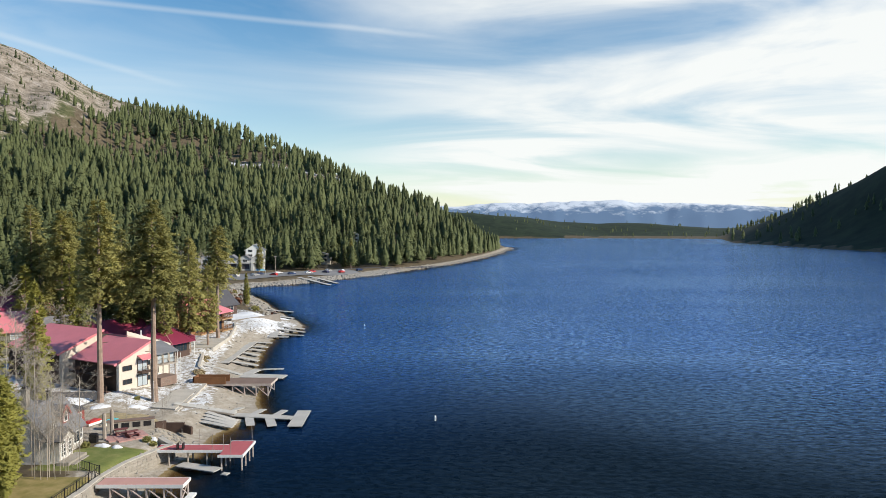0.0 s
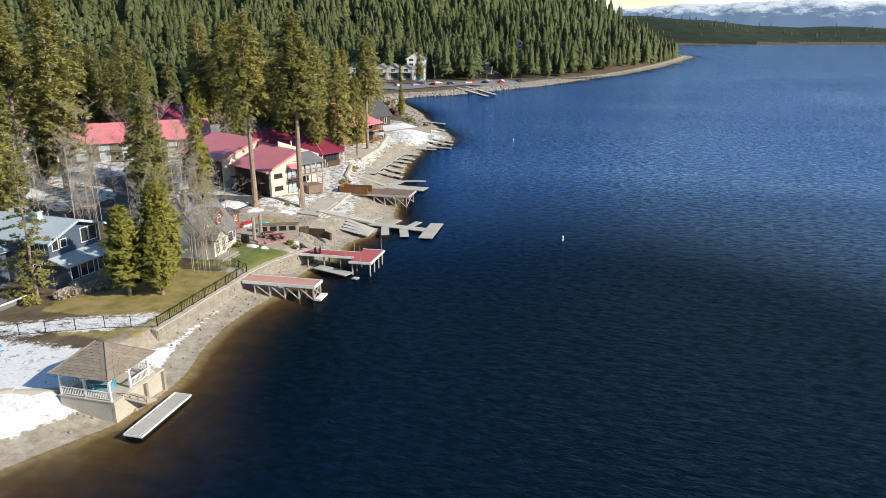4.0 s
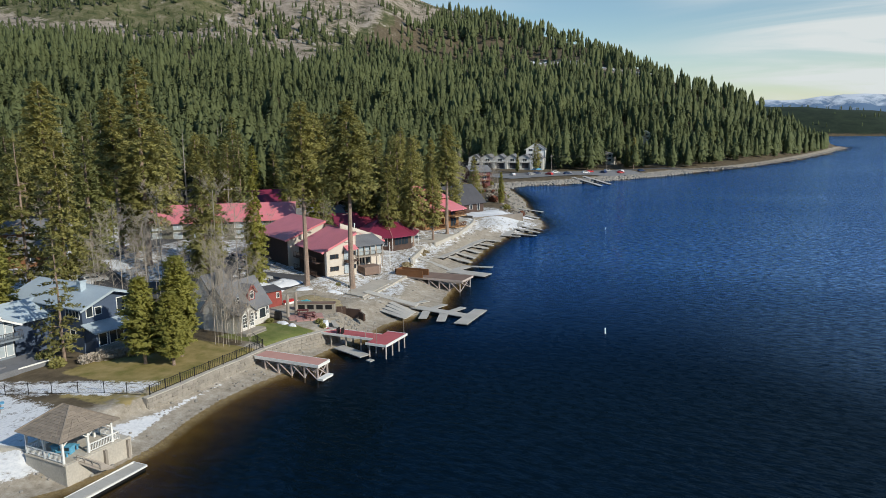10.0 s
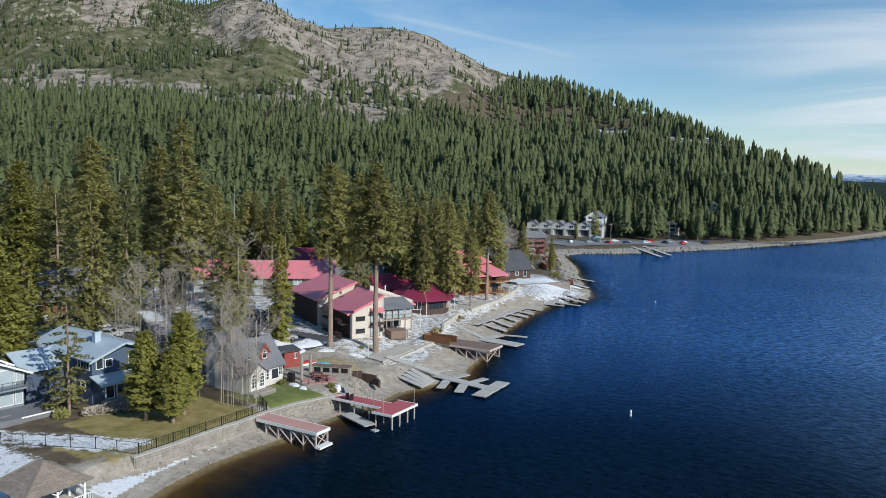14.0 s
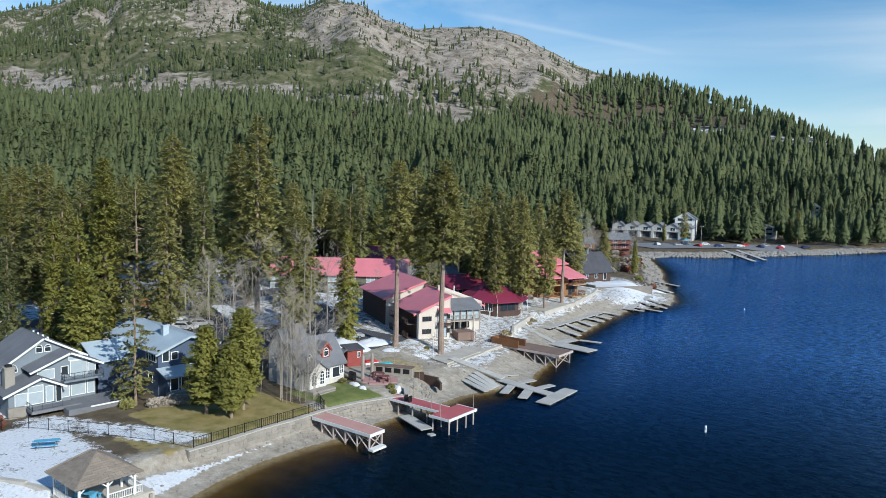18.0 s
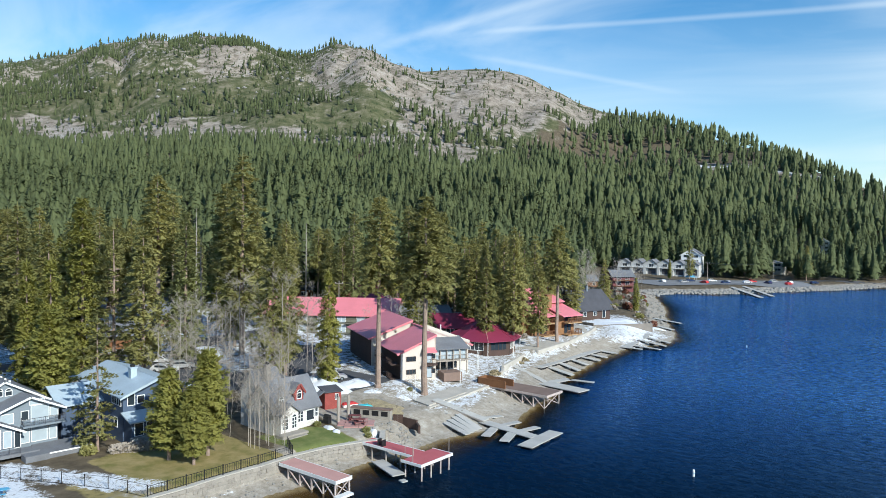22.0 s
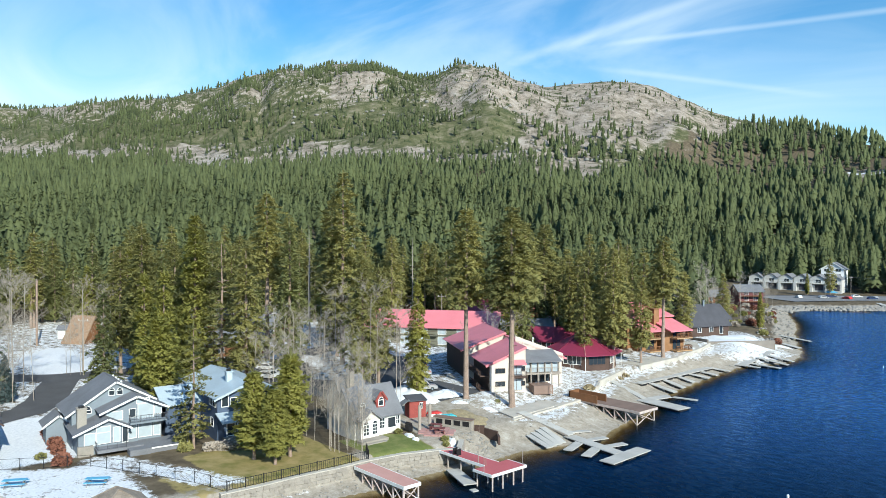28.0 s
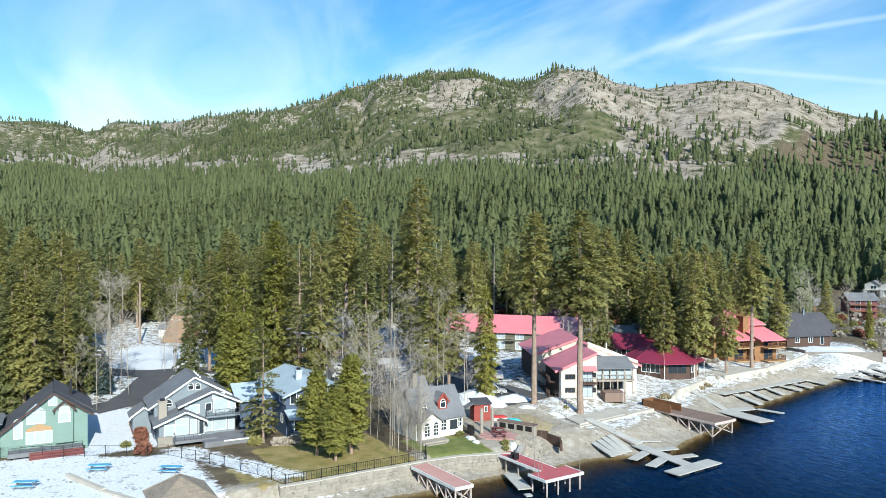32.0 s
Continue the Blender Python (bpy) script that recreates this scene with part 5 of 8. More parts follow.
def townhouses():
    """Row of white units with dark garage bays, and the houses round them."""
    for k in range(6):
        x, y = -153 + k * 7.6, 419 + k * 1.2
        h = thing("townhouse", (x, y, 4.4), 9, "white townhouse unit with dark garage door and grey roof", "house", "townhouse row")
        part("wall", prism([(0, 0, -2), (7.4, 0, -2), (7.4, 0, 5.8), (4.2, 0, 8.2), (0, 0, 6.4)], (0, 11, 0)), M_PALEGREY, h)
        slab(h, 0 - .2, 6.3, 4.2, 8.3, -.6, 11.3, .2, M_GREYROOF); slab(h, 4.2, 8.3, 7.6, 5.7, -.6, 11.3, .2, M_GREYROOF)
        part("garage_door", boxes((2.6, 6.6, -.08, .05, 0, 3.0)), M_DKROOF, h)
        part("pier_wall", boxes((0, 1.5, -1.6, 0, -1, 4.0)), M_PALEGREY, h)
        b = part("balcony", boxes((1.5, 7.2, -1.5, 0, 3.4, 3.6)), M_PALEGREY, h)
        railing(b, [(1.6, -1.4, 3.6), (7.1, -1.4, 3.6)], .9, M_WHITE, 1.4)
        window(h, 4.2, 4.0, 2.6, 1.7, 0, cols=2)
    def tall(x, y, z, rz, wm, w, d, e, r, lab, rm=None):
        h = thing("shore_house", (x, y, z), rz, lab, "house")
        gable(h, -w / 2, w / 2, 0, d, 0, e, e, 0, r, wm, rm or M_GREYROOF, .7, M_WHITE)
        for zz in np.arange(.8, e, 2.8):
            window(h, -w / 4, float(zz), w * .22, 1.4, 0, cols=2); window(h, w / 4, float(zz), w * .22, 1.4, 0, cols=2)
        window(h, w / 2, e * .5, 1.2, 1.3, d / 2, rz=90)
    tall(-115, 434, 5, 10, M_WHITE, 11, 12, 10.5, 14.0, "tall white gabled house above the townhouses")
    tall(-86, 492, 5, 0, M_CREAM, 16, 10, 5, 7, "low cream house among pines near the shore")
    tall(-72, 572, float(ground_z(-72, 572)) - .3, -10, M_WHITE, 9, 10, 8, 10.5, "white house among pines on the slope")
    tall(-36, 506, 4, -5, M_OLIVE, 8, 6, 2.8, 4.4, "small olive house by the shore road")
    tall(-233, 686, float(ground_z(-233, 686)) - 1, 40, M_BROWN, 12, 10, 5, 8.6, "house with red roof on the wooded slope", M_RED)
    tall(-250, 336, float(ground_z(-250, 336)), 35, M_BROWN, 15, 10, 5, 8, "red-roofed house among the pines on the slope", M_RED)
    # steep plywood-brown roof in the clearing
    a = thing("a_frame", (-152, 74.5, float(ground_z(-150, 76)) - .2), -54, "steep brown roofed cabin in the clearing", "house")
    gable(a, -3.7, 3.7, 0, 5.4, 0, .5, .5, 0, 6.3, M_BROWN, M_CABIN, .3)
    w = thing("clearing_shed", (-157, 73.4, float(ground_z(-157, 73.4))), 60, "small white shed with grey roof in the clearing", "shed")
    side_gable(w, -1.6, 1.6, 0, 2.8, 0, 2.3, 3.1, M_WHITE, M_GREYROOF, .3)
    t = thing("motel", (-150, 40, 5.2), 75, "pale long house with mint green metal roof", "house")
    M_MINT = material("mint_metal_roof", (0.33, 0.62, 0.52), 0.5, 0, 0.08)
    side_gable(t, -8, 10, 0, 8, 0, 3.0, 4.6, M_CREAM, M_MINT, .6)
    for x in (-5, -1, 3, 7):
        window(t, x, .9, 1.4, 1.2, 0, cols=2)
    for x, y, rz, w in ((-112, 96, 55, 12), (-128, 110, 50, 10), (-122, 88, 60, 9), (-150, 105, 55, 11), (-140, 150, 55, 12), (-150, 172, 50, 12), (-135, 200, 50, 12)):
        c = thing("village_house", (x, y, float(ground_z(x, y))), rz, "low brown village house with snow-dusted roof among pines", "house", "village houses")
        side_gable(c, -w / 2, w / 2, 0, 8, 0, 3.0, 5.2, M_BROWN, M_GREYROOF, .7)
        for q in (-w / 4, w / 4):
            window(c, q, .9, 1.5, 1.2, 0, cols=2)


grey_house(); green_house(); blue_house(); cottage(); lodge(); long_wing(); restaurant()
condo(-60.0, 171.4, 3.4, 76).scale = (1.06, 1.2, 1.12)
barn(); townhouses()

# ---- docks, piers and shore walls ----
M_PILE = material("weathered_pile", (0.5, 0.42, 0.38), 0.8, 0, 0.2, 1.5, 9)
def quad(p, q, w):
    """Plan of a strip from p to q of width w."""
    p, q = Vector(p), Vector(q)
    n = Vector((-(q - p).y, (q - p).x)).normalized() * w / 2
    return [tuple(p + n), tuple(p - n), tuple(q - n), tuple(q + n)]


def board_strip(parent, p, q, w, z0, z1, mat, th=.12, pitch=1.2, name="deck_section"):
    """A walkway of separate sections from p to q, from height z0 to z1."""
    p, q = Vector(p), Vector(q)
    n = max(1, round((q - p).length / pitch))
    s = Vector((-(q - p).y, (q - p).x)).normalized() * w / 2
    for k in range(n):
        a, b = p.lerp(q, k / n), p.lerp(q, (k + .985) / n)
        za, zb = z0 + (z1 - z0) * k / n, z0 + (z1 - z0) * (k + 1) / n
        c = [(a + s, za), (a - s, za), (b - s, zb), (b + s, zb)]
        part(name, prism([(v.x, v.y, zz - th) for v, zz in c], (0, 0, th)), mat, parent)


def float_dock(name, strips, label, cat="dock", z=.45, mat=None, pad=True):
    """A floating dock of strips ((x, y), (x, y), width) with dark floats below."""
    d = thing(name, (0, 0, 0), 0, label, cat)
    for p, q, w in strips:
        z0 = float(max(z, ground_z(*p) + .22)); z1 = float(max(z, ground_z(*q) + .22))
        board_strip(d, p, q, w, z0, z1, mat or M_DOCK)
        L = (Vector(q) - Vector(p)).length
        n = max(1, int(L / 2.6))
        for k in range(n):
            c = Vector(p).lerp(Vector(q), (k + .5) / n)
            zz = z0 + (z1 - z0) * (k + .5) / n
            part("float", boxes((c.x - w * .42, c.x + w * .42, c.y - w * .42, c.y + w * .42, zz - .55, zz - .12)), M_BLACK, d)
    return d


float_dock("floating_dock", [((-33.2, 110.9), (-23.4, 109.5), 1.9), ((-30.2, 109.7), (-28.8, 105.3), 1.3), ((-33.8, 111.8), (-32.9, 115.5), 1.0),
                             ((-26.9, 109.2), (-25.5, 105.0), 1.4), ((-30.1, 111.3), (-29.2, 114.7), 1.1), ((-26.4, 110.8), (-25.6, 114.1), 1.2), ((-22.1, 104.8), (-22.4, 113.8), 2.2)],
           "grey branching floating dock with short finger berths")
gw = thing("gangway", (0, 0, 0), 0, "grey boarded gangway sloping from the terrace to the dock", "gangway")
for k in range(9):
    f, g = k / 9, (k + .93) / 9
    p, q = Vector((-41.9, 110.2, 2.62)), Vector((-32.6, 111.0, .82))
    part("board_panel", prism([p.lerp(q, f) + Vector((0, -.75, 0)), p.lerp(q, g) + Vector((0, -.75, 0)), p.lerp(q, g) + Vector((0, .75, 0)), p.lerp(q, f) + Vector((0, .75, 0))], (0, 0, -.14)), M_DOCK, gw)
for k in (-.7, .7):
    part("side_beam", bar((-41.9, 110.2 + k, 2.42), (-32.6, 111.0 + k, .62), .12, .2), M_GREYWOOD, gw)
float_dock("stacked_dock", [((-36.2 - .1 * k, 105.7 + 1.12 * k), (-31.2 - .1 * k, 104.4 + 1.12 * k), 1.0) for k in range(4)], "pulled-up dock sections lying on the snowy beach")
float_dock("floating_dock", [((-54.5, 145.4), (-40.4, 141.6), 1.3), ((-40.2, 140.7), (-31.2, 139.5), 3.4), ((-39.4, 142.3), (-38.4, 147.2), 2.0), ((-38.0, 146.7), (-33.2, 147.5), 1.0)], "U-shaped grey floating dock at the waterline")
float_dock("finger_dock", [((-46.0, 147.6), (-48.2, 179.5), 2.3)] + [((rx, ry), (tx, ty), 1.3) for (rx, ry), (tx, ty) in zip(
    ((-45.4, 151.6), (-46.2, 157.1), (-47.0, 163.0), (-47.4, 168.2), (-47.6, 173.7), (-48.0, 179.6)), ((-39.5, 150.8), (-40.7, 155.9), (-42.4, 162.7), (-42.5, 169.1), (-43.0, 173.6), (-43.5, 180.2)))],
           "long pale dock with six finger berths along the beach")
float_dock("finger_dock", [((-45.6, 189.2), (-48.6, 211), 2.2), ((-45.4, 190), (-41.5, 189.8), 1.2), ((-46, 194), (-38, 192.6), 1.2), ((-46.6, 199.5), (-38.8, 198.4), 1.2), ((-47.4, 205.5), (-40, 204.3), 1.2)], "small finger dock on the snowy point")
float_dock("floating_dock", [((-57.5, 232), (-48.3, 228.6), 1.6)], "short pale dock at the bay")
float_dock("floating_dock", [((-62, 248), (-52, 245), 1.4)], "short pale dock at the bay")
float_dock("boat_ramp_dock", [((-86, 398.3), (-57.2, 358.5), 2.2)], "long grey launch dock running into the bay", z=.4)
float_dock("boat_ramp_dock", [((-80.6, 403.5), (-54.8, 368.8), 2.0)], "long grey launch dock running into the bay", z=.4)


def trestle_pier(name, label, deck, z, mat, xs, y0, y1, foot, brace_mat, skirt=True, edge=None):
    """A pier standing on braced bents; xs are the bents from shore to tip."""
    d = thing(name, (0, 0, 0), 0, label, "pier")
    x0, x1 = deck
    n = max(2, round(abs(x1 - x0) / 1.0))
    for k in range(n):
        a, b = x0 + (x1 - x0) * k / n, x0 + (x1 - x0) * (k + .985) / n
        part("deck_section", boxes((min(a, b), max(a, b), y0, y1, z - .09, z)), mat, d)
    part("edge_beam", boxes((min(x0, x1), max(x0, x1), y0 - .08, y0, z - .35, z + .03)), edge or brace_mat, d)
    part("edge_beam", boxes((min(x0, x1), max(x0, x1), y1, y1 + .08, z - .35, z + .03)), edge or brace_mat, d)
    part("edge_beam", boxes((x1, x1 + .08, y0 - .08, y1 + .08, z - .35, z + .03)), edge or brace_mat, d)
    for i, x in enumerate(xs):
        for y in (y0 + .12, y1 - .12):
            b = min(float(ground_z(x, y)), .3) - .6
            part("post", bar((x, y, b), (x, y, z - .1), .17), brace_mat, d)
        g = max(float(ground_z(x, (y0 + y1) / 2)), -.1)
        if z - g > .9:
            part("brace", bar((x, y0 + .1, g + .1), (x, y1 - .1, z - .35), .1), brace_mat, d)
            part("brace", bar((x, y1 - .1, g + .1), (x, y0 + .1, z - .35), .1), brace_mat, d)
            if i:
                for y in (y0 + .05, y1 - .05):
                    part("brace", bar((xs[i - 1], y, z - .35), (x, y, g + .15), .1), brace_mat, d)
    return d


pk = trestle_pier("pier", "faded pink decked pier on white braced timber legs", (-38.0, -28.5), 1.9, M_PINK, [-36.5, -34.5, -32.5, -30.6, -28.7], 76.8, 79.1, 0, M_PILE, edge=M_WHITE)
part("landing", boxes((-28.4, -27.6, 76.4, 78.6, .15, .4)), M_WHITE, pk, "low white landing step")
rd = thing("pier", (0, 0, 0), 0, "red decked L-shaped pier on white piles", "pier")
for k in range(9):
    part("deck_section", boxes((-36.4 + k * .97, -35.445 + k * .97, 88.5, 90.7, 1.9, 2.0)), M_REDDECK, rd)
for k in range(3):
    part("deck_section", boxes((-27.65 + k * .97, -26.69 + k * .97, 86.6, 92.3, 1.902, 2.005)), M_REDDECK, rd)
part("edge_beam", boxes((-27.77, -24.62, 86.48, 86.6, 1.72, 2.04), (-27.77, -24.62, 92.3, 92.42, 1.72, 2.04), (-24.74, -24.62, 86.6, 92.3, 1.72, 2.04), (-36.4, -27.77, 88.38, 88.5, 1.72, 2.04), (-36.4, -27.67, 90.7, 90.82, 1.72, 2.04)), M_WHITE, rd)
for x in (-27.4, -24.9):
    for y in (86.9, 88.6, 90.4, 92.0):
        part("pier_leg", bar((x, y, -1.2), (x, y, 1.9), .14, sides=8), M_PILE, rd)
for x in (-34.6, -32.2, -29.8):
    for y in (88.7, 90.5):
        part("pier_leg", bar((x, y, -1), (x, y, 1.9), .16, sides=8), M_GREYWOOD, rd)
for x, y in ((-33.6, 90.6), (-31.4, 90.7), (-29.0, 88.6), (-27.6, 88.5), (-25.0, 92.1), (-26.2, 86.8)):
    part("lamp_post", bar((x, y, 1.9), (x, y, 4.1), .05), M_GREYWOOD, rd)
part("hand_rail", boxes((-33.6, -33.5, 88.6, 89.3, 2.0, 2.8)), M_BLACK, rd)
part("hand_rail", boxes((-32.9, -32.8, 88.6, 89.3, 2.0, 2.8)), M_BLACK, rd)
float_dock("floating_dock", [((-33.0, 88.0), (-27.5, 85.9), 1.7)], "short pale floating dock beside the red pier")
float_dock("floating_step", [((-26.9, 85.6), (-26.1, 85.4), .8)], "small pale float on the water", z=.12)
bp = trestle_pier("pier", "brown decked timber pier on white cross-braced legs", (-44.0, -30.6), 2.2, M_BRNDECK, [-41.5, -39.5, -37.4, -35.3, -33.2, -31.1], 125.2, 130.2, 0, M_PILE)
part("stair_rail", boxes((-44.3, -38.5, 124.9, 125.05, 2.2, 3.45), (-44.3, -44.1, 124.9, 127.5, 2.2, 3.45), (-44.2, -38.5, 127.4, 127.55, 2.2, 3.4)), M_BROWN, bp, "solid brown timber railing")


def gazebo():
    """White pavilion with a cedar hip roof on a concrete terrace."""
    g = thing("gazebo", (-36.1, 49.4, 1.95), -2, "white timber gazebo with cedar shingle roof on concrete base", "gazebo")
    W, D = 2.6, 2.55
    g.scale = (1, 1, .84)
    part("base", boxes((-W, W, -D, D + .6, -2.4, -.1)), M_CONC, g)
    part("floor", boxes((-W - .08, W + .08, -D - .08, D + .68, -.1, 0)), M_CONC, g)
    posts = [(-W + .15, -D + .15), (0, -D + .15), (W - .15, -D + .15), (W - .15, D - .15), (0, D - .15), (-W + .15, D - .15), (W - .15, 0)]
    for x, y in posts:
        p = part("post", boxes((x - .09, x + .09, y - .09, y + .09, 0, 2.5)), M_WHITE, g)
        for dx, dy in ((.75, 0), (-.75, 0), (0, .75), (0, -.75)):
            if abs(x + dx) < W and abs(y + dy) < D and (abs(y) > D - .5 if dx else abs(x) > W - .5):
                part("knee_brace", bar((x, y, 1.75), (x + dx, y + dy, 2.45), .1), M_WHITE, p)
    part("plate", boxes((-W, W, -D, -D + .2, 2.45, 2.65), (-W, W, D - .2, D, 2.45, 2.65), (-W, -W + .2, -D, D, 2.45, 2.65), (W - .2, W, -D, D, 2.45, 2.65)), M_WHITE, g)
    railing(g, [(-W + .1, D - .2, 0), (-W + .1, -D + .1, 0), (W - .15, -D + .1, 0)], .9, M_WHITE, 3, .16, w=.09)
    railing(g, [(W - .1, 0, 0), (W - .1, D + .5, 0), (-W + .1, D + .5, 0)], .9, M_WHITE, 3, .16, w=.09)
    # hip roof laid with shingle courses
    E, H0, H1 = .42, 2.5, 4.75
    sides = [((-W - E, -D - E), (W + E, -D - E), 0), ((W + E, -D - E), (W + E, D + E), 1), ((W + E, D + E), (-W - E, D + E), 2), ((-W - E, D + E), (-W - E, -D - E), 3)]
    rng = random.Random(5)
    bm = bmesh.new()
    apexa, apexb = Vector((-.5, 0, H1)), Vector((.5, 0, H1))
    for (ax, ay), (bx, by), s in sides:
        A, B = Vector((ax, ay, H0)), Vector((bx, by, H0))
        TA, TB = (apexa, apexb) if s == 0 else (apexb, apexb) if s == 1 else (apexb, apexa) if s == 2 else (apexa, apexa)
        deck = [bm.verts.new(v) for v in ((A, B, TB, TA) if s in (0, 2) else (A, B, TB))]
        bm.faces.new(deck)
    under = part("roof", bm, M_SHINGLE, g)
    for (ax, ay), (bx, by), s in sides:
        A, B = Vector((ax, ay, H0)), Vector((bx, by, H0))
        TA, TB = (apexa, apexb) if s == 0 else (apexb, apexb) if s == 1 else (apexb, apexa) if s == 2 else (apexa, apexa)
        n = (B - A).cross(TA - A).normalized()
        rows = 13
        for r in range(rows):
            f0, f1 = r / rows, (r + 1.25) / rows
            P0, Q0 = A.lerp(TA, f0), B.lerp(TB, f0)
            P1, Q1 = A.lerp(TA, min(f1, 1)), B.lerp(TB, min(f1, 1))
            c = max(1, int((Q0 - P0).length / .62))
            for k in range(c):
                a, b = (k + .03) / c, (k + .97) / c
                lift = n * (.05 + rng.random() * .035)
                bm = bmesh.new()
                lo0, lo1, hi0, hi1 = P0.lerp(Q0, a), P0.lerp(Q0, b), P1.lerp(Q1, a), P1.lerp(Q1, b)
                v = [bm.verts.new(q) for q in (lo0, lo1, hi1, hi0, lo0 + lift, lo1 + lift, hi1 + n * .012, hi0 + n * .012)]
                for f in ((4, 5, 6, 7), (0, 1, 5, 4), (1, 2, 6, 5), (3, 0, 4, 7)):
                    bm.faces.new([v[i] for i in f])
                part("shingle", bm, M_SHINGLE, under)
    for (ax, ay), T in (((-W - E, -D - E), apexa), ((W + E, -D - E), apexb), ((W + E, D + E), apexb), ((-W - E, D + E), apexa)):
        part("hip_cap", bar((ax, ay, H0 + .06), T + Vector((0, 0, .08)), .12), M_SHINGLE, under)
    # terrace beside it and the stair to the dock
    part("sea_wall", boxes((W - .1, W + .25, -D, D + 1.5, -2.6, -.05)), M_CONC, g, "pale concrete sea wall")
    part("terrace", boxes((-W, W - .1, D + .6, D + 1.5, -2.4, -.12)), M_CONC, g)
    for y in (1.2, 3.6):
        part("mooring_post", boxes((W + .3, W + .55, y - .12, y + .12, -2.6, -.2)), M_GREYWOOD, g)
    st = part("stair", prism([(W + .2, -1.4, -.15), (W + 1.5, -.2, -1.4), (W + 1.5, -.2, -1.55), (W + .2, -1.4, -.35)], (.35, .9, 0)), M_GREYWOOD, g, "grey gangway stair")
    railing(st, [(W + .2, -1.4, -.15), (W + 1.5, -.2, -1.4)], .7, M_GREYWOOD, .8)
    t = thing("bench_table", (-35.7, 48.4, 1.95), 20, "teal table with benches under the gazebo roof", "table")
    part("tabletop", boxes((-1, 1, -.4, .4, .68, .74)), M_TABLE, t)
    for x in (-.8, .8):
        part("leg", boxes((x - .05, x + .05, -.35, .35, 0, .68)), M_TABLE, t)
    for y in (-.75, .75):
        part("bench", boxes((-1, 1, y - .15, y + .15, .4, .46)), M_TABLE, t)
        part("leg", boxes((-.85, -.75, y - .1, y + .1, 0, .4), (.75, .85, y - .1, y + .1, 0, .4)), M_TABLE, t)


gazebo()
gd = thing("floating_dock", (0, 0, 0), 0, "white-edged grey floating dock beside the gazebo", "dock")
board_strip(gd, (-30.5, 44.9), (-30.25, 51.7), 1.35, .45, .45, M_DOCK)
part("edge", boxes((-31.25, -31.17, 44.8, 51.8, .3, .47), (-29.6, -29.52, 44.8, 51.8, .3, .47), (-31.2, -29.55, 44.75, 44.82, .3, .47), (-31.2, -29.55, 51.78, 51.85, .3, .47)), M_WHITE, gd)
part("float", boxes((-31.1, -29.65, 44.9, 51.7, -.2, .3)), M_BLACK, gd)


def wall_line(name, pts, thick, height_top, height_bot, mat, label, kind_cat="wall", piece=None):
    """A wall along plan points; tops and feet from functions of the point index."""
    w = thing(name, (0, 0, 0), 0, label, kind_cat)
    for i, (p, q) in enumerate(zip(pts, pts[1:])):
        zt, zb = height_top[i], height_bot[i]
        part("wall_section", prism([(x, y, zb) for x, y in quad(p, q, thick)], (0, 0, zt - zb)), mat, w)
    return w


rw_pts = [(-39.2, 60.6), (-38.9, 65), (-39.0, 70), (-38.6, 75), (-38.7, 79), (-38.0, 84), (-36.4, 88.4), (-35.0, 90.9), (-37.8, 94.0)]
rw = thing("retaining_wall", (0, 0, 0), 0, "pale stone retaining wall below the lawns", "wall", kind="structure")
bm = bmesh.new()
for p, q in zip(rw_pts, rw_pts[1:]):
    prm = prism([(x, y, -.4) for x, y in quad(p, q, .55)], (0, 0, 2.35))
    me_tmp = bpy.data.meshes.new("tmp"); prm.to_mesh(me_tmp); prm.free(); bm.from_mesh(me_tmp)
part("wall_core", bm, M_STONE, rw)
_rng = random.Random(3)
_stone_meshes = []
for k in range(8):
    b = bmesh.new()
    vs = bmesh.ops.create_cube(b, size=1.0)["verts"]
    bmesh.ops.bevel(b, geom=b.edges[:], offset=.16, segments=1, affect='EDGES')
    for v in b.verts:
        v.co += Vector((_rng.uniform(-.08, .08), _rng.uniform(-.08, .08), _rng.uniform(-.08, .08)))
    _stone_meshes.append(mesh_of("stone", b, M_STONE))
count = 0
for p, q in zip(rw_pts, rw_pts[1:]):
    p, q = Vector(p), Vector(q)
    L = (q - p).length
    dirv = (q - p).normalized()
    nrm = Vector((dirv.y, -dirv.x))
    for row in range(4):
        s = _rng.uniform(0, .3)
        while s < L and count < 300:
            ln = _rng.uniform(.5, 1.0)
            c = p + dirv * min(s + ln / 2, L) + nrm * .27
            o = part("stone", _rng.choice(_stone_meshes), None, rw)
            o.matrix_basis = Matrix.Translation((c.x, c.y, .45 + row * .42)) @ pose(0, 0, 0, 0, 0, math.degrees(math.atan2(dirv.y, dirv.x))) @ Matrix.Diagonal((ln * 1.02, .3, .44, 1))
            s += ln; count += 1
cap = part("coping", boxes(), M_CONC, rw)
bm = bmesh.new()
for p, q in zip(rw_pts, rw_pts[1:]):
    prm = prism([(x, y, 1.95) for x, y in quad(p, q, .7)], (0, 0, .12))
    me_tmp = bpy.data.meshes.new("tmp"); prm.to_mesh(me_tmp); prm.free(); bm.from_mesh(me_tmp)
cap.data = mesh_of("coping", bm, M_CONC)

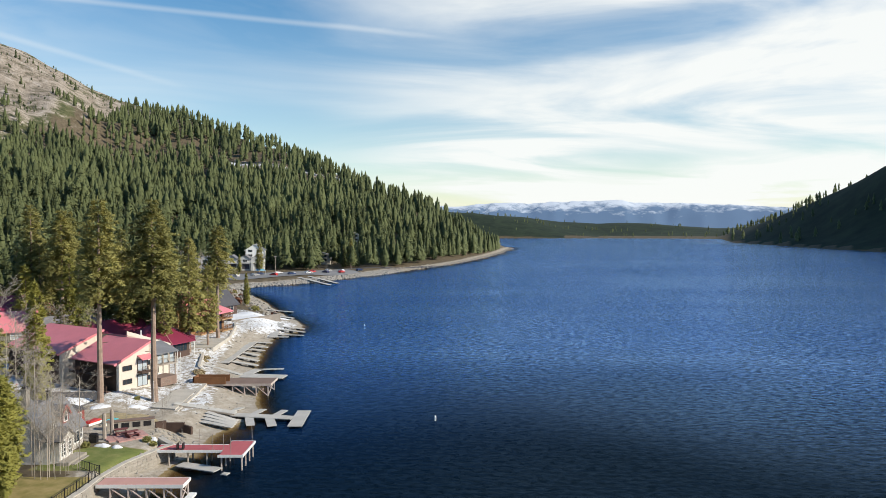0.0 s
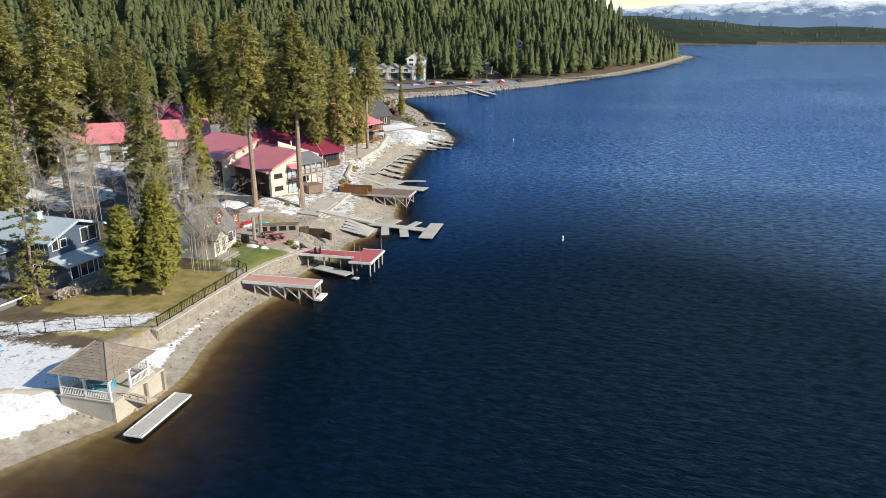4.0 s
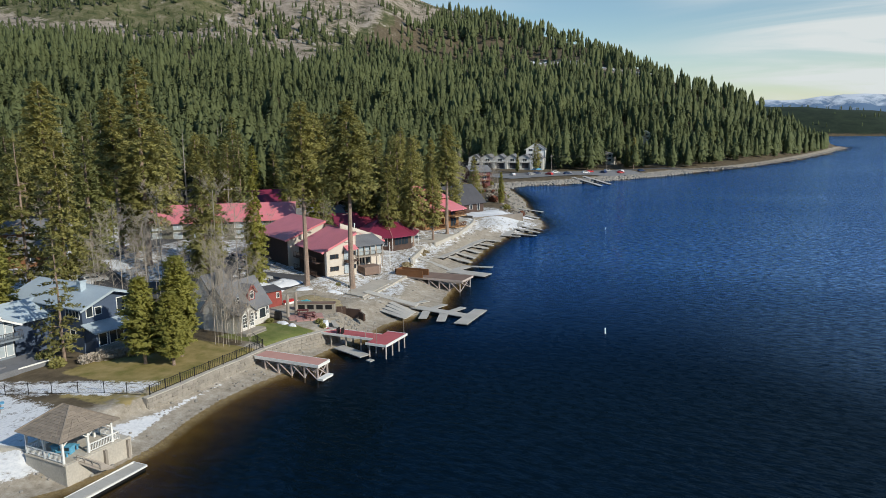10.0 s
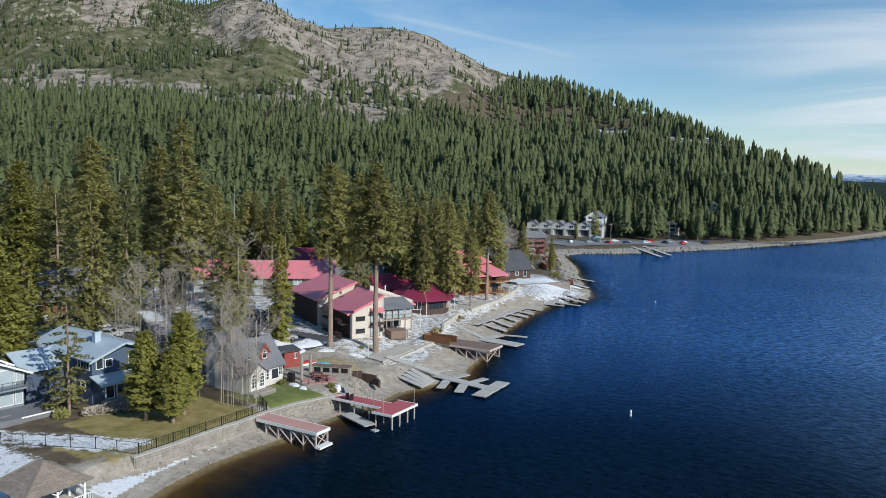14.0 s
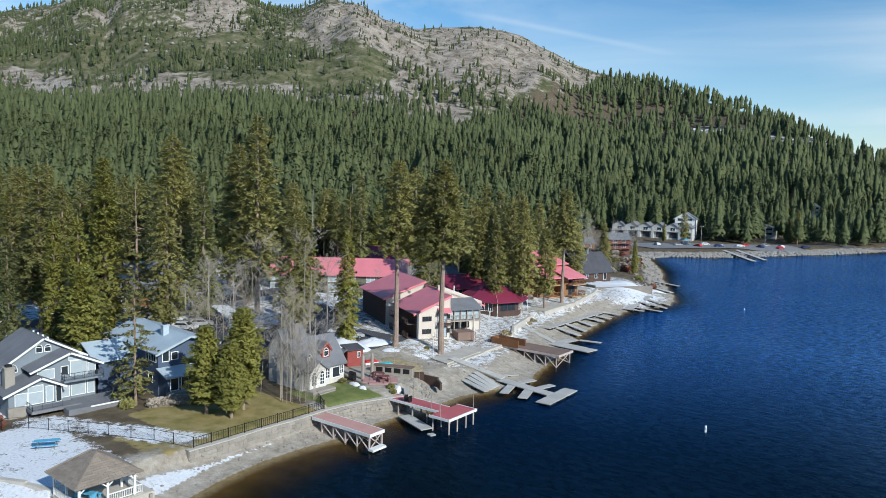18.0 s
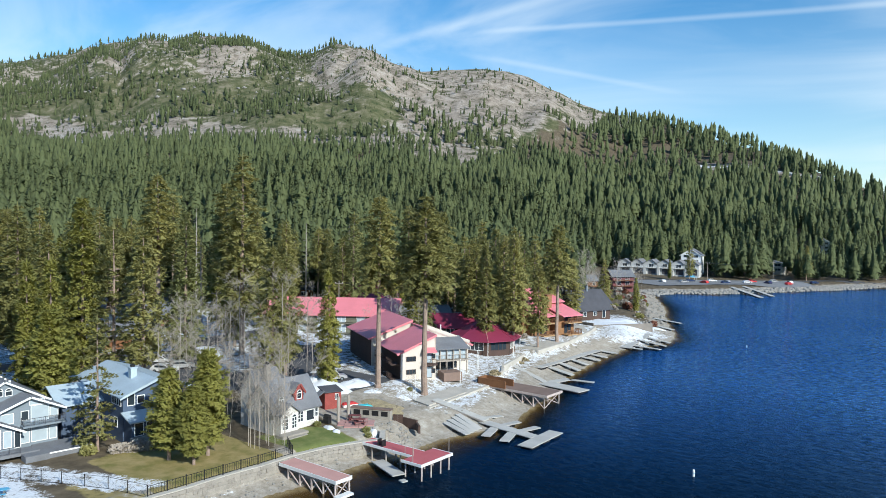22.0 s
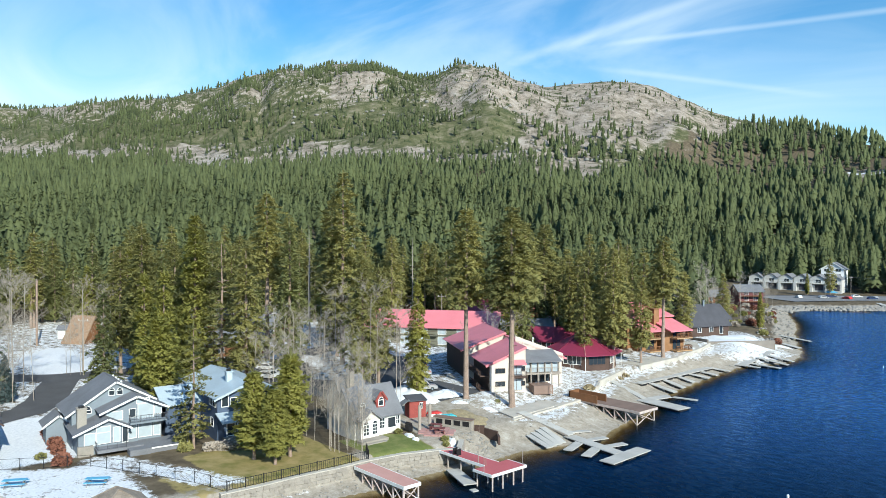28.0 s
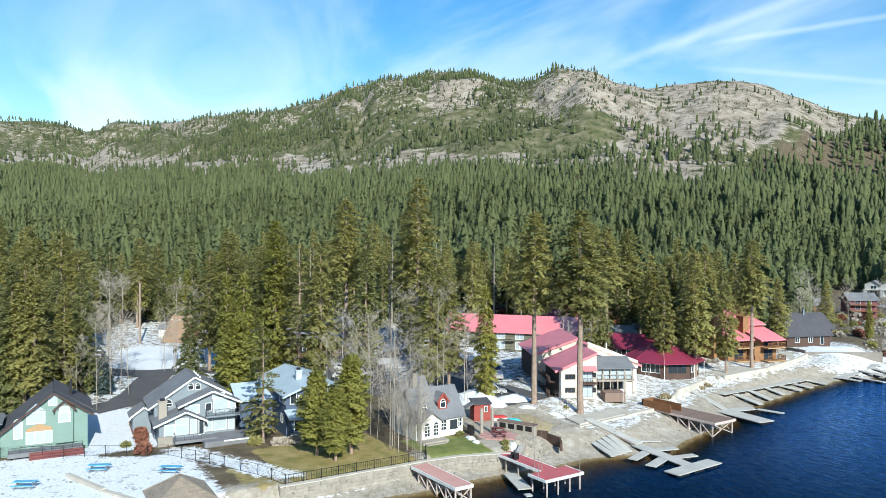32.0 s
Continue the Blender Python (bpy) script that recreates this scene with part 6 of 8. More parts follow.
# low concrete walls and terrace kerbs
wall_line("low_wall", [(-56, 41.5), (-48, 44.2), (-43, 46.5), (-39.4, 47.6)], .5, [2.35, 2.2, 2.05], [-.2] * 3, M_CONC, "low curved concrete wall in the snow")
wall_line("terrace_kerb", [(-40.6, 107), (-40.9, 112), (-41.3, 118), (-42.1, 125.2), (-43.5, 131.4)], .55, [2.15, 2.25, 2.36, 2.5], [.5] * 4, M_CONC, "pale concrete terrace kerb along the beach", "kerb")
wall_line("terrace_kerb", [(-45.6, 134.5), (-47.7, 138), (-51.5, 151.5)], .5, [2.85, 3.1], [.5] * 2, M_CONC, "pale concrete terrace kerb along the beach", "kerb")
wall_line("terrace_kerb", [(-51.1, 156.5), (-52.1, 172.5), (-55.8, 190), (-58.8, 199.5)], .5, [3.32, 3.42, 3.42], [.6] * 3, M_CONC, "pale concrete terrace kerb along the beach", "kerb")
wall_line("timber_sea_wall", [(-68, 203.5), (-60, 201), (-50, 216.8), (-53, 222)], .4, [3.9, 3.4, 3.2], [0] * 3, M_OLDTIMBER, "grey weathered timber sea wall", "wall")
wall_line("garden_wall", [(-40.4, 98.9), (-39.2, 99.7), (-36.6, 99.7), (-35.2, 98.6)], .3, [2.7, 2.4, 2.1], [1.0] * 3, M_DKBROWN, "dark brown timber garden wall", "wall")
tp = thing("terrace_paving", (0, 0, 0), 0, "pale concrete paving of the lodge terrace", "paving", kind="structure")
for pts, z in (([(-40.9, 107.5), (-42.3, 125), (-43.6, 131), (-47.0, 130.5), (-45.6, 118), (-45.0, 108.5)], 2.3), ([(-51.5, 157), (-52.4, 172), (-56.4, 190.5), (-63, 200), (-64, 192), (-57, 176), (-56, 157)], 3.2)):
    part("paving", prism([(x, y, z - 1) for x, y in pts], (0, 0, 1.04)), M_CONC, tp)


# ---- fences ----
def iron_fence(name, pts, label, h=1.1, gap=2.4, bal=.28, wire=False):
    f = thing(name, (0, 0, 0), 0, label, "fence")
    for (x0, y0, z0), (x1, y1, z1) in zip(pts, pts[1:]):
        p, q = Vector((x0, y0, z0)), Vector((x1, y1, z1))
        n = max(1, round((q - p).length / gap))
        for k in range(n):
            a, b = p.lerp(q, k / n), p.lerp(q, (k + 1) / n)
            part("post", bar(a - Vector((0, 0, .3)), a + Vector((0, 0, h + .08)), .06 if wire else .09), M_BLACK, f)
            bm = bmesh.new()
            for zz in ((.05, h) if wire else (.15, h - .05)):
                beam(bm, a + Vector((0, 0, zz)), b + Vector((0, 0, zz)), .03 if wire else .05)
            m = max(2, int((b - a).length / bal))
            for i in range(1, m):
                c = a.lerp(b, i / m)
                if wire:
                    d2 = a.lerp(b, min(1, (i + 4) / m))
                    d3 = a.lerp(b, max(0, (i - 4) / m))
                    beam(bm, c + Vector((0, 0, .05)), d2 + Vector((0, 0, h)), .008, sides=3)
                    beam(bm, c + Vector((0, 0, .05)), d3 + Vector((0, 0, h)), .008, sides=3)
                else:
                    o = part("baluster", cached("baluster", lambda: mesh_of("baluster", bar((0, 0, .15), (0, 0, h - .05), .03), M_BLACK)), None, f)
                    o.location = c
            part("mesh_panel" if wire else "rail", bm, M_BLACK, f)
    return f


iron_fence("iron_fence", [(-39.3, 61.4, 2.05), (-39.1, 67.7, 2.05), (-38.9, 74.5, 2.05), (-38.8, 79.4, 2.05), (-42.0, 81.2, 2.2)], "low black iron fence along the stone wall")
iron_fence("wire_fence", [(-74, 26, 2.2), (-68.1, 35.1, 2.2), (-63.5, 44.1, 2.1), (-58.2, 53.0, 2.1), (-49.6, 57.6, 2.0), (-44.5, 60, 2.0), (-39.3, 61.4, 2.0)], "black chain-link fence behind the snowy beach", 1.25, 2.6, .5, True)


# ---- small things on the shore ----
def picnic_table(x, y, rz):
    t = thing("picnic_table", (x, y, float(ground_z(x, y)) + .05), rz, "blue picnic table with benches standing in the snow", "picnic table", "picnic tables")
    part("tabletop", boxes((-1.2, 1.2, -.38, .38, .7, .76)), M_TABLE, t)
    for s in (-1, 1):
        part("bench", boxes((-1.2, 1.2, s * .75 - .14, s * .75 + .14, .42, .47)), M_TABLE, t)
        bm = bmesh.new()
        beam(bm, (s * .85, -.8, 0), (s * .85, .3, .7), .07); beam(bm, (s * .85, .8, 0), (s * .85, -.3, .7), .07); beam(bm, (s * .85, -.8, .4), (s * .85, .8, .4), .07)
        part("leg_frame", bm, M_GREYWOOD, t)


for q in ((-56.1, 44.8, 62), (-50.8, 51.7, 55), (-53.9, 37.2, 62)):
    picnic_table(*q)


def buoy(x, y, s):
    b = thing("buoy", (x, y, 0), 0, "white mooring buoy with blue band floating upright", "buoy")
    n = 10
    def lathe(prof):
        bm = bmesh.new()
        rings = [[bm.verts.new((r * math.cos(6.283 * k / n), r * math.sin(6.283 * k / n), z)) for k in range(n)] for r, z in prof]
        for a, c in zip(rings, rings[1:]):
            for k in range(n):
                bm.faces.new((a[k], a[(k + 1) % n], c[(k + 1) % n], c[k]))
        bm.faces.new(rings[-1])
        return bm
    part("body", lathe([(.12 * s, -.4), (.2 * s, -.2), (.2 * s, 1.0 * s), (.12 * s, 1.15 * s), (.05 * s, 1.2 * s)]), M_WHITE, b)
    part("band", lathe([(.206 * s, .55 * s), (.206 * s, .7 * s)]), M_TABLE, b)


buoy(-1.2, 109.2, .72); buoy(-23.6, 213.4, .45)


def car(x, y, rz, mat, long=4.6, high=1.5, name="car", label="parked car on the snowy lot", z=None):
    c = thing(name, (x, y, (float(ground_z(x, y)) + .06) if z is None else z), rz, label, "car", "parked cars")
    L, W = long / 2, .9
    prof = [(-L, .35), (-L, .85), (-L + .15, .95), (-L * .72, high - .08), (-L * .55, high), (L * .22, high), (L * .5, .98), (L - .15, .88), (L, .7), (L, .35)]
    body = prism([(px_, -W, pz_) for px_, pz_ in prof], (0, 2 * W, 0))
    part("body", body, mat, c)
    gl = prism([(-L * .66, -W - .01, 1.0), (-L * .6, -W - .01, high - .12), (L * .18, -W - .01, high - .12), (L * .42, -W - .01, 1.0)], (0, 2 * W + .02, 0))
    part("side_window", gl, M_GLASS, c)
    part("windscreen", prism([(L * .24, -W + .1, high - .06), (L * .49, -W + .1, 1.02), (L * .51, -W + .1, 1.04), (L * .26, -W + .1, high - .02)], (0, 2 * W - .2, 0)), M_GLASS, c)
    for sx in (-.62, .62):
        for sy in (-1, 1):
            wh = part("wheel", bar((L * sx, sy * (W - .2), .33), (L * sx, sy * (W + .02), .33), .48, .48, sides=12), M_TYRE, c)
            part("rim", bar((L * sx, sy * (W + .02), .33), (L * sx, sy * (W + .035), .33), .26, .26, sides=10), M_GREY, wh)
    for sy in (-.6, .6):
        part("headlight", boxes((L - .02, L + .02, sy - .15, sy + .15, .62, .78)), M_WHITE, c)
        part("tail_light", boxes((-L - .02, -L + .02, sy - .12, sy + .12, .7, .85)), M_REDPAINT, c)


M_SILVER = material("silver_car_paint", (0.5, 0.5, 0.5), 0.3, 0.4, 0.05)
M_WHITECAR = material("white_car_paint", (0.75, 0.75, 0.75), 0.3, 0.1, 0.05)
M_BLUECAR = material("navy_car_paint", (0.03, 0.05, 0.12), 0.3, 0.2, 0.05)
car(-62.7, 107.8, 62, M_SILVER, 4.9, 1.8, "suv", "silver sport utility vehicle parked by the snow bank")
car(-72, 116, 150, M_SILVER)
for x, y, rz, m in ((-96.2, 95.7, 30, M_WHITECAR), (-89.5, 92.4, 35, M_WHITECAR), (-90, 96, 60, M_SILVER), (-88, 84, 140, M_BLUECAR), (-90, 180, 40, M_WHITECAR), (-88, 176, 40, M_BLUECAR), (-94, 186, 40, M_SILVER), (-96, 190, 40, M_REDPAINT),
                    (-96, 66, 30, M_WHITECAR), (-78, 120, 150, M_BLUECAR)):
    car(x, y, rz, m)
for k in range(14):
    car(-112 + k * 4.2 + 5 * (k % 2), 384 + k * 3.8 + 11 * (k % 3 == 1), 45 + 90 * (k % 3 == 0) + 7 * (k % 4), (M_WHITECAR, M_BLUECAR, M_SILVER, M_REDPAINT)[k % 4], label="parked car on the shore lot")


# the garden patio with its fire place
def garden():
    p = thing("patio", (-42.0, 93.2, 2.35), 40, "pinkish flagstone patio in the lakeside garden", "patio")
    rng = random.Random(2)
    for i in range(-2, 3):
        for j in range(-2, 3):
            if abs(i) + abs(j) > 3:
                continue
            part("flagstone", boxes((i * 1.0 - .48 + rng.uniform(-.05, .05), i * 1.0 + .47, j * .9 - .43, j * .9 + .43 + rng.uniform(-.03, .03), -.5, .12 + rng.uniform(0, .03))), M_FLAG, p)
    for x, y, rz in ((-42.9, 93.8, 30), (-41.0, 92.8, 50)):
        t = thing("picnic_table", (x, y, 2.5), rz, "dark red picnic table on the flagstones", "picnic table")
        part("tabletop", boxes((-.8, .8, -.35, .35, .68, .74)), M_MAROON, t)
        for s in (-1, 1):
            part("bench", boxes((-.8, .8, s * .65 - .13, s * .65 + .13, .4, .45)), M_MAROON, t)
            part("leg_frame", boxes((s * .6 - .04, s * .6 + .04, -.7, .7, 0, .4)), M_MAROON, t)
    b = thing("fireplace", (-43.0, 97.0, 2.4), 22, "low brown stone barbecue counter with dark openings", "fireplace")
    part("body", boxes((-3, 3, 0, .9, -.6, 1.0)), M_STONE, b)
    part("counter", boxes((-3.1, 3.1, -.1, 1.0, 1.0, 1.12)), M_BRNDECK, b)
    for k in range(4):
        part("opening", boxes((-2.6 + k * 1.4, -1.6 + k * 1.4, -.03, .02, .1, .8)), M_BLACK, b)
    for x, y in ((-44.2, 91.9), (-44.0, 93.6)):
        o = thing("timber_post", (x, y, 2.3), 0, "thick old timber post in the garden", "post")
        part("post", bar((0, 0, -.3), (0, 0, 3.4), .35, sides=7), M_GREYWOOD, o)
        part("top", bar((0, 0, 3.4), (0, 0, 3.6), .25, sides=7), M_GREYWOOD, o)
    for x, y, rz, m, lab in ((-49.0, 98.6, 70, M_REDPAINT, "red covered boat beside the shed"), (-47.0, 99.6, 60, M_CYAN, "turquoise covered boat beside the shed")):
        k = thing("covered_boat", (x, y, float(ground_z(x, y)) + .1), rz, lab, "boat")
        k.scale = (.62, .7, .7)
        part("hull", prism([(-1.6, -.5, 0), (1.6, -.5, 0), (2.2, -.5, .55), (-1.7, -.5, .55)], (0, 1.0, 0)), M_WHITE, k)
        part("cover", prism([(-1.75, -.6, .55), (2.25, -.6, .55), (1.2, -.6, 1.0), (-1.4, -.6, .9)], (0, 1.2, 0)), m, k)
    g = thing("grill", (-45.0, 90.6, 2.4), 0, "black barbecue grill on a cart", "grill")
    part("cart", boxes((-.5, .5, -.3, .3, 0, .8)), M_BLACK, g); part("hood", bar((-.5, 0, .95), (.5, 0, .95), .35, sides=8), M_BLACK, g)


M_FLAG = material("pinkish_flagstone", (0.42, 0.24, 0.22), 0.9, 0, 0.2, 0.8, 7, 0.2, rnd=0.5)
M_CYAN = material("turquoise_tarp", (0.1, 0.55, 0.62), 0.6, 0, 0.1)
garden()


def pole(x, y, h, label, r=.12, mat=None, arm=False):
    p = thing("utility_pole", (x, y, float(ground_z(x, y))), 40, label, "pole")
    part("pole", bar((0, 0, -.3), (0, 0, h), r, sides=6), mat or M_GREYWOOD, p)
    if arm:
        part("crossarm", boxes((-1.1, 1.1, -.06, .06, h - .8, h - .65)), M_GREYWOOD, p)
        for k in (-.9, 0, .9):
            part("insulator", boxes((k - .05, k + .05, -.05, .05, h - .65, h - .45)), M_WHITE, p)
    else:
        part("cap", boxes((-r, r, -r, r, h, h + .06)), mat or M_GREYWOOD, p)


# cables strung along the road
_line = [(-106, 150), (-104, 205), (-122, 310), (-95, 402), (-72, 440)]
for p, q in zip(_line, _line[1:]):
    w = thing("power_line", (0, 0, 0), 0, "thin dark cables sagging between utility poles", "cable", "power lines")
    for k in (-.9, .9):
        bm = bmesh.new()
        a = [Vector((p[0] + (q[0] - p[0]) * f, p[1] + (q[1] - p[1]) * f + k, float(ground_z(*p)) * (1 - f) + float(ground_z(*q)) * f + 10.5 - 5 * f * (1 - f))) for f in np.linspace(0, 1, 11)]
        for u, v in zip(a, a[1:]):
            beam(bm, u, v, .05, sides=3)
        part("cable", bm, M_BLACK, w)
cn = thing("canopy_tent", (-103.5, 401.5, float(ground_z(-103.5, 401.5))), 30, "blue peaked canopy tent on the shore lot", "tent")
part("cover", prism([(-2.6, -2.6, 2.4), (2.6, -2.6, 2.4), (0, -2.6, 3.9)], (0, 5.2, 0)), M_TABLE, cn)
for x in (-2.4, 2.4):
    for y in (-2.4, 2.4):
        part("leg", bar((x, y, -.3), (x, y, 2.4), .08), M_WHITE, cn)
pole(-150, 66, 15, "tall brown stripped trunk standing in the clearing", .35, M_BARK)
for x, y in ((-112, 66), (-103, 112), (-106, 150), (-104, 205), (-122, 310), (-95, 402), (-72, 440)):
    pole(x, y, 11, "wooden utility pole beside the road", .16, None, True)
for x, y in ((-44.5, 108.5), (-46.2, 122.5), (-48.6, 130.8), (-50.2, 133.5)):
    pole(x, y, 4.2, "thin pale lamp pole on the terrace", .05, M_WHITE)


def mound(x, y, rx, ry, h, label, mat=None, name="snow_bank", cat="snow", seed=0):
    """A low uneven heap."""
    n, m = 22, 7
    rng = random.Random(seed + int(x * 7))
    bm = bmesh.new()
    top = bm.verts.new((x, y, float(ground_z(x, y)) + h))
    prev = None
    ph = [rng.uniform(0, 6.28) for _ in range(4)]
    for j in range(1, m + 1):
        f = j / m
        ring = []
        for k in range(n):
            a = 6.283 * k / n
            w = 1 + .18 * math.sin(2 * a + ph[0]) + .12 * math.sin(3 * a + ph[1]) + .08 * math.sin(5 * a + ph[2])
            px_, py_ = x + rx * f * w * math.cos(a), y + ry * f * w * math.sin(a)
            hz = h * (1 - f * f) * (1 + .15 * math.sin(4 * a + ph[3] + 5 * f)) - (.12 if j == m else 0)
            ring.append(bm.verts.new((px_, py_, float(ground_z(px_, py_)) + hz)))
        for k in range(n):
            if prev is None:
                bm.faces.new((top, ring[k], ring[(k + 1) % n]))
            else:
                bm.faces.new((prev[k], ring[k], ring[(k + 1) % n], prev[(k + 1) % n]))
        prev = ring
    for f in bm.faces:
        f.smooth = True
    o = new(name, mesh_of(name, bm, mat or M_SNOW))
    tagged(o, label, cat)


mound(-61.5, 103.5, 5.5, 4.2, 1.5, "ploughed white snow bank beside the car park")
mound(-57.5, 108, 3.5, 3, .7, "ploughed white snow bank beside the lodge")
mound(-45.6, 102.6, 4.4, 2.6, .6, "bare brown earth mound of a garden bed", M_DRYGRASS, "garden_mound", "earth mound", 2)
for x, y, rx, ry in ((-43.2, 89.3, 1.0, .7), (-41.2, 88.8, .8, .5), (-37.6, 92.6, 1.1, .7), (-52, 106.6, 1.6, 1.0), (-47, 108.6, 1.4, .8), (-52, 225, 3, 2), (-62, 214, 5, 3), (-58, 222, 6, 4)):
    mound(x, y, rx, ry, .3, "small melting snow patch on the ground", seed=3)


for x, y, rx, ry, h in ((-109, 103, 5, 3, .7), (-98, 107, 5, 2.5, .6), (-113, 112, 6, 3, .8), (-104, 98, 4, 2, .5)):
    mound(x, y, rx, ry, h, "ploughed snow ledge beside the village car park", seed=5)


# roads and lots: thin asphalt sheets that follow the ground
def ribbon(name, pts, width, label, mat=None, lift=.07):
    xs, ys = [], []
    P = [Vector(p) for p in pts]
    line = []
    for a, b in zip(P, P[1:]):
        n = max(1, int((b - a).length / 2))
        line += [a.lerp(b, k / n) for k in range(n)]
    line.append(P[-1])
    cols = 5
    for i, c in enumerate(line):
        t = (line[min(i + 1, len(line) - 1)] - line[max(i - 1, 0)]).normalized()
        nrm = Vector((-t.y, t.x))
        for k in range(cols):
            v = c + nrm * width * (k / (cols - 1) - .5)
            xs.append(v.x); ys.append(v.y)
    xs, ys = np.array(xs), np.array(ys)
    tagged(sheet(name, xs, ys, ground_z(xs, ys) + lift, len(line), cols, {}, mat or M_ASPHALT), label, "road", kind="structure")


ribbon("road", [(-150, 20), (-124, 42), (-113, 61), (-108, 84), (-104, 108), (-108, 140), (-104, 170), (-104, 200), (-108, 250), (-120, 300), (-130, 340), (-128, 385), (-100, 405)], 6, "dark asphalt village road")
ribbon("road", [(-113, 63), (-104.7, 59.6), (-96.6, 56.5), (-91, 52.9), (-88.6, 47.5)], 6, "dark wet driveway to the houses")
ribbon("road", [(-100, 406), (-80, 430), (-50, 470), (-20, 500), (10, 545), (30, 610)], 7, "asphalt shore road")
ribbon("car_park", [(-100, 100), (-84, 92), (-72, 100), (-60, 108), (-60, 114)], 12, "asphalt car park with patches of snow")
ribbon("car_park", [(-72, 104), (-78, 114), (-90, 122)], 9, "asphalt car park behind the lodge")
ribbon("car_park", [(-84, 170), (-96, 190)], 14, "asphalt car park among the pines")
ribbon("car_park", [(-116, 368), (-98, 398), (-54, 440)], 28, "grey worn lot above the boulder bank", M_LOT, lift=.3)


def boulders():
    """Boulder bank along the bay and rocks along the far beach."""
    rng = np.random.default_rng(4)
    b = bmesh.new()
    bmesh.ops.create_icosphere(b, subdivisions=1, radius=.5)
    V = np.array([v.co[:] for v in b.verts]); F = np.array([[v.index for v in f.verts] for f in b.faces]); b.free()
    VV, FF, base = [], [], 0
    def drop(x, y, s):
        nonlocal base
        W = V * s * (1 + rng.uniform(-.25, .25, V.shape)) * (1.2, 1.2, .8)
        VV.append(W + (x, y, float(ground_z(x, y)) + s * .15)); FF.append(F + base); base += len(V)
    for _ in range(1500):
        y = rng.uniform(332, 470)
        x = float(shore_x(y)) - rng.uniform(-.5, 9)
        drop(x, y, rng.uniform(.7, 1.9))
    for _ in range(500):
        y = rng.uniform(470, 940)
        drop(float(shore_x(y)) - rng.uniform(0, 5), y, rng.uniform(.5, 1.3))
    for _ in range(120):
        y = rng.uniform(225, 330)
        drop(float(shore_x(y)) - rng.uniform(1, 12), y, rng.uniform(.4, 1.1))
    for _ in range(420):
        y = rng.uniform(44, 225)
        drop(float(shore_x(y)) - rng.uniform(.2, 4 if y < 95 else 15), y, rng.uniform(.08, .42) ** 1.1)
    for _ in range(110):
        drop(rng.uniform(-40, -34.2), rng.uniform(93, 98.5), rng.uniform(.12, .42))
    # outcrops on the bare upper slopes
    for _ in range(2600):
        a, r = rng.uniform(20, 72), rng.uniform(600, 1900)
        rc = float(np.interp(a, HILL_D, HILL_R))
        x, y = OX - math.sin(radians(a)) * r, OY + math.cos(radians(a)) * r
        if .62 * rc < r < rc and float(fnoise(x, y, 60, 41)) > .6:
            drop(x, y, rng.uniform(1.5, 6.5))
    me = tri_mesh("boulders", np.concatenate(VV), np.concatenate(FF), np.zeros(base), M_ROCK)
    tagged(new("boulders", me), "grey boulders piled along the shore of the bay", "boulders", kind="stuff")

# ---- trees ----
def soften(V, F, T, crown0, h, rad):
    """Turn each tuft to face outwards; vertex normals follow the crown, with some of the tuft's own."""
    u = np.clip((V[:, 2] - crown0) / (h - crown0), 0, 1)
    out = np.stack([V[:, 0], V[:, 1], rad * (.25 + .5 * u)], -1)
    out /= np.linalg.norm(out, axis=1, keepdims=True) + 1e-6
    n = np.cross(V[F[:, 1]] - V[F[:, 0]], V[F[:, 2]] - V[F[:, 0]])
    flip = (n * out[F[:, 0]]).sum(1) < 0
    F[flip] = F[flip][:, ::-1]
    n[flip] *= -1
    n /= np.linalg.norm(n, axis=1, keepdims=True) + 1e-9
    N = out * .75
    for k in range(3):
        N[F[:, k]] += n * .22
    N /= np.linalg.norm(N, axis=1, keepdims=True)
    return V, F, T, N


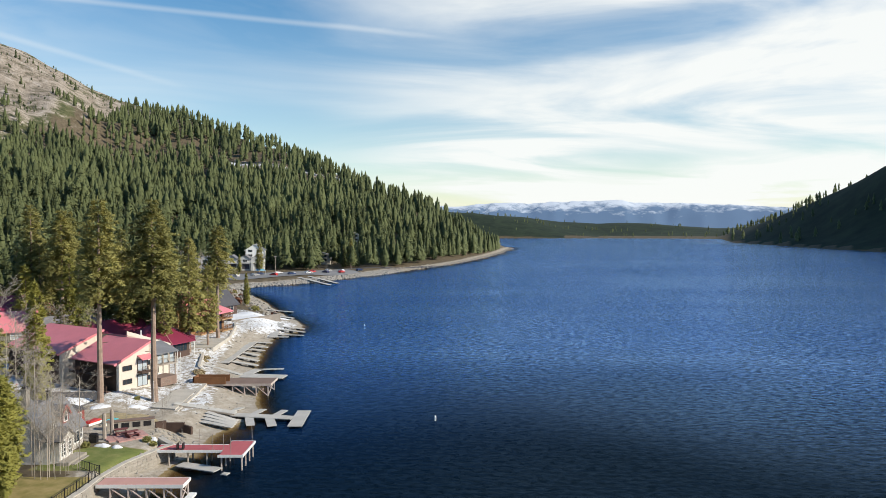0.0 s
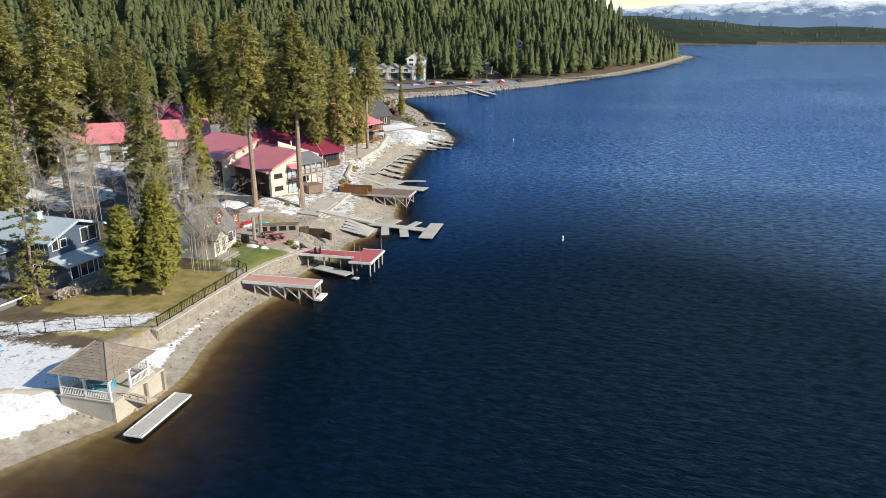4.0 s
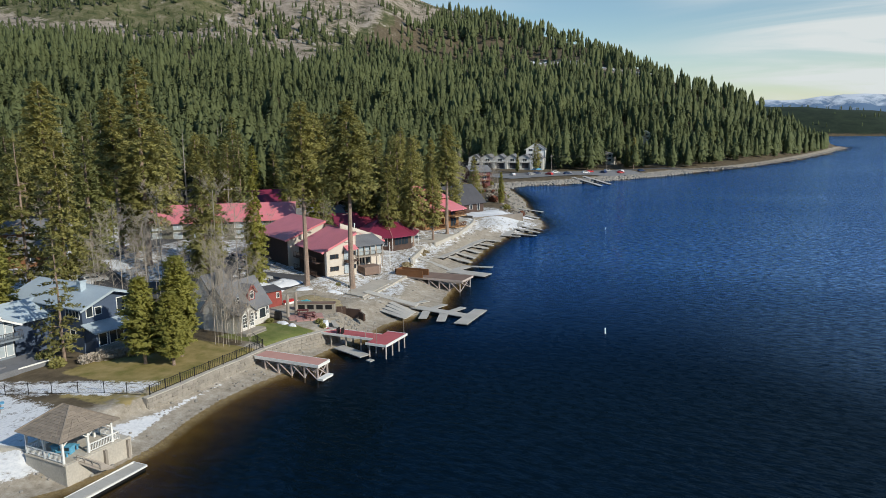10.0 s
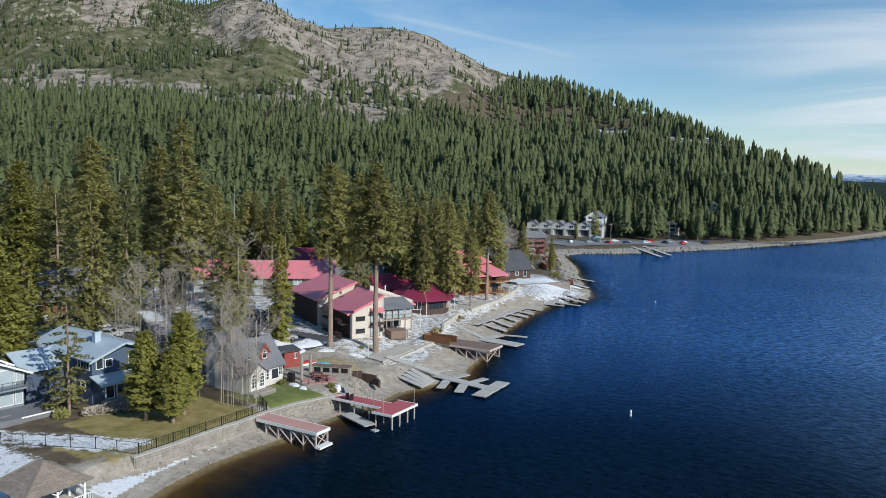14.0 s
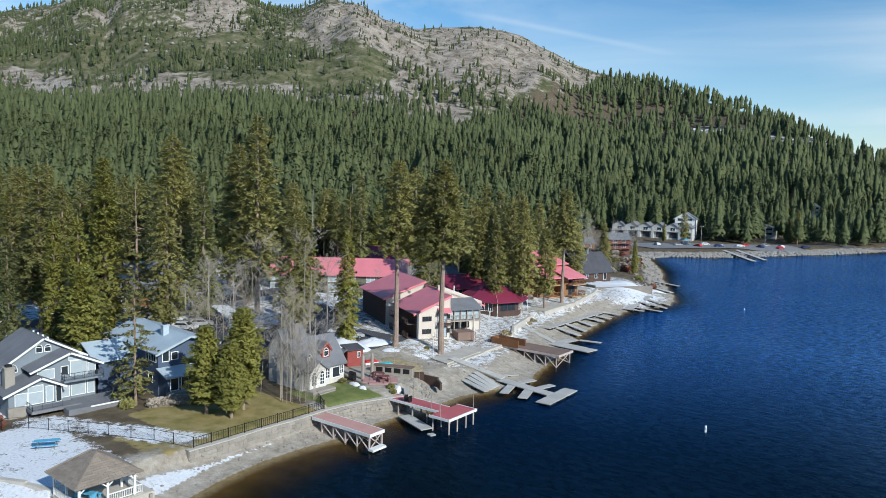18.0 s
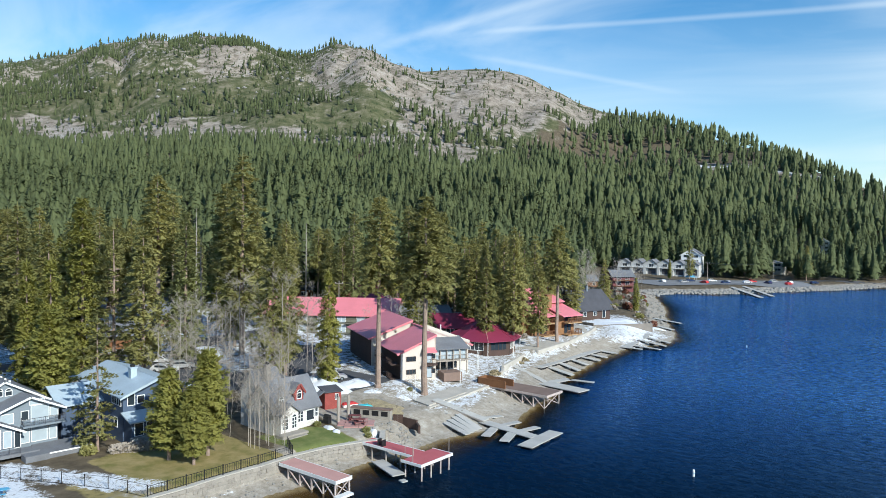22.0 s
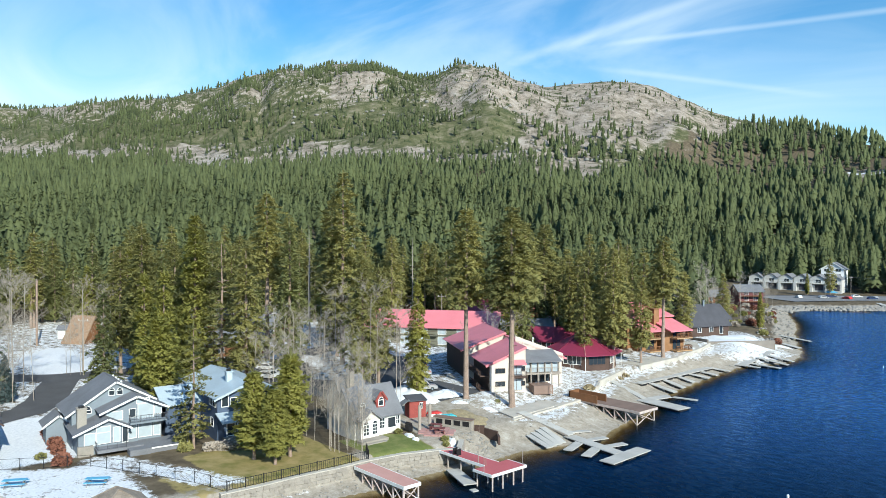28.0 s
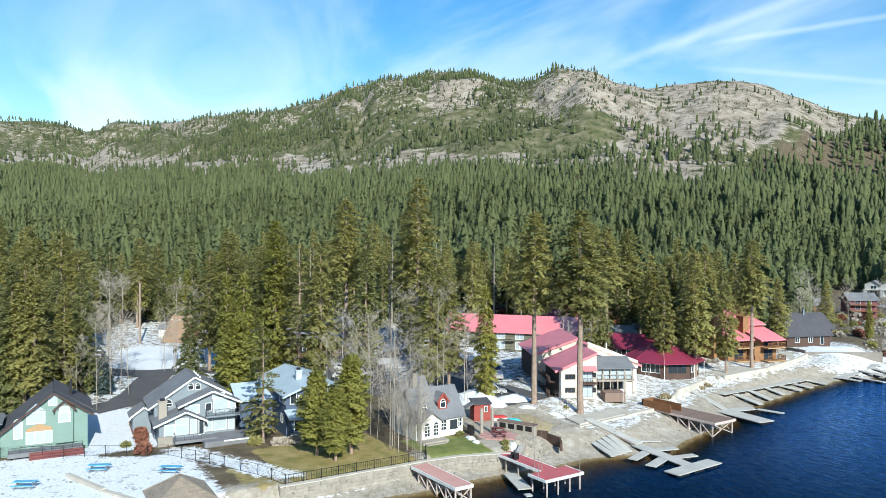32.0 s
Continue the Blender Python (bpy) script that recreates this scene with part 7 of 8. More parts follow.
def conifer(seed, h, crown0, rad, whorls, per, droop, detail=1, taper=1.15, gap=0.0, low=0.15, sprays=3, fine=1.0):
    """Crown of drooping boughs in whorls, each bough a row of small tufts: vertices, triangles and tone."""
    rng = np.random.default_rng(seed)
    V, F, T = [], [], []
    lop = rng.uniform(.75, 1.1, 5)
    for w in range(whorls):
        u = (w + rng.uniform(-.3, .3)) / whorls
        z = crown0 + (h - crown0) * u
        ln = rad * max(0.02, 1 - u) ** (1 / taper) * rng.uniform(.7, 1.15) + 0.06 * rad
        if u < low:
            ln *= 0.5 + .5 * max(u, 0) / low
        n = max(3, int(per * (0.45 + 0.55 * (1 - u))))
        a0 = rng.uniform(0, 6.28)
        for k in range(n):
            if rng.random() < gap:
                continue
            a = a0 + 6.283 * k / n + rng.uniform(-.35, .35)
            L = ln * rng.uniform(.6, 1.15) * lop[int(a / 6.283 * 5) % 5]
            ca, sa = math.cos(a), math.sin(a)
            rise = rng.uniform(-.1, .25) * L
            tone = rng.uniform(0, 1)
            if detail == 0:
                wd = L * 0.5 * rng.uniform(.8, 1.25)
                b = len(V)
                V += [(0, 0, z + .3 * L), (ca * L * .75 - sa * wd * .6, sa * L * .75 + ca * wd * .6, z - .3 * L), (ca * L, sa * L, z - droop * L), (ca * L * .75 + sa * wd * .6, sa * L * .75 - ca * wd * .6, z - .3 * L)]
                F += [(b, b + 1, b + 2), (b, b + 2, b + 3)]
                T += [tone] * 4
                continue
            m = 3 + int(L * 1.9)
            for s in range(m):
                f = .25 + .75 * (s + rng.uniform(.3, 1.0)) / m
                side = rng.uniform(-.22, .22) * L * (1.1 - f * .5)
                c = np.array([ca * L * f - sa * side, sa * L * f + ca * side, z + rise * f - droop * L * f * f + rng.uniform(-.12, .12)])
                tn = tone * .7 + rng.uniform(0, .15)
                for _ in range(sprays):
                    q = rng.uniform(.4, .8) * (0.75 + 0.08 * rad) * fine
                    aa = a + rng.uniform(-1.2, 1.2)
                    d = np.array([math.cos(aa), math.sin(aa), rng.uniform(-.6, .7)]) * q
                    e = np.array([-math.sin(aa), math.cos(aa), rng.uniform(-.9, .9)]) * q * .3
                    o = c + rng.uniform(-.3, .3, 3) * fine
                    b = len(V)
                    V += [o - e, o + e, o + d]
                    F += [(b, b + 1, b + 2)]
                    T += [tn, tn, tn + .25]
    b = len(V)
    V += [(0.25, 0, h - .9), (-.15, .2, h - .9), (-.15, -.2, h - .9), (0, 0, h + .5)]
    F += [(b, b + 1, b + 3), (b + 1, b + 2, b + 3), (b + 2, b, b + 3)]
    T += [.6] * 4
    return soften(np.array(V), np.array(F), np.array(T), crown0, h, rad)


def jag_tree(seed, crown0, rad, whorls, n, taper, tufts=0, reach=4.2):
    """A far conifer of unit height: many steep overlapping skirts of ragged boughs."""
    rng = np.random.default_rng(seed)
    V, F, T = [], [], []
    lean = rng.uniform(-.02, .02, 2)
    for w in range(whorls):
        u = (w + rng.uniform(-.25, .25) * (w > 0)) / whorls
        zt = crown0 + (1.03 - crown0) * min(1, u + reach / whorls)
        zb = crown0 + (1 - crown0) * u
        R = rad * (1 - u) ** (1 / taper) * rng.uniform(.82, 1.15) + .01
        if w == 0:
            R *= .75
        b = len(V)
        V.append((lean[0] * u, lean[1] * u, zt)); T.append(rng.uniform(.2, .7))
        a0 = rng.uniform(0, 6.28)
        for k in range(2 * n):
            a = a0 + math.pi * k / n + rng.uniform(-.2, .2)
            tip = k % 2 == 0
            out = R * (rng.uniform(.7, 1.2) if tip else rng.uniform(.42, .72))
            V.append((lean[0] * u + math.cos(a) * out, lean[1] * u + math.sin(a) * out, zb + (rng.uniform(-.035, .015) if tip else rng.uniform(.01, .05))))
            # notches between boughs take a darker tone, their shade put into the colour
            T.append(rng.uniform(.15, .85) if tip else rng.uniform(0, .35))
        for k in range(2 * n):
            F.append((b, b + 1 + k, b + 1 + (k + 1) % (2 * n)))
    # loose tufts that stand out of the skirts
    for _ in range(tufts):
        u = rng.uniform(0, .97) ** 1.15
        R = rad * (1 - u) ** (1 / taper) * rng.uniform(.6, 1.2) + .012
        a = rng.uniform(0, 6.283)
        c = np.array([math.cos(a) * R, math.sin(a) * R, crown0 + (1 - crown0) * u])
        q = rng.uniform(.02, .04)
        d = np.array([math.cos(a) * 1.1, math.sin(a) * 1.1, rng.uniform(-.9, .5)]) * q
        e = np.array([-math.sin(a), math.cos(a), rng.uniform(-.6, .6)]) * q * rng.uniform(.5, .9)
        b = len(V)
        V += [tuple(c - d), tuple(c + e), tuple(c + d), tuple(c - e)]
        F += [(b, b + 1, b + 2), (b, b + 2, b + 3)]
        T += [rng.uniform(.1, .8)] * 4
    return np.array(V), np.array(F), np.array(T)


def tri_mesh(name, V, F, T, mat, N=None):
    me = bpy.data.meshes.new(name)
    me.vertices.add(len(V)); me.vertices.foreach_set("co", V.astype(np.float32).ravel())
    me.loops.add(F.size); me.loops.foreach_set("vertex_index", F.astype(np.int32).ravel())
    me.polygons.add(len(F)); me.polygons.foreach_set("loop_start", np.arange(0, F.size, 3, dtype=np.int32))
    me.update(calc_edges=True)
    me.attributes.new("tone", 'FLOAT', 'POINT').data.foreach_set("value", T.astype(np.float32))
    me.materials.append(mat)
    if N is not None:
        me.normals_split_custom_set_from_vertices(N.tolist())
    return me


def trunk_mesh(name, h, r, mat, seed=0, limbs=0, limb0=0.3, lean=0.0):
    rng = random.Random(seed)
    bm = bmesh.new()
    rings = []
    n = 8
    for k, u in enumerate((0, 0.02, 0.1, 0.3, 0.5, 0.7, 0.88, 1.0)):
        rr = r * (1.35 if k == 0 else 1) * (1 - u) ** 0.75 + 0.03
        cx, cy = rng.uniform(-.06, .06) * r * 3 + lean * u * h, rng.uniform(-.06, .06) * r * 3
        rings.append([bm.verts.new((cx + rr * math.cos(6.283 * i / n), cy + rr * math.sin(6.283 * i / n), u * h * 0.98 - (0.4 if k == 0 else 0))) for i in range(n)])
    for a, b in zip(rings, rings[1:]):
        for i in range(n):
            bm.faces.new((a[i], a[(i + 1) % n], b[(i + 1) % n], b[i]))
    bm.faces.new(rings[-1]); bm.faces.new(rings[0][::-1])
    for k in range(limbs):
        z = h * rng.uniform(limb0, 0.9)
        a, L = rng.uniform(0, 6.28), rng.uniform(.5, 2.2) * (1.2 - z / h)
        beam(bm, (0, 0, z), (math.cos(a) * L, math.sin(a) * L, z + rng.uniform(-.3, .3)), 0.07, sides=3)
    return mesh_of(name, bm, mat)


KINDS = {}


def tree_kind(key, h, crown0, rad, whorls, per, droop, tr, needle, variants=3, taper=1.15, gap=0.05, limbs=8, low=0.15):
    KINDS[key], KINDS[key + "_far"] = [], []
    for v in range(variants):
        s = abs(hash_text(key)) % 1000 + v
        hh = h * (1, 0.93, 1.06, .98)[v % 4]
        V, F, T, N = conifer(s, hh, crown0 * hh, rad, whorls, per, droop, 1, taper, gap, low, 9, .58)
        tm = trunk_mesh("trunk", hh, tr, M_BARK, s, limbs, max(.15, crown0 * .5))
        KINDS[key].append((tm, tri_mesh("crown", V, F, T, needle, N), hh))
        V, F, T, N = conifer(s, hh, crown0 * hh, rad, whorls * 3 // 4, per, droop, 1, taper, gap, low, 4, .82)
        KINDS[key + "_far"].append((tm, tri_mesh("crown", V, F, T, needle, N), hh))


def hash_text(s):
    k = 7
    for c in s:
        k = (k * 31 + ord(c)) % 100003
    return k


tree_kind("tall_pine", 34, 0.5, 5.8, 36, 10, 0.28, 0.5, M_NEEDLE, 4, 1.9, 0.15, 16)
tree_kind("pine", 25, 0.2, 4.8, 38, 10, 0.3, 0.33, M_NEEDLE, 4, 1.5, 0.14, 12, .3)
tree_kind("fir", 22, 0.07, 4.1, 40, 9, 0.42, 0.28, M_NEEDLE_DARK, 4, 1.2, 0.10, 6)
tree_kind("golden_pine", 20, 0.08, 4.2, 38, 11, 0.25, 0.28, M_NEEDLE_LIT, 3, 1.5, 0.08, 6, .3)
tree_kind("young_pine", 11.5, 0.15, 2.9, 34, 15, 0.02, 0.2, M_NEEDLE_LIT, 3, 2.3, 0.04, 3, .35)
tree_kind("sparse_pine", 20, 0.1, 3.3, 24, 8, 0.2, 0.2, M_NEEDLE, 1, 2.4, 0.3, 30, .1)
tree_kind("spruce", 9, 0.05, 2.4, 24, 10, 0.3, 0.16, M_SPRUCE, 2, 1.0, 0.0, 2)
TREE_LABEL = {
    "tall_pine": ("tall old pine with bare reddish trunk and high green crown", "pine tree"),
    "pine": ("slender green pine with drooping branches on the forest floor", "pine tree"),
    "fir": ("dense dark green fir with branches almost to the ground", "fir tree"),
    "young_pine": ("young bushy yellow-green pine standing on the grass", "pine tree"),
    "golden_pine": ("bushy yellow-green pine among darker trees", "pine tree"),
    "sparse_pine": ("thin open pine with bare lower limbs beside the house", "pine tree"),
    "spruce": ("bluish spruce with dense foliage beside the houses", "spruce tree"),
}


def plant(key, x, y, size=1.0, rz=None, z=None, variant=None, group="", squash=1.0, far=False):
    k = KINDS[key + "_far" if far else key]
    rng = random.Random(int(x * 131 + y * 71))
    tm, cm, h = k[(rng.randrange(len(k)) if variant is None else variant)]
    gz = float(ground_z(x, y)) if z is None else z
    ob = thing(key + "_tree" if "tree" not in key else key, (x, y, gz - .05), rng.uniform(0, 360) if rz is None else rz, *TREE_LABEL[key], group)
    ob.scale = (size * squash, size * squash, size)
    part("trunk", tm, None, ob); part("crown", cm, None, ob)
    return ob


# pines along the lodge terrace and lawns: kind, x, y, size
for key, x, y, s in (("tall_pine", -52.9, 109.0, 0.93), ("tall_pine", -46.1, 112.6, 1.02), ("young_pine", -48.0, 68.8, 1.0), ("young_pine", -44.3, 69.7, 0.85), ("young_pine", -45.9, 72.6, 1.04),
                     ("pine", -58.0, 147.0, .85), ("pine", -54.6, 152.2, 1.0), ("pine", -53.3, 160.3, .8), ("tall_pine", -54.3, 170.5, .86), ("sparse_pine", -57.2, 65.0, .82), ("tall_pine", -92.7, 174.8, .95), ("tall_pine", -86, 160, .95), ("pine", -64, 196, .8),
                     ("pine", -66, 186, .95), ("pine", -70, 176, 1.0), ("fir", -67, 165, 1.1), ("pine", -63, 161, 1.0), ("pine", -74, 182, 1.05), ("pine", -73, 168, .9), ("fir", -76, 148, .9),
                     ("golden_pine", -87, 68.8, 1.15), ("golden_pine", -82.9, 70.5, 1.18), ("young_pine", -71.5, 65.6, 1.3), ("tall_pine", -95.7, 81.1, .9), ("golden_pine", -92.4, 79.4, 1.45), ("sparse_pine", -87.4, 82.2, 1.35), ("tall_pine", -105, 100, 1.05), ("fir", -92.6, 98.5, 1.35),
                     ("pine", -90.8, 109.7, 1.5), ("pine", -69.3, 103.1, .95), ("golden_pine", -60.3, 104.7, .98), ("spruce", -108.3, 45.2, 1.0), ("spruce", -104.1, 46.5, 1.2), ("spruce", -101.5, 49.0, 1.0), ("spruce", -98.5, 51.0, .9), ("fir", -104, 36, .9), ("tall_pine", -108, 118, 1.0), ("pine", -88, 40, .9), ("pine", -94, 38, 1.0), ("pine", -110, 72, 1.0), ("pine", -104, 74, 1.1),
                     ("golden_pine", -100, 80, 1.0), ("pine", -74, 236, .7), ("golden_pine", -70, 252, .6), ("pine", -103, 398, .75), ("golden_pine", -116, 404, .6), ("pine", -60, 462, .8), ("fir", -66, 470, .7)):
    plant(key, x, y, s, squash=.78 if key == "golden_pine" else 1.0)


def aspen_mesh(seed, h):
    """Leafless tree: pale stem with rising limbs and fine twigs."""
    rng = random.Random(seed)
    bm = bmesh.new()
    def grow(p, d, L, w, lev):
        q = p + d * L
        beam(bm, p, q, w, sides=4 if lev < 1 else 3)
        if lev == 3:
            return
        for k in range((15, 6, 4)[lev]):
            f = rng.uniform(.25 if lev == 0 else .3, 1.0)
            a = rng.uniform(0, 6.28)
            up = rng.uniform(.7, 1.5) if lev == 0 else rng.uniform(.2, 1.0)
            nd_ = (d * up + Vector((math.cos(a), math.sin(a), rng.uniform(0, .4))) * .8).normalized()
            grow(p + (q - p) * f, nd_, L * rng.uniform(.26, .42) * (1.15 - .5 * f if lev == 0 else 1), max(.016, w * .27), lev + 1)
    grow(Vector((0, 0, -.3)), Vector((rng.uniform(-.06, .06), rng.uniform(-.06, .06), 1)).normalized(), h, .04 + h * .002, 0)
    return bm


M_TWIG = material("pale_twigs", (0.37, 0.325, 0.275), 0.95, 0, 0.15, 1.5, 9, 0.0, rnd=0.5)
ASPEN = [mesh_of("crown", aspen_mesh(60 + k, 12 + k), M_TWIG) for k in range(5)]


def aspen(x, y, s=1.0, k=0):
    o = thing("bare_tree", (x, y, float(ground_z(x, y))), (x * 37 + y * 11) % 360, "leafless pale grey tree with fine upright twigs", "tree", "bare trees")
    o.scale = (s, s, s)
    part("crown", ASPEN[k % 5], None, o)


_ar = random.Random(8)
for cx, cy, rad, n, s in ((-43.9, 80.0, 2.6, 12, .72), (-51, 80, 4.0, 4, .75), (-60, 98, 4, 5, 1.05), (-69, 96, 7, 6, 1.0), (-70, 87, 7, 6, .9), (-82, 98, 9, 4, 1.0), (-101, 50.5, 4.5, 8, 1.1), (-115, 68, 5, 8, .9), (-66, 82, 5, 4, .9), (-96, 90, 8, 3, .9),
                          (-88, 45, 5, 4, .8), (-84, 238, 9, 9, 1.0), (-96, 252, 9, 7, 1.0), (-108, 330, 10, 6, .9), (-42, 101, 3, 3, .35), (-75, 135, 6, 4, .8), (-88, 262, 8, 5, .9)):
    for k in range(n):
        aspen(cx + _ar.uniform(-rad, rad), cy + _ar.uniform(-rad, rad), s * _ar.uniform(.7, 1.15), _ar.randrange(5))


def shrub(x, y, s, mat, label, flat=.7):
    """A loose bush of small tufts on short stems."""
    def make():
        rng = np.random.default_rng(int(s * 100) + len(mat.name))
        V, F, T = [], [], []
        for _ in range(320):
            d = rng.normal(size=3); d /= np.linalg.norm(d)
            c = d * rng.uniform(.55, 1.0) * (1, 1, flat) + (0, 0, flat * .8)
            a, b = rng.normal(size=3) * .13, rng.normal(size=3) * .1
            k = len(V)
            V += [c - a, c + b, c + a, c - b]; F += [(k, k + 1, k + 2), (k, k + 2, k + 3)]; T += [rng.uniform(0, 1)] * 4
        return tri_mesh("foliage", np.array(V), np.array(F), np.array(T), mat)
    o = thing("shrub", (x, y, float(ground_z(x, y)) - .1), (x * 53) % 360, label, "shrub", "shrubs")
    o.scale = (s, s, s)
    part("foliage", cached(("shrub", mat.name, flat), make), None, o)
    part("stem", cached("stem", lambda: mesh_of("stem", bar((0, 0, -.2), (0, 0, .8), .06), M_BARK)), None, o)


for x, y, s in ((-61.0, 50.6, 1.2), (-62.2, 50.9, 1.0), (-66.5, 51.4, .9), (-68.5, 51.7, 1.0), (-70.5, 51.9, 1.0), (-72.5, 52.1, 1.0), (-74.5, 52.3, 1.0), (-76.5, 52.3, .9)):
    shrub(x, y, s, M_RUST, "rusty brown dormant shrub beside the drive")
for k in range(12):
    shrub(-55.5 + k * .45 + _ar.uniform(-.6, .6), 66.2 + k * .62, _ar.uniform(.7, 1.2), M_TWIG, "grey leafless shrub against the house")
for k in range(12):
    aspen(-44.0 + _ar.uniform(-3, 2.4), 80.0 + _ar.uniform(-2.2, 2.0), _ar.uniform(.22, .42), k)
for x, y, s in ((-45.6, 132.2, 1.3), (-46.6, 133.6, 1.0), (-50.6, 150.5, 1.2), (-49.8, 147.5, 1.0)):
    shrub(x, y, s * .8, M_DRYGRASS, "tan dry grass clump by the kerb", .4)
for k in range(46):
    yy = _ar.uniform(226, 335)
    shrub(float(shore_x(yy)) - _ar.uniform(5, 26), yy, _ar.uniform(.8, 1.9), (M_TWIG, M_RUST, M_NEEDLE)[k % 3], "low brown shrub on the stony bank")
for k in range(10):
    shrub(-62 + _ar.uniform(-2, 2), 158 + k * 1.5, _ar.uniform(.5, .9), M_TWIG, "small leafless shrub on the terrace")
for x, y, s in ((-60, 64.5, 1.2), (-57, 63.8, 1.0), (-65.5, 49.2, .7), (-45.2, 88.9, .6), (-38.6, 91.6, .6), (-37.4, 90.8, .5), (-48.6, 112, .5)):
    shrub(x, y, s, M_NEEDLE, "low green shrub in the garden")


SNAG = [trunk_mesh("trunk", 22 + 3 * k, .22, M_GREYBARK, 300 + k, 46, .2) for k in range(3)]
for k, (x, y) in enumerate(((-118, 118), (-128, 158), (-142, 132), (-112, 226), (-150, 196), (-162, 160), (-176, 232), (-134, 262), (-190, 180), (-168, 118), (-152, 90), (-206, 260), (-102.6, 83.3))):
    o = thing("dead_tree", (x, y, float(ground_z(x, y))), k * 47, "standing dead conifer with pale grey trunk and bare limbs", "tree", "dead trees")
    part("trunk", SNAG[k % 3], None, o)


# ---- forest ----
HOLES = [  # open spots kept free of trees: x, y, radius
    (-70, 38, 15), (-66, 58, 13), (-64, 72, 12), (-52, 88, 12), (-62, 118, 18), (-75, 124, 14), (-96, 144, 13), (-106, 136, 12), (-86, 150, 9), (-64, 150, 12), (-62, 180, 11), (-70, 215, 14), (-76, 230, 11),
    (-78, 104, 12), (-88, 126, 13), (-84, 50, 9), (-100, 56, 8), (-124, 62, 15), (-140, 66, 14), (-160, 72, 16), (-86, 90, 8), (-47, 70, 14), (-92, 182, 9), (-108, 172, 13), (-84, 160, 7), (-106, 322, 9), (-98, 304, 7), (-122, 300, 7), (-150, 40, 12), (-112, 56, 8),
    (-115, 380, 14), (-118, 352, 13), (-130, 375, 18), (-142, 396, 18), (-152, 410, 15), (-127, 424, 14), (-113, 432, 13), (-106, 420, 14), (-82, 480, 10), (-76, 478, 10), (-72, 462, 10), (-66, 446, 10), (-66, 555, 8), (-60, 540, 8), (-50, 500, 9), (-229, 674, 8), (-250, 336, 10), (-244, 326, 10), (-236, 316, 9), (-105, 395, 12), (-120, 400, 14), (-100, 410, 14), (-135, 415, 10), (-88, 425, 12),
]


def open_ground(x, y):
    ok = inland(x, y) > np.interp(y, [0, 60, 100, 230, 300, 420, 480, 520], [32, 30, 26, 28, 34, 42, 14, 7])
    for hx, hy, hr in HOLES:
        ok &= (x - hx) ** 2 + (y - hy) ** 2 > hr * hr
    return ok


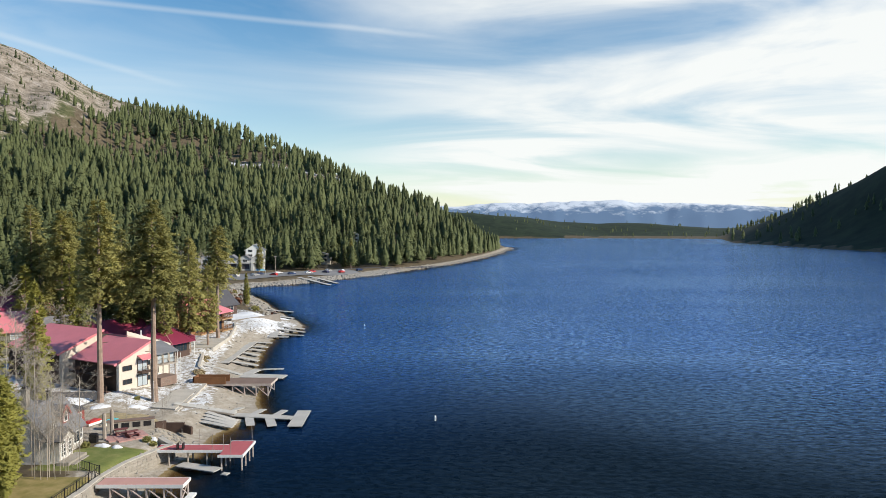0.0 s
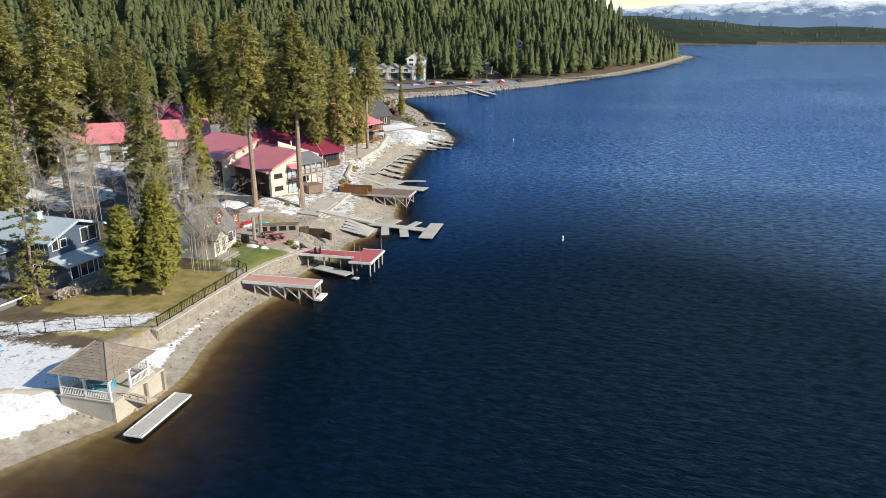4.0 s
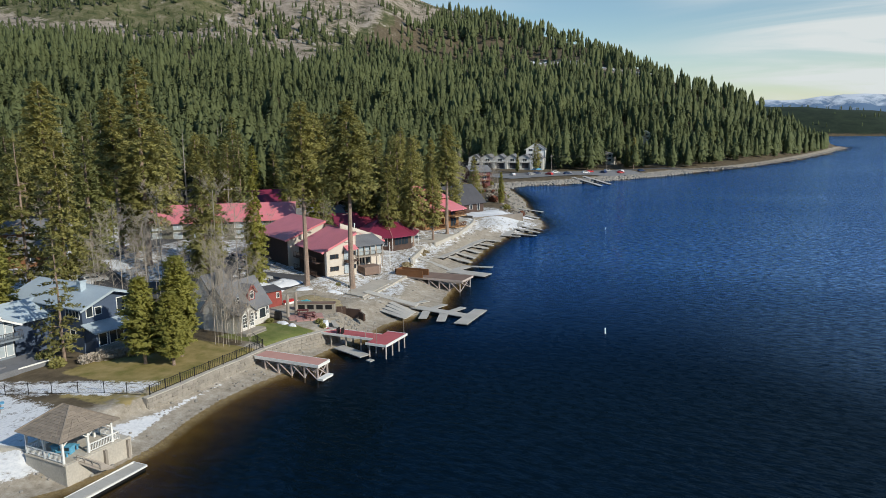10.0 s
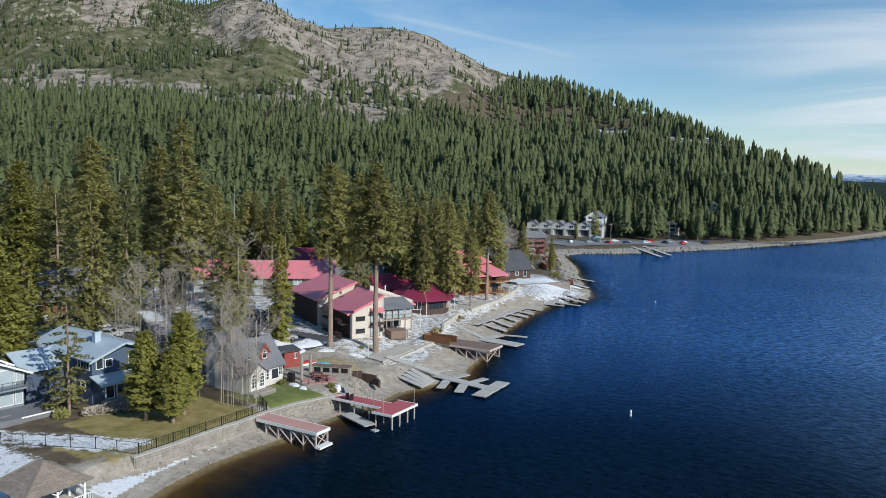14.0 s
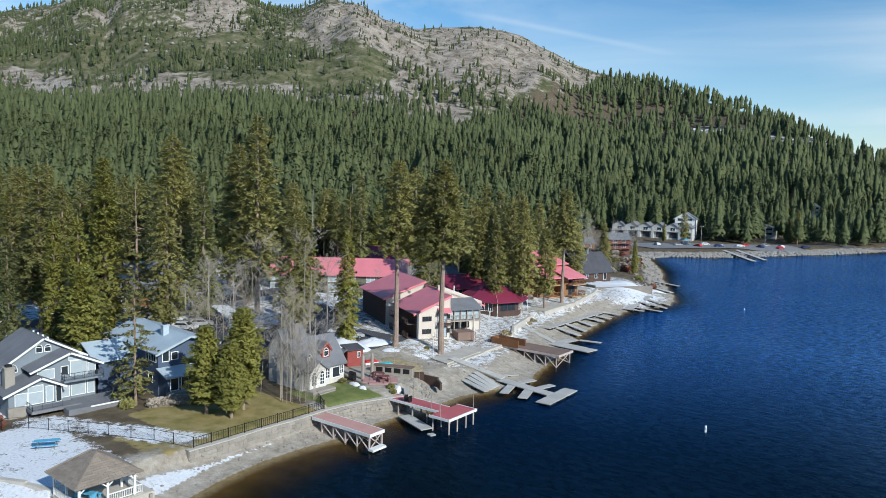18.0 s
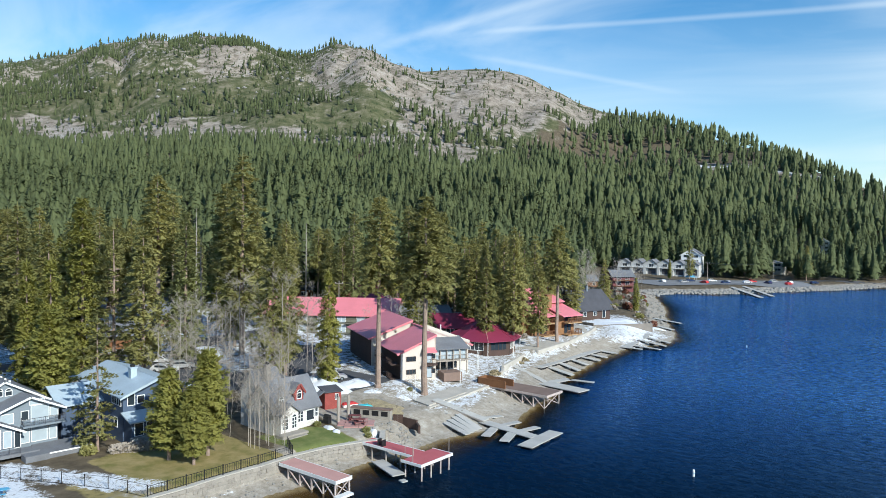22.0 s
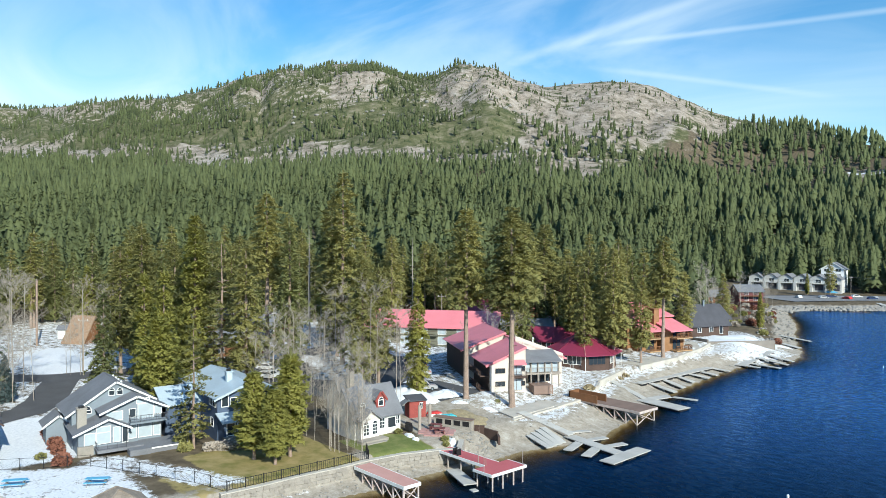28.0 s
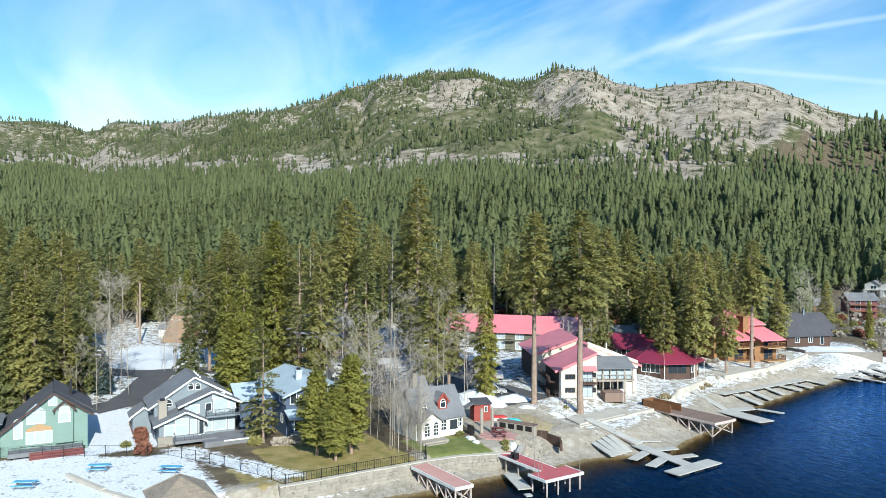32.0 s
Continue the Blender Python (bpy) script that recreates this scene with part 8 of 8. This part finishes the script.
def forest():
    rng = np.random.default_rng(11)
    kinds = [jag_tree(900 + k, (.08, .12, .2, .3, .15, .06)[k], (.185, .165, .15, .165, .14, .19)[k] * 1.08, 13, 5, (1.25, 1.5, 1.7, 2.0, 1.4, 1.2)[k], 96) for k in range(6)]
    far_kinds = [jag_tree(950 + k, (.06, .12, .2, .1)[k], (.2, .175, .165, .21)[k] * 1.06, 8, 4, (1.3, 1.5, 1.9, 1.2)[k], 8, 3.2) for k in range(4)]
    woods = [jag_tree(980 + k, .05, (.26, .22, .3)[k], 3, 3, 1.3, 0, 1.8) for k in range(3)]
    pos = []
    for _ in range(70000):
        a = rng.uniform(-8, 92)
        r = math.sqrt(rng.uniform(90 ** 2, 1700 ** 2)) if rng.random() < .6 else rng.uniform(90, 900)
        pos.append((OX - math.sin(radians(a)) * r, OY + math.cos(radians(a)) * r))
    for _ in range(26000):
        a, r = rng.uniform(-46, 6), rng.uniform(880, 2300)
        pos.append((OX - math.sin(radians(a)) * r, OY + math.cos(radians(a)) * r))
    for _ in range(15000):
        a, r = rng.uniform(50, 92), rng.uniform(1000, 2500)
        pos.append((OX - math.sin(radians(a)) * r, OY + math.cos(radians(a)) * r))
    P = np.array(pos)
    d = inland(P[:, 0], P[:, 1])
    z = ground_z(P[:, 0], P[:, 1])
    a = np.degrees(np.arctan2(-(P[:, 0] - OX), P[:, 1] - OY))
    r = np.hypot(P[:, 0] - OX, P[:, 1] - OY)
    rc = np.interp(a, HILL_D, HILL_R)
    r0 = np.interp(a, [-5, 5, 10, 20, 30, 60, 100], [640, 540, 510, 480, 330, 190, 190])
    t = (r - r0) / (rc - r0)
    af, tf, _ = hill_place(P[:, 0], P[:, 1])
    keep = (z > 1.5) & ((d < 0) | open_ground(P[:, 0], P[:, 1]))
    # the woods end at the bench, higher up towards the end of the ridge; above it trees stand in groups
    line = wood_line(a)
    up = tf - line
    dens = np.where(up < 0, 1.0, np.interp(a, [40, 46, 52, 66], [.035, .12, .32, .4]))
    for ga, gt, wa, wt, k in ((70, .72, 5, .13, .7), (60, .7, 4, .08, .6), (50, .62, 3, .05, .6), (46.4, .66, 2.2, .05, .9), (41, .58, 2.2, .06, .85), (37.5, .57, 1.2, .06, .6), (33, .6, 2, .05, .7), (52, .98, 2.2, .05, .6), (56, .66, 3, .06, .5), (46.5, 1.0, 1.0, .04, .5), (78, .8, 8, .2, .4), (30, .72, 2, .08, .3)):
        dens = np.maximum(dens, np.where(up < 0, 1.0, k * np.exp(-(((af - ga) / wa) ** 4 + ((tf - gt) / wt) ** 4))))
    dens = np.where((up > 0) & (up < .1) & (a > 42), np.minimum(dens, .12), dens)
    dens = np.where((a > 24) & (a < 33) & (up > 0) & (up < .07), np.maximum(dens, .75), dens)
    cut = road_cut(P[:, 0], P[:, 1])
    dens = np.where((cut > -42) & (cut < 8), np.minimum(dens, .12), dens)
    clump = fnoise(P[:, 0], P[:, 1], 70, 8)
    keep &= rng.random(len(P)) < np.where(dens < .9, dens * np.clip((clump - .4) * 6, .15, 2.2), 1)
    keep &= (t < 1.03) | (d < 0)
    gaps = fnoise(P[:, 0], P[:, 1], 17, 21)
    keep &= (gaps > .2) | (r > 1000)
    stand, size = fnoise(P[:, 0], P[:, 1], 55, 31), fnoise(P[:, 0], P[:, 1], 24, 33)
    keep &= (rng.random(len(P)) < np.interp(r, [120, 180, 260], [.24, .4, 1]))
    # thin out trees that crowd one another
    seen, idx = set(), []
    for i in np.nonzero(keep)[0]:
        c = 6.2 if r[i] < 350 else 7.4 if r[i] < 900 else 8.2
        k = (round(P[i, 0] / c), round(P[i, 1] / c))
        if k not in seen:
            seen.add(k); idx.append(i)
    idx = np.array(idx)
    near = [i for i in idx if r[i] < 330 and d[i] > 0 and z[i] < 40]
    village = lambda x, y: -132 < x < -58 and 52 < y < 150
    near = [i for i in near if not village(*P[i]) or rng.random() < .12]
    idx = np.array([i for i in idx if not village(*P[i])] + [i for i in near if village(*P[i])])
    near = sorted(near, key=lambda i: r[i])[:250]
    ns = set(near)
    for i in near:
        x, y = P[i]
        key = rng.choice(["pine", "fir", "tall_pine", "golden_pine"], p=[.46, .3, .14, .10])
        plant(str(key), float(x), float(y), float(rng.uniform(.75, 1.1) * (.8 if key == "tall_pine" else 1)), group="forest edge", far=bool(r[i] > 170))
    VV, FF, TT, base = [], [], [], 0
    for i in idx:
        if i in ns:
            continue
        V, F, T = woods[rng.integers(3)] if d[i] < 0 or r[i] > 1400 else kinds[rng.integers(6)] if r[i] < 620 else far_kinds[rng.integers(4)]
        h = rng.uniform(13, 27) * (float(np.interp(up[i], [-.2, -.02, .3], [1, .7, .55])) if a[i] > 14 else 1)
        if 400 < r[i] < 1000 and a[i] < 24:
            h = rng.uniform(14, 25) * float(np.interp(t[i], [.5, .95], [1, .8]))
        if d[i] < 0:
            h = rng.uniform(10, 19) if a[i] < -21 else rng.uniform(7, 12)
        h *= .72 + .5 * size[i]
        th = rng.uniform(0, 6.28)
        c, s = math.cos(th) * h * rng.uniform(.85, 1.2), math.sin(th) * h
        W = np.stack([V[:, 0] * c - V[:, 1] * s, V[:, 0] * s + V[:, 1] * c, V[:, 2] * h], -1) + (P[i, 0], P[i, 1], z[i] - .3)
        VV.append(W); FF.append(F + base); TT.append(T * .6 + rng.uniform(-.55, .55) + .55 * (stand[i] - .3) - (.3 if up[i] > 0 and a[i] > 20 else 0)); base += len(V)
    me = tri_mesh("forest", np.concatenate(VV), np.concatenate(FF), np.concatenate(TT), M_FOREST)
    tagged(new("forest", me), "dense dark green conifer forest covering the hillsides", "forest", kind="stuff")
    print("FOREST", len(idx), len(me.polygons), flush=True)


def scrub():
    """Low dark bushes and snags scattered over the open upper slopes."""
    rng = np.random.default_rng(19)
    bush = [jag_tree(1000 + k, -.15, (.55, .7, .45)[k], 2, 3, 2.4, 0, 1.6) for k in range(3)]
    n = 46000
    a, r = np.radians(rng.uniform(20, 84, n)), rng.uniform(500, 2300, n)
    x, y = OX - np.sin(a) * r, OY + np.cos(a) * r
    af, tf, t = hill_place(x, y)
    patch = fnoise(x, y, 45, 61) + .6 * fnoise(x, y, 14, 62)
    ok = (t > wood_line(af) + .01) & (t < 1.01) & (rng.random(n) < np.clip((patch - .48) * 1.5, .06, 1) * np.interp(af, [40, 48], [.55, 1]))
    x, y = x[ok], y[ok]
    z = ground_z(x, y)
    VV, FF, TT, base = [], [], [], 0
    for i in range(len(x)):
        V, F, T = bush[rng.integers(3)]
        h, th = rng.uniform(1.2, 4.5), rng.uniform(0, 6.28)
        c, q = math.cos(th) * h, math.sin(th) * h
        VV.append(np.stack([V[:, 0] * c - V[:, 1] * q, V[:, 0] * q + V[:, 1] * c, V[:, 2] * h], -1) + (x[i], y[i], z[i])); FF.append(F + base); TT.append(T * .5 + rng.uniform(-.45, .2)); base += len(V)
    tagged(new("scrub", tri_mesh("scrub", np.concatenate(VV), np.concatenate(FF), np.concatenate(TT), M_FOREST)), "dark green bushes scattered over the bare rocky slopes", "bushes", kind="stuff")


forest()
scrub()
boulders()
